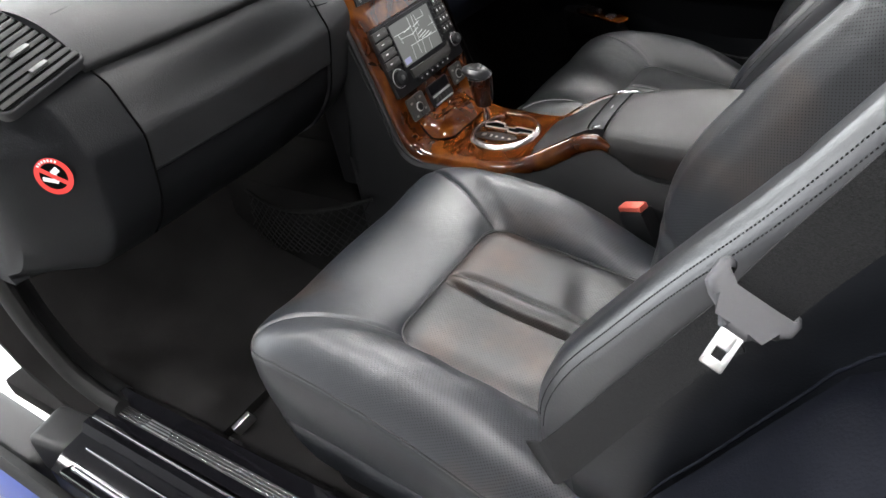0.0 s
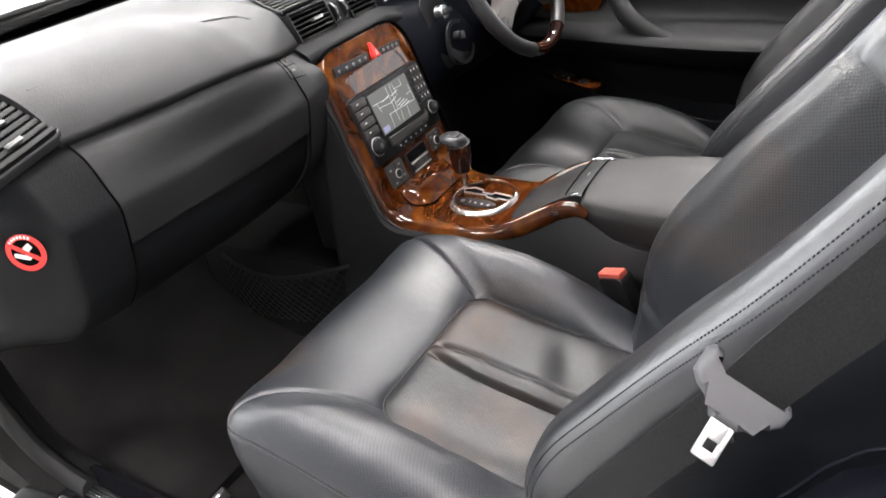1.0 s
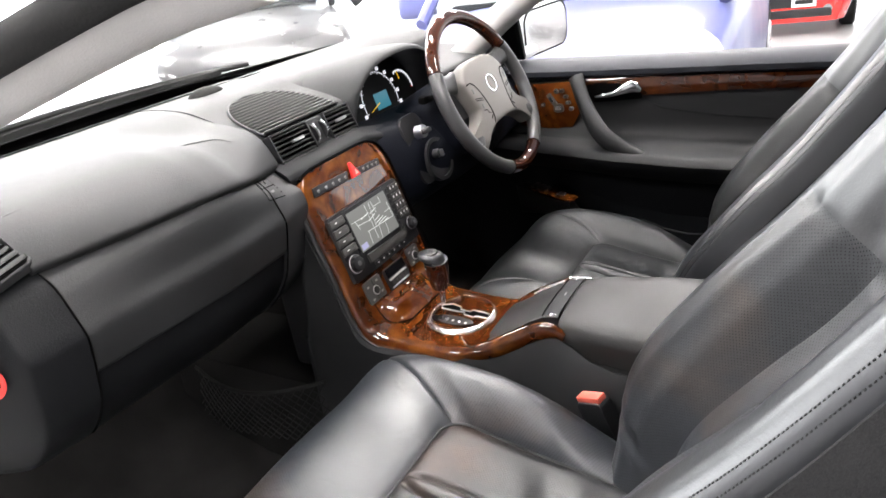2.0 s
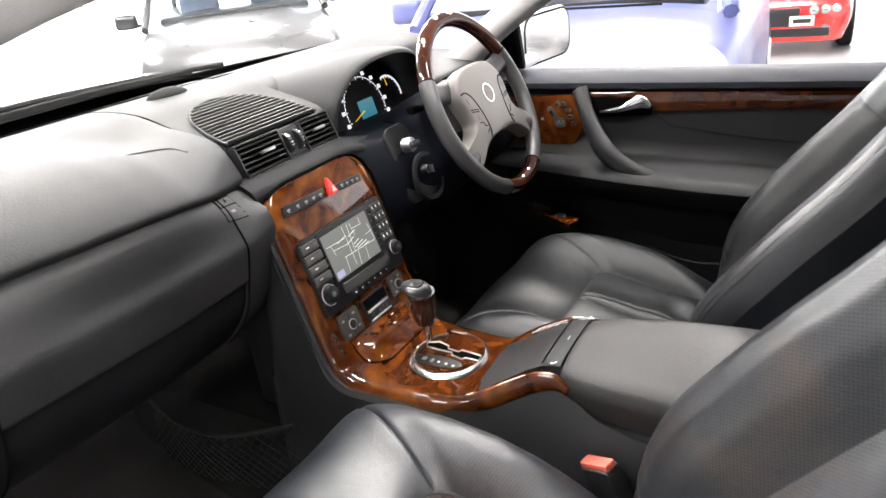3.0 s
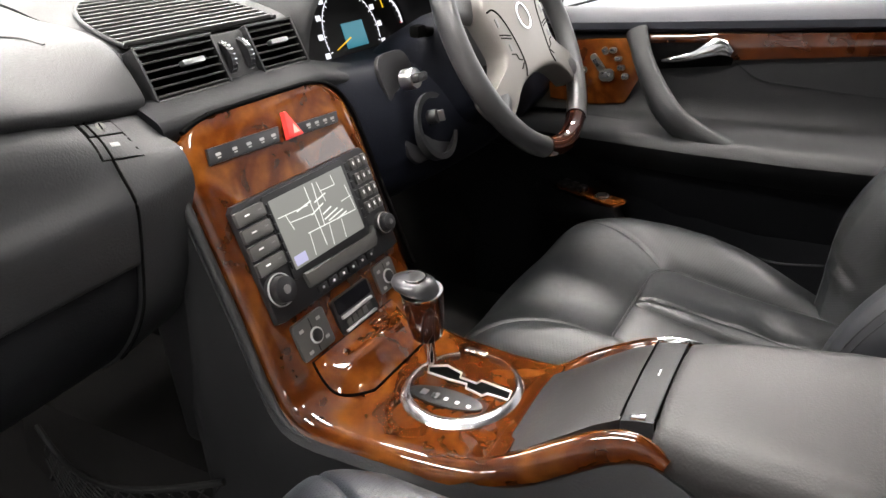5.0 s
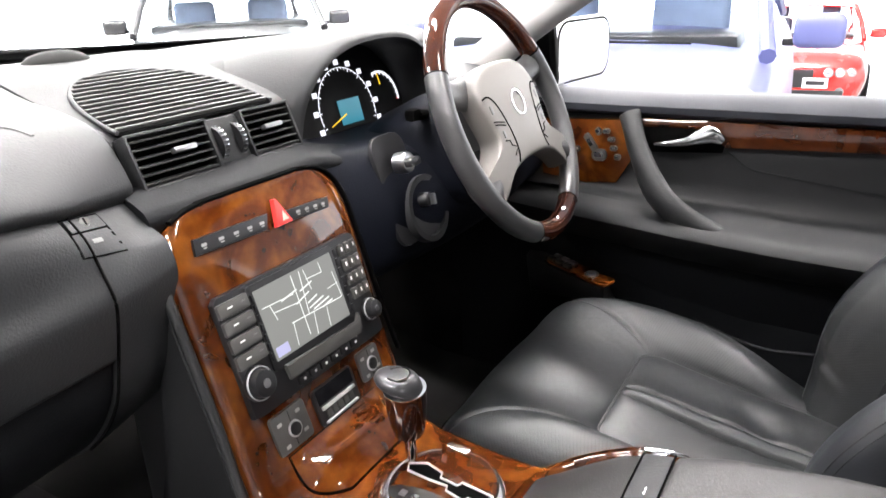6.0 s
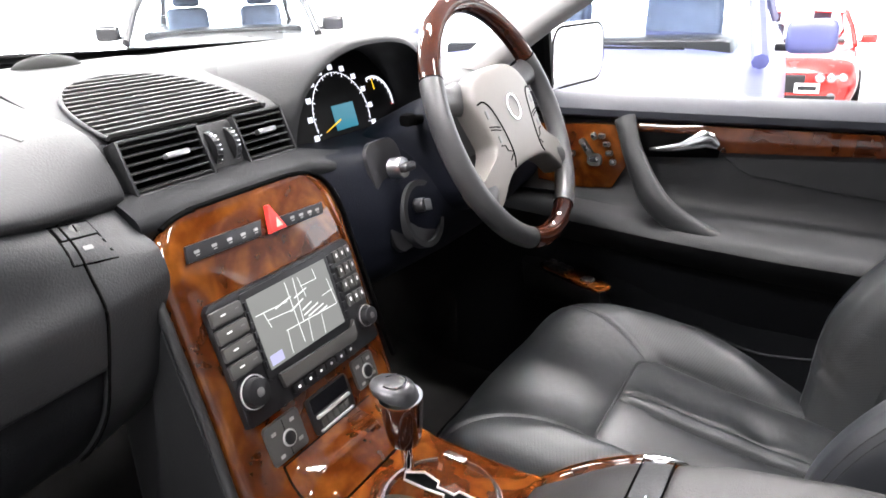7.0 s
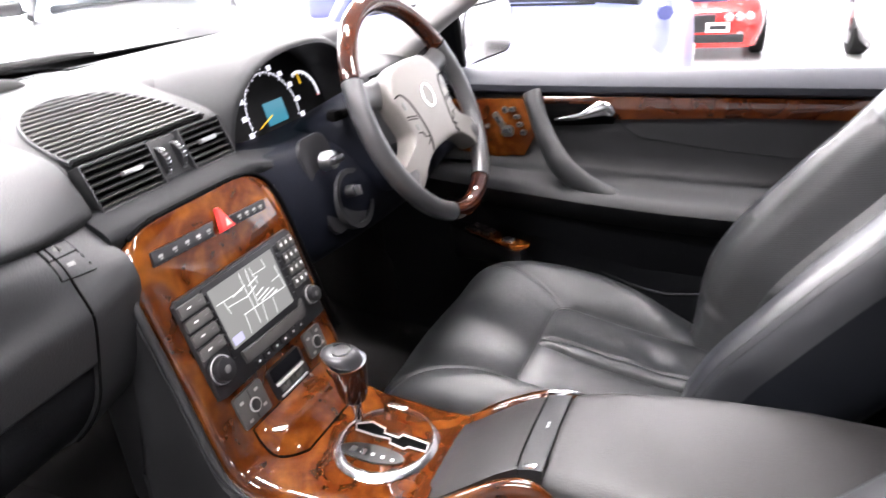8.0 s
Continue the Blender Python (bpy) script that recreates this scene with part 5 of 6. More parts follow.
# ---- seats ----
def seat(name, label, at, middle, perf):
    th = empty(name, (at[0] + 0.24, at[1], 0.28), label, "seat", "front seats")
    X0, Y0, Z0 = at
    P = lambda x, y, z: Vector((X0 + x, Y0 + y, Z0 + z))
    bell = lambda d, s: math.exp(-((d / s) ** 2))

    def sheet_parts(pts, cs, region, table):
        """Splits a sewn surface into its leather pieces, each with its own layout for the holes."""
        sheets = {}
        run = [0.0]
        half = len(cs) // 2
        for i in range(1, len(pts)):
            run.append(run[-1] + (pts[i][half] - pts[i - 1][half]).length)
        side = []
        for row in pts:
            u = [0.0]
            for j in range(1, len(row)):
                u.append(u[-1] + (row[j] - row[j - 1]).length)
            side.append([v - u[half] for v in u])
        for i in range(len(pts) - 1):
            for j in range(len(cs) - 1):
                r = region(i, (cs[j] + cs[j + 1]) / 2)
                if r not in sheets:
                    bm = bmesh.new()
                    sheets[r] = (bm, {}, bm.loops.layers.uv.new("layout"))
                bm, made, lay = sheets[r]
                quad = []
                ids = ((i, j), (i, j + 1), (i + 1, j + 1), (i + 1, j))
                for a, b in ids:
                    if (a, b) not in made:
                        made[a, b] = bm.verts.new(pts[a][b])
                    quad.append(made[a, b])
                face = bm.faces.new(quad)
                for loop, (a, b) in zip(face.loops, ids):
                    loop[lay].uv = (side[a][b], run[a])
        for r, nm, mt in table:
            part(nm, sheets[r][0], mt, th)

    # cushion: a padded ring, front and sides, round a sunken sewn middle
    X1, H, R, L = 0.183, 0.126, 0.034, 0.475
    middle_z = [(0.0, 0.012), (0.14, 0.012), (0.183, 0.004), (0.22, -0.004), (0.30, -0.022), (0.38, -0.036), (0.44, -0.045), (0.475, -0.05)]
    side_crown = [(0.0, 0.024), (0.03, 0.034), (0.08, 0.046), (0.14, 0.054), (0.2, 0.049), (0.255, 0.038), (0.30, 0.022), (0.336, 0.004), (0.38, -0.022), (0.44, -0.055), (0.475, -0.075)]
    half_width = [(0.05, 0.221), (0.08, 0.223), (0.14, 0.226), (0.2, 0.229), (0.3, 0.231), (0.38, 0.229), (0.44, 0.222), (0.475, 0.21)]
    corner = smooth_path([(0.05, 0.221, 0), (0.026, 0.216, 0), (0.008, 0.206, 0), (-0.004, 0.190, 0), (-0.012, 0.165, 0)], 25)
    front = smooth_path([(-0.012, 0.165, 0), (-0.019, 0.12, 0), (-0.024, 0.06, 0), (-0.026, 0.0, 0)], 15)
    pairs = []
    for i in range(40):
        f = i / 40
        xi, xo = L + (X1 + R - L) * f, L + (0.05 - L) * f
        pairs.append(((xi, H), (xo, lerp(half_width, xo))))
    for i in range(24):
        a = math.pi / 2 * i / 24
        pairs.append(((X1 + R - R * math.sin(a), H - R + R * math.cos(a)), (corner[i].x, corner[i].y)))
    for i in range(15):
        pairs.append(((X1, (H - R) * (1 - i / 14)), (front[i].x, front[i].y)))
    seam_at = 52
    full = [((a[0], -a[1]), (b[0], -b[1])) for a, b in pairs] + list(reversed(pairs[:-1]))
    NS = len(full)
    ts = [0, 0.015, 0.04, 0.07, 0.11, 0.16, 0.22, 0.29, 0.37, 0.45, 0.53, 0.60, 0.67, 0.73, 0.79, 0.84, 0.875, 0.895, 0.91, 0.925, 0.945, 0.97, 1.0]
    tc, pc = 0.50, 0.56

    def ring_spot(i, t):
        (xi, yi), (xo, yo) = full[i]
        q = max(0.0, (t - tc) / (1 - tc))
        pf = t * pc / tc if t < tc else pc + (1 - pc) * math.sin(math.pi / 2 * q)
        x, y = xi + (xo - xi) * pf, yi + (yo - yi) * pf
        xc, yc = xi + (xo - xi) * pc, yi + (yo - yi) * pc
        k = max(0.0, min(1.0, (abs(yc) - 0.07) / 0.11))
        k = k * k * (3 - 2 * k)
        zcr = 0.027 * (1 - k) + lerp(side_crown, xc) * k
        zin = lerp(middle_z, xi)
        zout = -0.052 * (1 - k) + (zcr - 0.068) * k
        z = zin + (zcr - zin) * math.sin(math.pi / 2 * min(1.0, t / tc)) ** 0.72 if t < tc else zcr - (zcr - zout) * (1 - math.cos(math.pi / 2 * q))
        j = min(i, NS - 1 - i)
        near = max(0.0, 1 - abs(j - seam_at) / 14)
        z -= (0.0040 * bell(j - seam_at, 1.0) - 0.0010 * near * near) * min(1, t / 0.06) * (1 if t < 0.9 else 0)
        z -= 0.0030 * bell(t - 0.91, 0.014)
        z += 0.0016 * math.sin(90 * x + 17 * y) * bell(t - 0.12, 0.12) * max(0.0, min(1.0, (x - 0.2) / 0.1))
        return P(x, y, z)

    pts = [[ring_spot(i, t) for t in ts] for i in range(NS)]

    def ring_region(i, t):
        if t > 0.91:
            return "edge"
        return "a" if i < seam_at else ("b" if i >= NS - 1 - seam_at else "front")

    sheet_parts(pts, ts, ring_region, (("front", "front_pad", perf), ("a", "side_bolster", perf), ("b", "side_bolster", perf), ("edge", "edge_band", LEATHER)))
    outer = [row[-1] for row in pts]
    band = [row[-6] + Vector((0, 0, 0.0004)) for row in pts]
    # the middle: two panels with a raised welt between two tucked seams
    cs = [math.sin(math.pi / 2 * j / 36) for j in range(-36, 37)]
    cs = sorted(set([round(c, 5) for c in cs] + [round(0.008 * j, 5) for j in range(-26, 27)]))
    xs = [X1 + (L - X1) * (i / 54) ** 1.5 for i in range(55)]

    def middle_spot(x, c):
        h = H if x > X1 + R else H - R + math.sqrt(max(0.0, R * R - (R - (x - X1)) ** 2))
        y = c * h
        ramp = 1 - math.exp(-(x - X1) / 0.014)
        far = max(0.0, min(1.0, (x - X1 - 0.004) / 0.07))
        z = lerp(middle_z, x) + 0.011 * (1 - abs(c) ** 7) * ramp
        w = 0.008 + 0.010 * far
        z -= 0.011 * bell(abs(y) - w, 0.0042) * min(1, far * 4) * (1 - 0.35 * (y > 0))
        z += 0.006 * bell(y, w * 0.6) * far
        z -= 0.006 * far * bell(y - 0.05, 0.035)
        z += 0.0065 * math.sin(62 * x + 30 * y) * bell(x - 0.36, 0.05) * bell(y - 0.055, 0.04)
        z += 0.0030 * math.sin(48 * x - 34 * y) * bell(x - 0.40, 0.06) * bell(y + 0.07, 0.05)
        return P(x, y, z)

    pts = [[middle_spot(x, c) for c in cs] for x in xs]
    sheet_parts(pts, cs, lambda i, c: "a" if c < 0 else "b", (("a", "seat_panel", middle), ("b", "seat_panel", middle)))
    rim = [full[i][0] for i in range(NS)]
    part("piping", tube([P(x, y, lerp(middle_z, x) + 0.0012) for x, y in rim if x < 0.44], 0.0016, k=6), PIPING, th)
    # valance round the cushion's front and sides, with a lower seam
    mid = P(0.24, 0, 0)
    rows = [outer]
    for dz, sc in ((-0.02, 1.004), (-0.045, 1.0), (-0.075, 0.985), (-0.082, 0.975), (-0.088, 0.985), (-0.13, 0.965), (-0.165, 0.93)):
        rows.append([Vector((mid.x + (p.x - mid.x) * sc, mid.y + (p.y - mid.y) * sc, (p.z * max(0, 1 + dz * 7) + (Z0 - 0.06) * min(1, -dz * 7)) + dz * (0.9 if dz < -0.08 else 1))) for p in outer])
    part("valance", grid(rows), LEATHER, th, "leather side valance")
    part("piping", tube(band[6:-6], 0.0012, k=6), PIPING, th)

    # backrest
    bt = smooth_path([(0.400, -0.05, 0.180), (0.408, 0.00, 0.198), (0.413, 0.05, 0.209), (0.424, 0.10, 0.215), (0.448, 0.15, 0.218), (0.488, 0.205, 0.219), (0.535, 0.265, 0.217), (0.590, 0.33, 0.213), (0.642, 0.40, 0.207), (0.690, 0.47, 0.200), (0.712, 0.51, 0.172), (0.722, 0.53, 0.13)], 100)
    da = [0, 0.36, 0.46, 0.525, 0.59, 0.68, 0.80, 0.89, 0.945, 0.975, 1.0]
    dd = [0.104, 0.102, 0.095, 0.074, 0.038, 0.011, 0.0, 0.001, 0.010, 0.024, 0.050]
    ROW = 0.66

    def back(i, f):
        x, z, w = bt[i]
        a = abs(f)
        u = i / 99
        d = float(np.interp(a, da, dd))
        fade = 1 - max(0.0, min(1.0, (u - 0.56) / 0.24)) ** 1.5 * 0.5
        d = d * fade if a < 0.82 else d
        g = bell((a - 0.50) * w, 0.0045) * (1 if u < ROW else 0)
        g = max(g, 0.42 * bell((a - 0.945) * w, 0.0022))
        g = max(g, 1.0 * bell((u - ROW) * 0.62, 0.0042) * max(0.0, min(1.0, (0.82 - a) / 0.08)))
        if a < 0.5:
            d += 0.004 * math.sin(30 * u + 4 * f) * bell(u - 0.25, 0.12)
        if 0.55 < a < 0.90:
            d += 0.0036 * math.sin(95 * u + 6 * a) * bell(u - 0.17, 0.05) * bell(a - 0.66, 0.12)
            d -= 0.004 * bell(u - 0.56, 0.07) * bell(a - 0.68, 0.07)
        d += 0.006 * g
        full_side = 1 + 0.05 * bell(u - 0.20, 0.16) * max(0.0, f)
        return P(x + d * 0.82, f * w * full_side, z - d * 0.57)

    def back_region(i, f):
        a, u = abs(f), i / 99
        if a > 0.945:
            return "edge_a" if f < 0 else "edge_b"
        if a > 0.78:
            return "trim_a" if f < 0 else "trim_b"
        if u >= ROW:
            return "upper"
        if a < 0.50:
            return "panel"
        return "bol_a" if f < 0 else "bol_b"

    fs = [-0.945 - 0.055 * (4 - j) / 4 for j in range(4)] + [-0.945 + 0.445 * j / 28 for j in range(28)] + [-0.50 + 1.0 * j / 36 for j in range(37)] + [0.50 + 0.445 * j / 28 for j in range(1, 29)] + [0.945 + 0.055 * j / 4 for j in range(1, 5)]
    NB = len(fs) - 1
    pts = [[back(i, f) for f in fs] for i in range(100)]
    sheet_parts(pts, fs, back_region, (("panel", "back_panel", perf), ("upper", "upper_panel", LIT_LEATHER), ("bol_a", "back_bolster", perf), ("bol_b", "back_bolster", perf), ("trim_a", "bolster_trim", LIT_LEATHER), ("trim_b", "bolster_trim", LIT_LEATHER), ("edge_a", "back_edge", LIT_LEATHER), ("edge_b", "back_edge", LIT_LEATHER)))
    ring_pts = [pts[i][0] for i in range(99, -1, -1)] + pts[0][1:-1] + [pts[i][NB] for i in range(100)]
    rows = [ring_pts]
    for d, sc in ((0.015, 1.0), (0.04, 1.0), (0.07, 0.985), (0.095, 0.95), (0.11, 0.88)):
        rows.append([Vector((p.x + 0.86 * d, Y0 + (p.y - Y0) * sc, p.z - 0.5 * d)) for p in ring_pts])
    part("back_side", grid(rows), FLANK, th, "smooth leather flank of the backrest")
    part("back_shell", grid([[pts[i][j] + Vector((0.095, (pts[i][j].y - Y0) * -0.12, -0.055)) for j in range(0, NB + 1, 8)] for i in range(0, 100, 9)]), PLASTIC, th, "hard black back shell")
    # two rows of stitches along each bolster seam
    for s, f in ((-1, -0.945), (1, 0.945)):
        bm = bmesh.new()
        for side_row in (-0.012, 0.008):
            g = f + s * side_row
            for i in range(4, 97):
                for q in range(3):
                    c0, c1 = back(i, g), back(i + 1, g)
                    t = (c1 - c0).normalized()
                    across = (back(i, g + s * 0.006) - c0).normalized()
                    m = frame_of(c0.lerp(c1, (q + 0.5) / 3), t, across)
                    hgt = 0.0009 if (m.to_3x3() @ Vector((0, 0, 1))).z > 0 else -0.0009
                    vs = [bm.verts.new(m @ Vector(p)) for p in ((-0.0009, -0.0006, 0), (0.0009, -0.0006, 0), (0.0009, 0.0006, 0), (-0.0009, 0.0006, 0), (-0.0005, 0, hgt), (0.0005, 0, hgt))]
                    for face in ((0, 1, 5, 4), (3, 4, 5, 2), (0, 4, 3), (1, 2, 5)):
                        bm.faces.new([vs[k] for k in face])
        part("stitching", bm, THREAD, th, "two rows of dark stitches", kind="stuff")
    part("base", box(P(0.24, 0, -0.25), (0.40, 0.36, 0.13), 0.02), PLASTIC, th)
    part("side_trim", box(P(0.36, -0.205, -0.19), (0.30, 0.03, 0.09), 0.02, turn=pose(0, 0, 0, 0, 12)), PLASTIC, th, "hard black side trim")
    rows = []
    for u, w, hgt in ((0.0, 0.09, 0.03), (0.03, 0.125, 0.042), (0.09, 0.135, 0.048), (0.15, 0.125, 0.045), (0.185, 0.09, 0.03)):
        rows.append([P(0.745 + 0.35 * u + hgt * math.cos(a) * 0.9, w * math.sin(a), 0.555 + u - hgt * math.cos(a) * 0.3) for a in [2 * math.pi * i / 24 for i in range(24)]])
    part("headrest", grid(rows, close_cols=True, caps=True), LEATHER, th)
    return th


THREAD = material("dark seam thread", (0.014, 0.014, 0.015), 0.6, spec=0.3, vary=0.1)
pass_seat = seat("passenger_seat", "black perforated leather passenger seat with side bolsters", (0.19, -0.365, 0.60), PERF_WORN, PERF)
drv_seat = seat("driver_seat", "black perforated leather driver's seat, creased on the sides", (0.155, 0.368, 0.532), PERF_COOL, PERF_COOL)

# rear bench, mostly hidden
bench = empty("rear_bench", (1.3, 0, 0.3), "black leather rear seat in shadow", "seat")
for s in (-1, 1):
    part("cushion", box((1.25, s * 0.34, 0.48), (0.50, 0.52, 0.16), 0.06, seg=4), LEATHER, bench)
    part("backrest", box((1.55, s * 0.34, 0.72), (0.14, 0.52, 0.50), 0.05, turn=pose(0, 0, 0, 0, 15), seg=4), LEATHER, bench)
side = empty("rear_side_panel", (1.0, -0.66, 0.45), "dark navy trim panel beside the rear seat", "trim panel")
rows = []
for x, z in ((0.700, 0.52), (0.720, 0.66), (0.742, 0.720), (0.777, 0.778), (0.806, 0.828), (0.826, 0.862), (0.842, 0.888), (0.875, 0.912), (1.0, 0.94), (1.3, 0.95), (1.6, 0.95)):
    rows.append([(x, -0.60, 0.40), (x, -0.615, z - 0.04), (x, -0.63, z - 0.01), (x, -0.66, z), (x, -0.72, z), (x, -0.72, 0.40)])
part("panel", grid(rows, close_cols=True, caps=True), NAVY_AND_SHADE, side)
part("piping", tube(smooth_path([Vector(r[2]) + Vector((-0.002, 0.002, 0.003)) for r in rows[1:]], 40), 0.0012, k=8), NAVY_AND_SHADE, side, "thin raised edge of the panel")

# ---- seat belt ----
belt = empty("seat_belt", (0.77, -0.52, 0.79), "black seat belt webbing with grey tongue", "seat belt")
path = smooth_path([(0.7872, -0.598, 0.8740), (0.8020, -0.605, 0.9055), (0.8200, -0.609, 0.9375), (0.844, -0.613, 0.9775), (0.8790, -0.616, 1.0365), (0.9400, -0.621, 1.136)], 24)
WA = Vector((0.798, 0.125, -0.590)).normalized()
part("webbing", shell([[p - WA * 0.0192, p - WA * 0.0066, p + WA * 0.0066, p + WA * 0.0192] for p in path], 0.0016), WEBBING, belt, "black woven webbing")
lap = [((0.7720, -0.5965, 0.8850), (0.7860, -0.5985, 0.8430)), ((0.7604, -0.5940, 0.8647), (0.7630, -0.5967, 0.8130)), ((0.7099, -0.5945, 0.7898), (0.7181, -0.5954, 0.7395)), ((0.6283, -0.5790, 0.6569), (0.6424, -0.5750, 0.5990)), ((0.5980, -0.5580, 0.6100), (0.6130, -0.5560, 0.5480)), ((0.5550, -0.5200, 0.5430), (0.5700, -0.5200, 0.4810))]
edges = [smooth_path([q[k] for q in lap], 22) for k in (0, 1)]
part("lap_webbing", shell([[a.lerp(b, k / 3) for k in range(4)] for a, b in zip(*edges)], 0.0016), WEBBING, belt, "black webbing hanging down to the floor anchor")
BF = frame_of((0.7872, -0.6060, 0.8840), (0.798, 0.125, -0.590), (0.306, 0.760, 0.573)) @ Matrix.Scale(0.62, 4)
if (BF.to_3x3() @ Vector((0, 0, 1))).y > 0:
    BF = BF @ Matrix.Diagonal((1, 1, -1, 1))
TONGUE = [(-0.048, 0.002), (-0.048, 0.026), (-0.043, 0.032), (-0.035, 0.031), (-0.0315, 0.025), (-0.031, 0.006), (0.031, 0.006), (0.0315, 0.016), (0.036, 0.022), (0.043, 0.021), (0.048, 0.014), (0.046, 0.000), (0.036, -0.009), (0.020, -0.014), (0.012, -0.026), (-0.014, -0.026), (-0.022, -0.014), (-0.038, -0.007)]
tongue = part("tongue_cover", plate(TONGUE, BF @ Matrix.Translation((0, 0, -0.006)), 0.012, 0.0045, seg=3), LATCH, belt, "grey plastic tongue cover")
# Flat near-black plate in place of the shaded slot.
part("slot", plate(rounded(0.060, 0.007, 0.002, cy=0.0065), BF @ Matrix.Translation((0, 0, -0.004)), 0.0085, 0.001), SEAM, tongue, "dark slot for the webbing")
bm = bmesh.new()
for c, s in (((-0.010, -0.043), (0.006, 0.040)), ((0.008, -0.043), (0.006, 0.040)), ((-0.001, -0.033), (0.014, 0.020)), ((-0.001, -0.058), (0.024, 0.010))):
    plate(rounded(s[0], s[1], 0.002, k=2, cx=c[0], cy=c[1]), BF @ Matrix.Translation((0, 0, -0.001)), 0.003, 0.0006, bm=bm)
part("metal_tongue", bm, METAL_TONGUE, tongue, "bright steel tongue with a slot")
anchor = empty("belt_buckle", (0.55, -0.12, 0.5), "black belt buckle with a red release button", "belt buckle")
BK = frame_of((0.569, -0.131, 0.523), (0.85, -0.3, 0.35), (-0.28, 0.0, 0.95))
part("body", plate(rounded(0.046, 0.15, 0.008), BK @ Matrix.Translation((0, 0.005, -0.012)), 0.024, 0.005), PLASTIC, anchor)
part("button", box(BK @ Vector((0, 0.082, 0.0)), (0.042, 0.010, 0.018), 0.003, turn=BK.to_3x3().to_4x4()), RED_BUTTON, anchor, "red release button")
part("button_edge", box(BK @ Vector((0, 0.0755, 0.0095)), (0.042, 0.003, 0.003), 0.001, turn=BK.to_3x3().to_4x4()), GREYPL, anchor)

# ---- net pocket on the console side ----
net = empty("net_pocket", (-0.13, -0.145, 0.42), "black elastic net pocket on the tunnel side", "net")
NP = lambda u, v: Vector((-0.31 + 0.36 * u - 0.04 * (1 - v) * (1 - u), -0.142 - 0.035 * math.sin(math.pi * u) * (0.35 + 0.65 * v), 0.325 + 0.06 * u + v * (0.155 - 0.015 * u) - 0.02 * math.sin(math.pi * u) * v))
part("hem", tube([NP(i / 20, 1) for i in range(21)], 0.004, k=8), RUBBER, net, "elastic hem")
part("end_band", tube([NP(1, i / 8) for i in range(9)], 0.003, k=8), RUBBER, net)
bm = bmesh.new()
for k in range(-6, 19):
    for sgn in (1, -1):
        run = [(k / 18 + sgn * 0.33 * (t / 8) + (0 if sgn > 0 else 0.33), t / 8) for t in range(9)]
        run = [NP(u, v) for u, v in run if 0 <= u <= 1]
        if len(run) > 2:
            tube(run, 0.0011, k=5, bm=bm)
part("mesh", bm, RUBBER, net, "diamond net cords", kind="stuff")

# ---- driver's door ----
ddoor = empty("driver_door", (0.45, 0.72, 0.5), "charcoal door panel with walnut trim and armrest", "car door")
rows = []
for x, o in ((-0.12, 0.012), (0.05, 0.008), (0.2, 0.002), (0.4, 0), (0.6, 0), (0.9, 0), (1.3, 0.01)):
    rows.append([(x, y + o, z) for y, z in ((0.80, 0.886), (0.735, 0.897), (0.716, 0.894), (0.700, 0.886), (0.691, 0.874), (0.692, 0.863), (0.700, 0.857), (0.712, 0.855), (0.80, 0.85))])
part("belt_rail", grid(rows, close_cols=True, caps=True), RAIL, ddoor, "padded rail along the window sill")
rows = []
for x, o, arm_in in ((-0.12, 0.012, 0.69), (0.02, 0.008, 0.665), (0.12, 0.004, 0.64), (0.25, 0.002, 0.625), (0.35, 0, 0.612), (0.5, 0, 0.605), (0.7, 0, 0.605), (0.95, 0, 0.615), (1.3, 0.01, 0.63)):
    dz = -0.022 * min(1, max(0, (x - 0.12) / 0.5))
    rows.append([(x, y + o, z) for y, z in ((0.78, 0.852), (0.710, 0.852), (0.705, 0.83), (0.703, 0.80), (0.701, 0.765 + dz), (0.697, 0.738 + dz), (0.685, 0.726 + dz))] + [(x, arm_in + 0.05, 0.719 + dz), (x, arm_in + 0.02, 0.712 + dz), (x, arm_in + 0.005, 0.703 + dz), (x, arm_in, 0.692 + dz), (x, arm_in + 0.012, 0.672 + dz), (x, arm_in + 0.045, 0.640 + dz), (x, 0.69 + o, 0.60), (x, 0.70 + o, 0.45), (x, 0.70 + o, 0.29), (x, 0.80, 0.28)])
part("panel", grid([r[:13] + [(r[12][0], 0.79, 0.64)] for r in rows], close_cols=True, caps=True), DOOR_SKIN, ddoor)
# Split off below the armrest and darkened in place of shade.
part("lower_panel", grid([[(r[12][0], r[12][1] + 0.001, r[12][2])] + r[13:] for r in rows], close_cols=True, caps=True), DASH_DARK, ddoor, "lower door lining, darkened for shade below the armrest")
part("pocket_edge", tube(smooth_path([(0.36, 0.6985, 0.512), (0.40, 0.6975, 0.497), (0.437, 0.697, 0.4835), (0.488, 0.697, 0.4745), (0.531, 0.697, 0.477), (0.62, 0.697, 0.487), (0.80, 0.697, 0.495)], 26), 0.0022, k=8), DASH, ddoor, "rim of the door pocket")
part("crease", tube(smooth_path([(0.395, 0.7005, 0.81), (0.43, 0.6995, 0.785), (0.47, 0.699, 0.777), (0.63, 0.6985, 0.759), (0.9, 0.6985, 0.75)], 20), 0.0008, k=6), DASH_DARK, ddoor)
rows = []
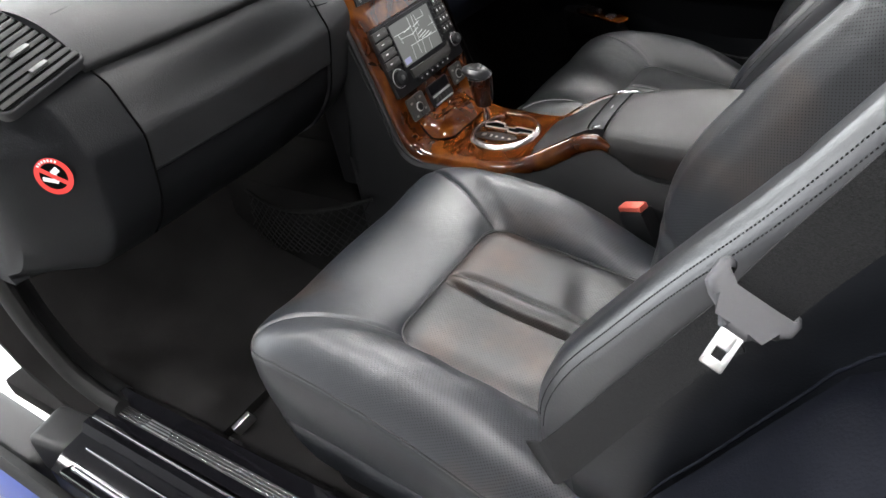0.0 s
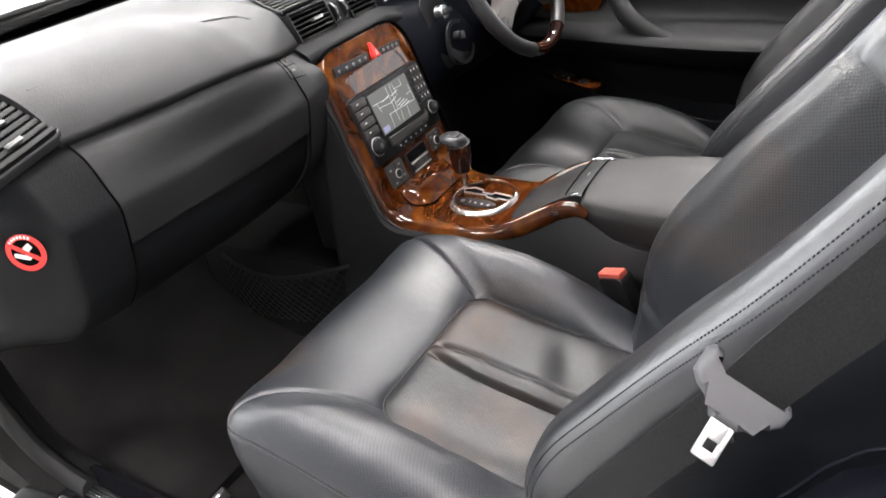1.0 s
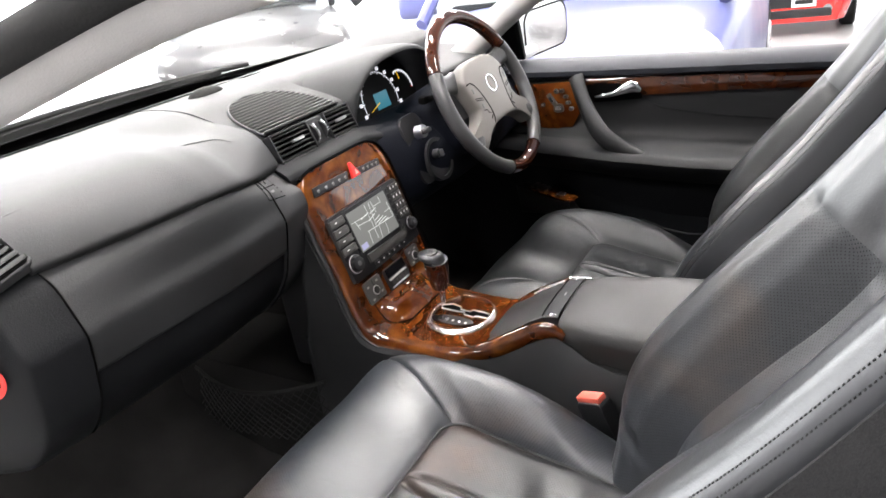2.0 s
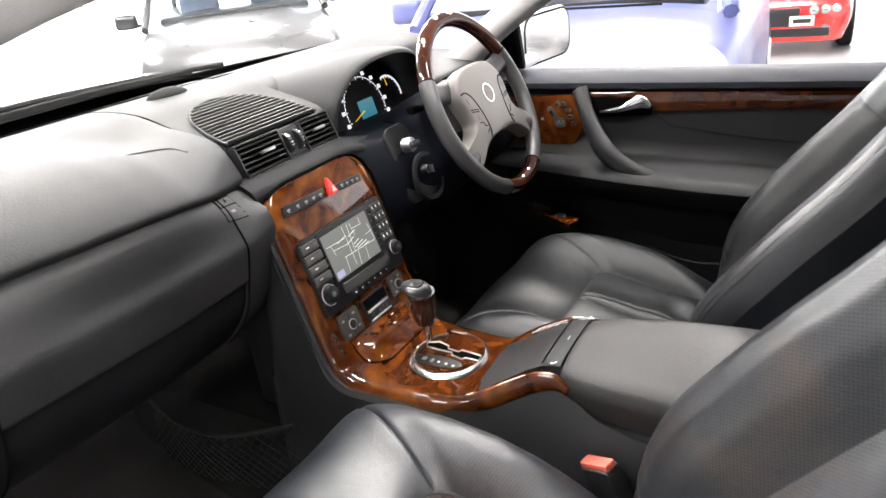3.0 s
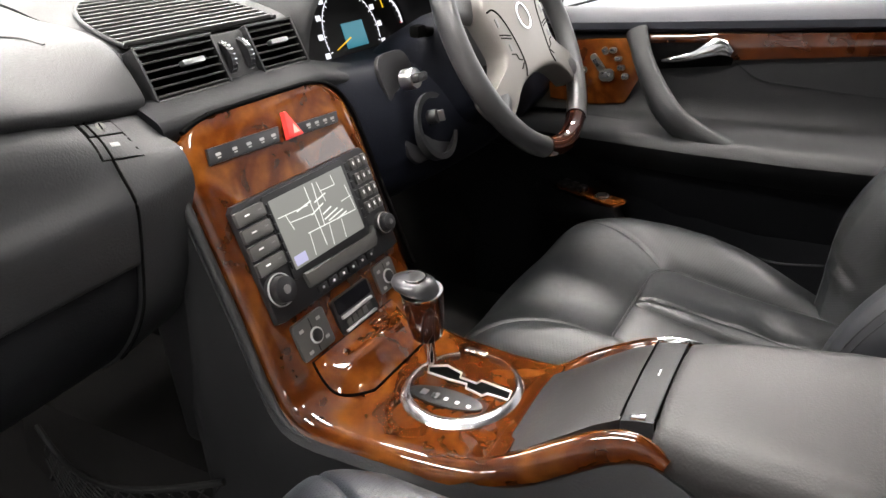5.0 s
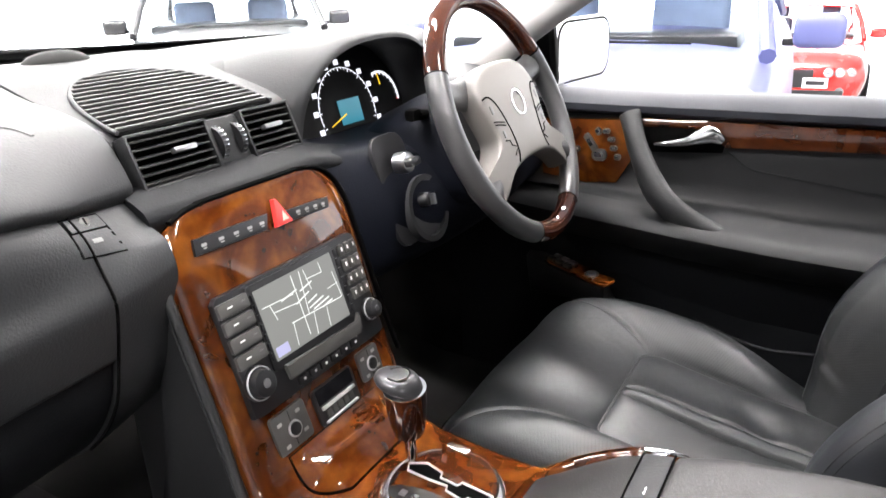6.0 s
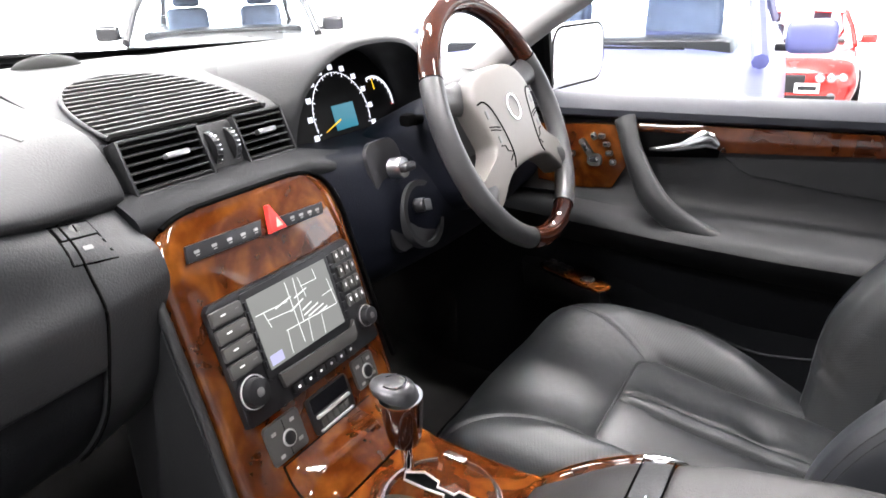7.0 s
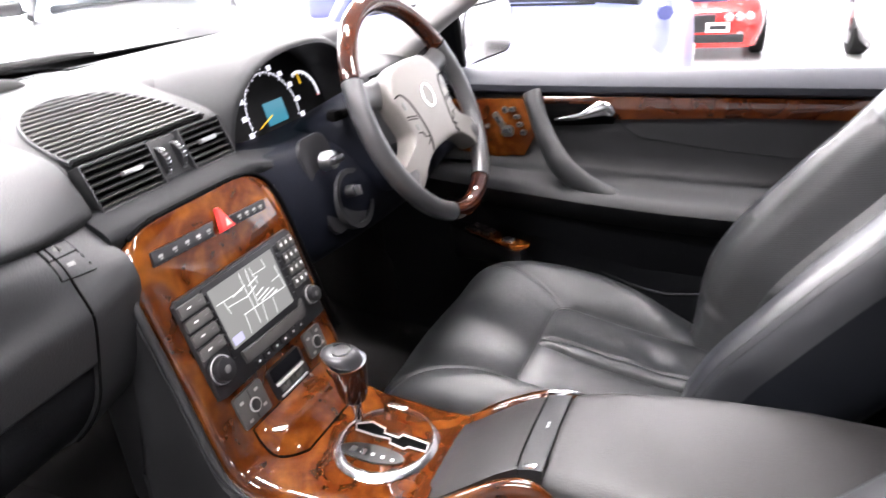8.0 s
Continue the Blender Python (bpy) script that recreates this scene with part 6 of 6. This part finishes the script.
for x in (0.235, 0.262, 0.30, 0.36, 0.395, 0.42, 0.5, 0.6, 0.8, 1.0, 1.25):
    h = lerp([(0.235, 0.012), (0.262, 0.012), (0.30, 0.010), (0.36, 0.012), (0.395, 0.038), (0.42, 0.037), (0.6, 0.030), (1.25, 0.028)], x)
    rows.append([(x, y, z) for y, z in ((0.706, 0.8545), (0.697, 0.8540), (0.693, 0.852 - h * 0.3), (0.6925, 0.852 - h * 0.6), (0.696, 0.852 - h), (0.706, 0.851 - h))])
part("wood_trim", grid(rows, close_cols=True, caps=True), WOOD_TRIM, ddoor, "dark walnut trim strip")
DF = frame_of((0.0, 0.7005, 0.0), (1, 0, 0), (0, 0, 1))
# Flat near-black plate paints the shade of the hollow behind the handle.
cup = part("handle_cup", plate([(0.262, 0.841), (0.36, 0.842), (0.378, 0.836), (0.392, 0.815), (0.390, 0.805), (0.28, 0.798), (0.268, 0.81)], DF, 0.003, 0.001), SEAM, ddoor)
hp_ = smooth_path([(0.286, 0.690, 0.814), (0.31, 0.682, 0.818), (0.335, 0.680, 0.823), (0.355, 0.681, 0.831), (0.372, 0.684, 0.836), (0.390, 0.690, 0.826)], 16)
part("door_handle", tube(hp_, [0.0035, 0.0045, 0.005, 0.0055, 0.006, 0.0065, 0.007, 0.008, 0.0095, 0.011, 0.0125, 0.0135, 0.0135, 0.0125, 0.010, 0.006], 0.006, up=(0, 1, 0), k=14), CHROME, ddoor, "chrome inner door handle")
panel = part("switch_plate", plate([(0.075, 0.845), (0.225, 0.849), (0.253, 0.795), (0.222, 0.739), (0.165, 0.735), (0.085, 0.742)], DF, 0.006, 0.002), WOOD, ddoor, "walnut plate with seat switches")
for x, z, w, h, a in ((0.190, 0.787, 0.026, 0.021, 0), (0.174, 0.808, 0.012, 0.034, -35), (0.201, 0.829, 0.013, 0.009, 0), (0.210, 0.815, 0.013, 0.008, 0), (0.215, 0.800, 0.013, 0.009, 0), (0.222, 0.785, 0.012, 0.010, 0), (0.187, 0.828, 0.010, 0.013, -30), (0.110, 0.805, 0.030, 0.026, 0), (0.118, 0.835, 0.012, 0.008, 0), (0.150, 0.795, 0.010, 0.010, 0)):
    b = part("switch", plate(rounded(w, h, min(w, h) * 0.4, cx=0, cy=0), frame_of((x, 0.6942, z), (math.cos(radians(a)), 0, -math.sin(radians(a))), (math.sin(radians(a)), 0, math.cos(radians(a)))), 0.006, 0.002), GREYDK, panel, "small seat switch")
    part("cap", plate(rounded(w * 0.6, h * 0.4, 0.001, cx=0, cy=0.001), frame_of((x, 0.6880, z), (math.cos(radians(a)), 0, -math.sin(radians(a))), (math.sin(radians(a)), 0, math.cos(radians(a)))), 0.0008, 0.0003), SATIN, b)
path = smooth_path([(0.240, 0.690, 0.862), (0.246, 0.683, 0.848), (0.260, 0.670, 0.815), (0.283, 0.655, 0.775), (0.312, 0.640, 0.737), (0.350, 0.638, 0.710), (0.395, 0.636, 0.693), (0.432, 0.637, 0.686)], 30)
part("pull_handle", tube(path, [0.018, 0.019, 0.0185, 0.018, 0.0175, 0.0172, 0.017, 0.017, 0.0172, 0.0175, 0.018, 0.0188, 0.0195, 0.020, 0.021, 0.022, 0.022, 0.0222, 0.022, 0.0215, 0.021, 0.020, 0.019, 0.018, 0.0165, 0.015, 0.013, 0.011, 0.009, 0.005], 0.012, up=(0, 1, 0), k=16), DASH_LOW, ddoor, "curved leather pull handle")
# window switch ledge low on the door
rows = []
for x, w in ((0.06, 0.012), (0.08, 0.020), (0.16, 0.024), (0.22, 0.022), (0.24, 0.010)):
    yc = 0.660 - 0.50 * (x - 0.12)
    rows.append([(x, yc - w, 0.575), (x, yc - w * 0.9, 0.585), (x, yc + w, 0.588), (x, yc + w + 0.01, 0.575), (x, 0.70, 0.50), (x, yc, 0.53)])
part("switch_ledge", grid(rows, close_cols=True, caps=True), DASH_LOW, ddoor)
WL = frame_of((0.180, 0.630, 0.5900), (1, -0.55, 0), (0.55, 1, 0.05))
wl = part("window_switch_plate", plate(rounded(0.160, 0.036, 0.010), WL, 0.004, 0.0015), WOOD, ddoor, "small walnut plate with window switches")
for i in range(3):
    part("window_switch", plate(rounded(0.016, 0.010, 0.002, cx=-0.062 + 0.021 * i, cy=0.007), WL @ Matrix.Translation((0, 0, 0.004)), 0.005, 0.002), GREYDK, wl)
    part("window_switch", plate(rounded(0.016, 0.010, 0.002, cx=-0.062 + 0.021 * i, cy=-0.007), WL @ Matrix.Translation((0, 0, 0.004)), 0.005, 0.002), PLASTIC, wl)
part("mirror_switch_ring", ring(0.010, 0.0125, WL @ Matrix.Translation((0.035, 0, 0.004)), 0.002, 24), SATIN, wl)
part("mirror_switch", plate(disc(0.010, 20, cx=0.035), WL @ Matrix.Translation((0, 0, 0.004)), 0.005, 0.002), PLASTIC, wl)

# outside mirror and its black triangle
dm = empty("door_mirror", (0.06, 0.86, 0.93), "pale silver door mirror with square glass", "mirror")
MR = Matrix.Translation((0.062, 0.945, 0.940)) @ pose(0, 0, 0, 0, 0, -8)
rows = []
for d, k in ((-0.070, 0.55), (-0.055, 0.80), (-0.03, 0.95), (0.0, 1.0), (0.008, 0.96)):
    rows.append([MR @ Vector((d, k * u, k * v)) for u, v in rounded(0.236, 0.128, 0.042, 6)])
part("housing", grid(rows, close_cols=True, caps=True), SILVER, dm)
part("bezel", plate(rounded(0.227, 0.120, 0.039, 6), MR @ frame_of((0.0075, 0, 0), (0, 1, 0), (0, 0, 1)), 0.001, 0), RUBBER, dm)
part("glass", plate(rounded(0.215, 0.110, 0.035, 6), MR @ frame_of((0.0085, 0, 0), (0, 1, 0), (0, 0, 1)), 0.001, 0), CHROME, dm, "mirror glass")
part("foot", box((0.04, 0.80, 0.900), (0.07, 0.14, 0.028), 0.012), SILVER, dm)
tri = empty("mirror_triangle", (0.0, 0.73, 0.93), "black plastic triangle at the window's front corner", "trim")
bm = plate([(-0.075, -0.012), (0.094, -0.012), (0.094, 0.112), (0.084, 0.116), (-0.075, 0.010)], frame_of((0, 0.738, 0.912), (1, 0, 0), (0, -0.22, 1)), 0.008, 0.002)
part("plate", bm, DASH_DARK, tri)
part("post", box((0.090, 0.722, 0.965), (0.012, 0.014, 0.125), 0.003, turn=pose(0, 0, 0, 12)), RUBBER, tri, "black window channel")
for i in range(3):
    part("slat", box((0.078, 0.6935, 0.866 + 0.007 * i), (0.040, 0.008, 0.0022), 0.0006), SEAM, ddoor)

# ---- roof, pillars and glass ----
roof = empty("car_roof", (0.6, 0, 1.3), "charcoal lined car roof with pale grey pillars", "car roof")
rows = []
for x, z, w in ((0.52, 1.275, 0.50), (0.58, 1.295, 0.53), (0.8, 1.31, 0.54), (1.2, 1.30, 0.53), (1.6, 1.20, 0.50)):
    rows.append([(x, w * f, z - 0.07 * abs(f) ** 4) for f in (-1, -0.95, -0.8, -0.4, 0, 0.4, 0.8, 0.95, 1)])
part("lining", shell(rows, 0.03), HEADLINER, roof)
for s in (-1, 1):
    near = [(-0.40, -0.68, 0.93), (-0.15, -0.655, 1.02), (0.1, -0.61, 1.12), (0.36, -0.54, 1.20), (0.5, -0.53, 1.225)]
    far = [(-0.28, 0.71, 0.79), (-0.045, 0.665, 0.925), (0.091, 0.645, 1.02), (0.25, 0.60, 1.11), (0.40, 0.55, 1.18), (0.5, 0.53, 1.215)]
    path = smooth_path(near if s < 0 else far, 20)
    part("pillar", tube(path, 0.030, 0.032, k=16), PILLAR, roof, "pale grey windscreen pillar")
    seal = [p + Vector((0.012, s * 0.034, 0.010)) for p in path]
    part("seal", tube(seal, 0.012, 0.016, k=10), RUBBER, roof, "black rubber seal")
screen = empty("windscreen", (-0.1, 0, 1.1), "clear windscreen with wipers at its base", "windscreen")
rows = []
for i in range(9):
    t = i / 8
    x, z, w = -0.44 + 0.80 * t, 0.955 + 0.285 * t + 0.03 * math.sin(math.pi * t), 0.66 - 0.15 * t
    rows.append([(x - 0.06 * (1 - (j / 6 - 1) ** 2) * (1 - t), w * (j / 6 - 1), z) for j in range(13)])
pane = part("pane", grid(rows), WINDSCREEN, screen)
pane.visible_shadow = False
band_rows = []
for i in range(4):
    t = 0.05 + 0.12 * i / 3
    x, z, w = -0.435 + 0.80 * t, 0.954 + 0.285 * t + 0.03 * math.sin(math.pi * t), 0.65 - 0.15 * t
    band_rows.append([(x - 0.06 * (1 - (j / 12 - 1) ** 2) * (1 - t), w * (j / 12 - 1), z - 0.018 * max(0.0, j / 12 - 1)) for j in range(25)])
part("lower_band", shell(band_rows, 0.002), FRIT, screen, "black printed band at the foot of the glass")
part("edge_band", tube([Vector(r[0]) for r in rows], 0.008, 0.003, k=8), RUBBER, screen, "black edge of the glass")
part("header_band", tube([Vector(p) for p in rows[-1]], 0.012, 0.003, k=8), RUBBER, screen)
cowl = empty("wiper_cowl", (-0.5, 0, 0.97), "black wiper cowl under the windscreen", "cowl")
rows = []
for y in [-0.66 + 1.32 * i / 16 for i in range(17)]:
    d = -0.055 * (1 - (y / 0.66) ** 2)
    rows.append([(-0.44 + d, y, 0.950), (-0.50 + d, y, 0.974), (-0.56 + d, y, 0.980), (-0.66 + d, y, 0.960), (-0.66 + d, y, 0.93), (-0.44 + d, y, 0.92)])
part("panel", grid(rows, close_cols=True, caps=True), DASH_LOW, cowl)
wp = empty("wiper", (-0.5, 0.1, 0.99), "black windscreen wiper resting on the glass", "wiper")
part("arm", tube(smooth_path([(-0.53, 0.42, 0.985), (-0.515, 0.2, 1.00), (-0.50, -0.05, 1.012), (-0.475, -0.3, 1.015)], 16), 0.008, 0.006, k=8), RUBBER, wp)
part("blade", tube(smooth_path([(-0.50, 0.30, 0.990), (-0.49, 0.0, 1.000), (-0.47, -0.32, 1.000)], 14), 0.006, 0.010, k=8), RUBBER, wp)


# ---- cars standing round about ----
def parked_car(name, label, paint, m, plate_x=0.0, big_lamps=False):
    """A parked saloon: lofted body, glasshouse, lamps, grille, plate, wheels. Its front looks along -y, before m places it."""
    car = empty(name, (0, 0, 0), label, "car", "parked cars")
    # half-section points by station along the length: (y, half-width, bonnet or deck height)
    rows = []
    for y, w, h in ((-2.15, 0.55, 0.56), (-2.12, 0.72, 0.66), (-2.0, 0.82, 0.74), (-1.7, 0.86, 0.82), (-1.2, 0.88, 0.90), (-0.85, 0.89, 0.94), (0.0, 0.90, 0.95), (1.0, 0.90, 0.96), (1.6, 0.88, 0.98), (2.0, 0.82, 0.96), (2.12, 0.72, 0.85), (2.16, 0.60, 0.62)):
        rows.append(smooth_path([(-w * 0.92, y, 0.20), (-w, y, 0.42), (-w * 0.99, y, h * 0.78), (-w * 0.90, y, h * 0.95), (-w * 0.55, y, h * 1.005), (0, y, h * 1.02), (w * 0.55, y, h * 1.005), (w * 0.90, y, h * 0.95), (w * 0.99, y, h * 0.78), (w, y, 0.42), (w * 0.92, y, 0.20)], 41))
    part("body", grid(rows, close_cols=True, caps=True), paint, car)
    glass_rows = []
    for y, w, h in ((-0.95, 0.74, 0.92), (-0.60, 0.71, 1.14), (-0.25, 0.66, 1.34), (0.2, 0.62, 1.41), (0.7, 0.62, 1.41), (1.2, 0.64, 1.30), (1.6, 0.70, 1.12), (1.85, 0.72, 0.97)):
        glass_rows.append([(-w - 0.10, y, 0.90), (-w, y, h - 0.02), (-w * 0.6, y, h), (0, y, h + 0.012), (w * 0.6, y, h), (w, y, h - 0.02), (w + 0.10, y, 0.90)])
    part("glasshouse", grid(glass_rows, close_cols=True, caps=True), CAR_GLASS, car, "dark tinted windows")
    rf = [[(-w, y, h - 0.012), (-w * 0.6, y, h + 0.012), (0, y, h + 0.026), (w * 0.6, y, h + 0.012), (w, y, h - 0.012)] for y, w, h in ((-0.28, 0.65, 1.335), (0.2, 0.63, 1.412), (0.7, 0.63, 1.412), (1.15, 0.65, 1.315))]
    part("roof", shell(rf, 0.02), paint, car)
    for s in (-1, 1):
        part("pillar", tube([(s * 0.80, -0.98, 0.91), (s * 0.75, -0.62, 1.13), (s * 0.66, -0.26, 1.335)], 0.035, k=8), paint, car)
        part("pillar", tube([(s * 0.65, 1.13, 1.315), (s * 0.72, 1.6, 1.11), (s * 0.76, 1.9, 0.96)], 0.05, k=8), paint, car)
        mir = part("mirror", box((s * 0.98, -0.62, 0.98), (0.20, 0.12, 0.13), 0.045, seg=4), paint, car)
        part("mirror_arm", box((s * 0.89, -0.62, 0.94), (0.10, 0.05, 0.03), 0.01), PLASTIC, mir)
        # Lamp sits where it fits the camera's view of the wing.
        if big_lamps:
            rows = []
            for a in [math.pi * i / 8 for i in range(9)]:
                rows.append([(s * 0.70 + 0.15 * math.sin(a) * math.cos(b), -1.60 - 0.14 * math.cos(a), 0.74 + 0.13 * math.sin(a) * math.sin(b)) for b in [2 * math.pi * j / 20 for j in range(20)]])
            part("headlight", grid(rows, close_cols=True), LENS, car, "large round headlight, its glare put into white")
        for k in range(0 if big_lamps else 3):
            lamp = part("headlight", tube([(s * (0.40 + 0.13 * k), -2.02 + 0.035 * k, 0.60), (s * (0.40 + 0.13 * k), -2.19 + 0.035 * k, 0.60)], [0.062, 0.060], k=20, up=(0, 0, 1)), GREYPL, car, "round headlight")
            part("lens", tube([(s * (0.40 + 0.13 * k), -2.19 + 0.035 * k, 0.60), (s * (0.40 + 0.13 * k), -2.205 + 0.035 * k, 0.60)], [0.05, 0.03], k=18, up=(0, 0, 1)), CHROME, lamp)
        part("fog_lamp", tube([(s * 0.55, -2.05, 0.36), (s * 0.55, -2.155, 0.36)], [0.06, 0.055], k=16, up=(0, 0, 1)), CHROME, car)
        for y in (-1.35, 1.35):
            tyre = part("tyre", tube([(s * 0.70, y, 0.32), (s * 0.74, y, 0.32), (s * 0.88, y, 0.32), (s * 0.90, y, 0.32)], [0.28, 0.32, 0.32, 0.29], k=30, up=(0, 0, 1)), RUBBER, car)
            part("rim", tube([(s * 0.895, y, 0.32), (s * 0.912, y, 0.32)], [0.22, 0.19], k=24, up=(0, 0, 1)), SATIN, tyre)
    part("grille", box((0, -2.13, 0.52), (0.46, 0.06, 0.24), 0.02), PLASTIC, car)
    part("lower_grille", box((0, -2.12, 0.32), (1.2, 0.08, 0.12), 0.02), PLASTIC, car)
    pl = part("number_plate", box((plate_x, -2.165, 0.47), (0.30, 0.012, 0.13), 0.006), WHITE_MARK, car)
    part("bar", box((plate_x, -2.173, 0.47), (0.22, 0.004, 0.055), 0.001), PLASTIC, pl)
    part("wiper", tube([(0.5, -0.95, 0.955), (0.1, -0.93, 0.960), (-0.35, -0.91, 0.965)], 0.006, k=6), RUBBER, car)
    for s in (-1, 1):
        chair = part("seat", box((s * 0.36, 0.30, 0.98), (0.40, 0.16, 0.34), 0.07, turn=pose(0, 0, 0, -14), seg=4), SEAT_BLUE, car, "dark blue front seat behind the glass")
        part("headrest", box((s * 0.36, 0.36, 1.24), (0.26, 0.10, 0.16), 0.05, turn=pose(0, 0, 0, -14), seg=4), SEAT_BLUE, chair)
    part("dashboard", box((0, -0.58, 0.93), (1.36, 0.44, 0.10), 0.04), PLASTIC, car)
    part("cabin_floor", box((0, 0.35, 0.90), (1.50, 2.2, 0.04), 0.01), PLASTIC, car)
    car.matrix_basis = m
    return car



# Sizes and spots of these cars are fitted to the camera's view.
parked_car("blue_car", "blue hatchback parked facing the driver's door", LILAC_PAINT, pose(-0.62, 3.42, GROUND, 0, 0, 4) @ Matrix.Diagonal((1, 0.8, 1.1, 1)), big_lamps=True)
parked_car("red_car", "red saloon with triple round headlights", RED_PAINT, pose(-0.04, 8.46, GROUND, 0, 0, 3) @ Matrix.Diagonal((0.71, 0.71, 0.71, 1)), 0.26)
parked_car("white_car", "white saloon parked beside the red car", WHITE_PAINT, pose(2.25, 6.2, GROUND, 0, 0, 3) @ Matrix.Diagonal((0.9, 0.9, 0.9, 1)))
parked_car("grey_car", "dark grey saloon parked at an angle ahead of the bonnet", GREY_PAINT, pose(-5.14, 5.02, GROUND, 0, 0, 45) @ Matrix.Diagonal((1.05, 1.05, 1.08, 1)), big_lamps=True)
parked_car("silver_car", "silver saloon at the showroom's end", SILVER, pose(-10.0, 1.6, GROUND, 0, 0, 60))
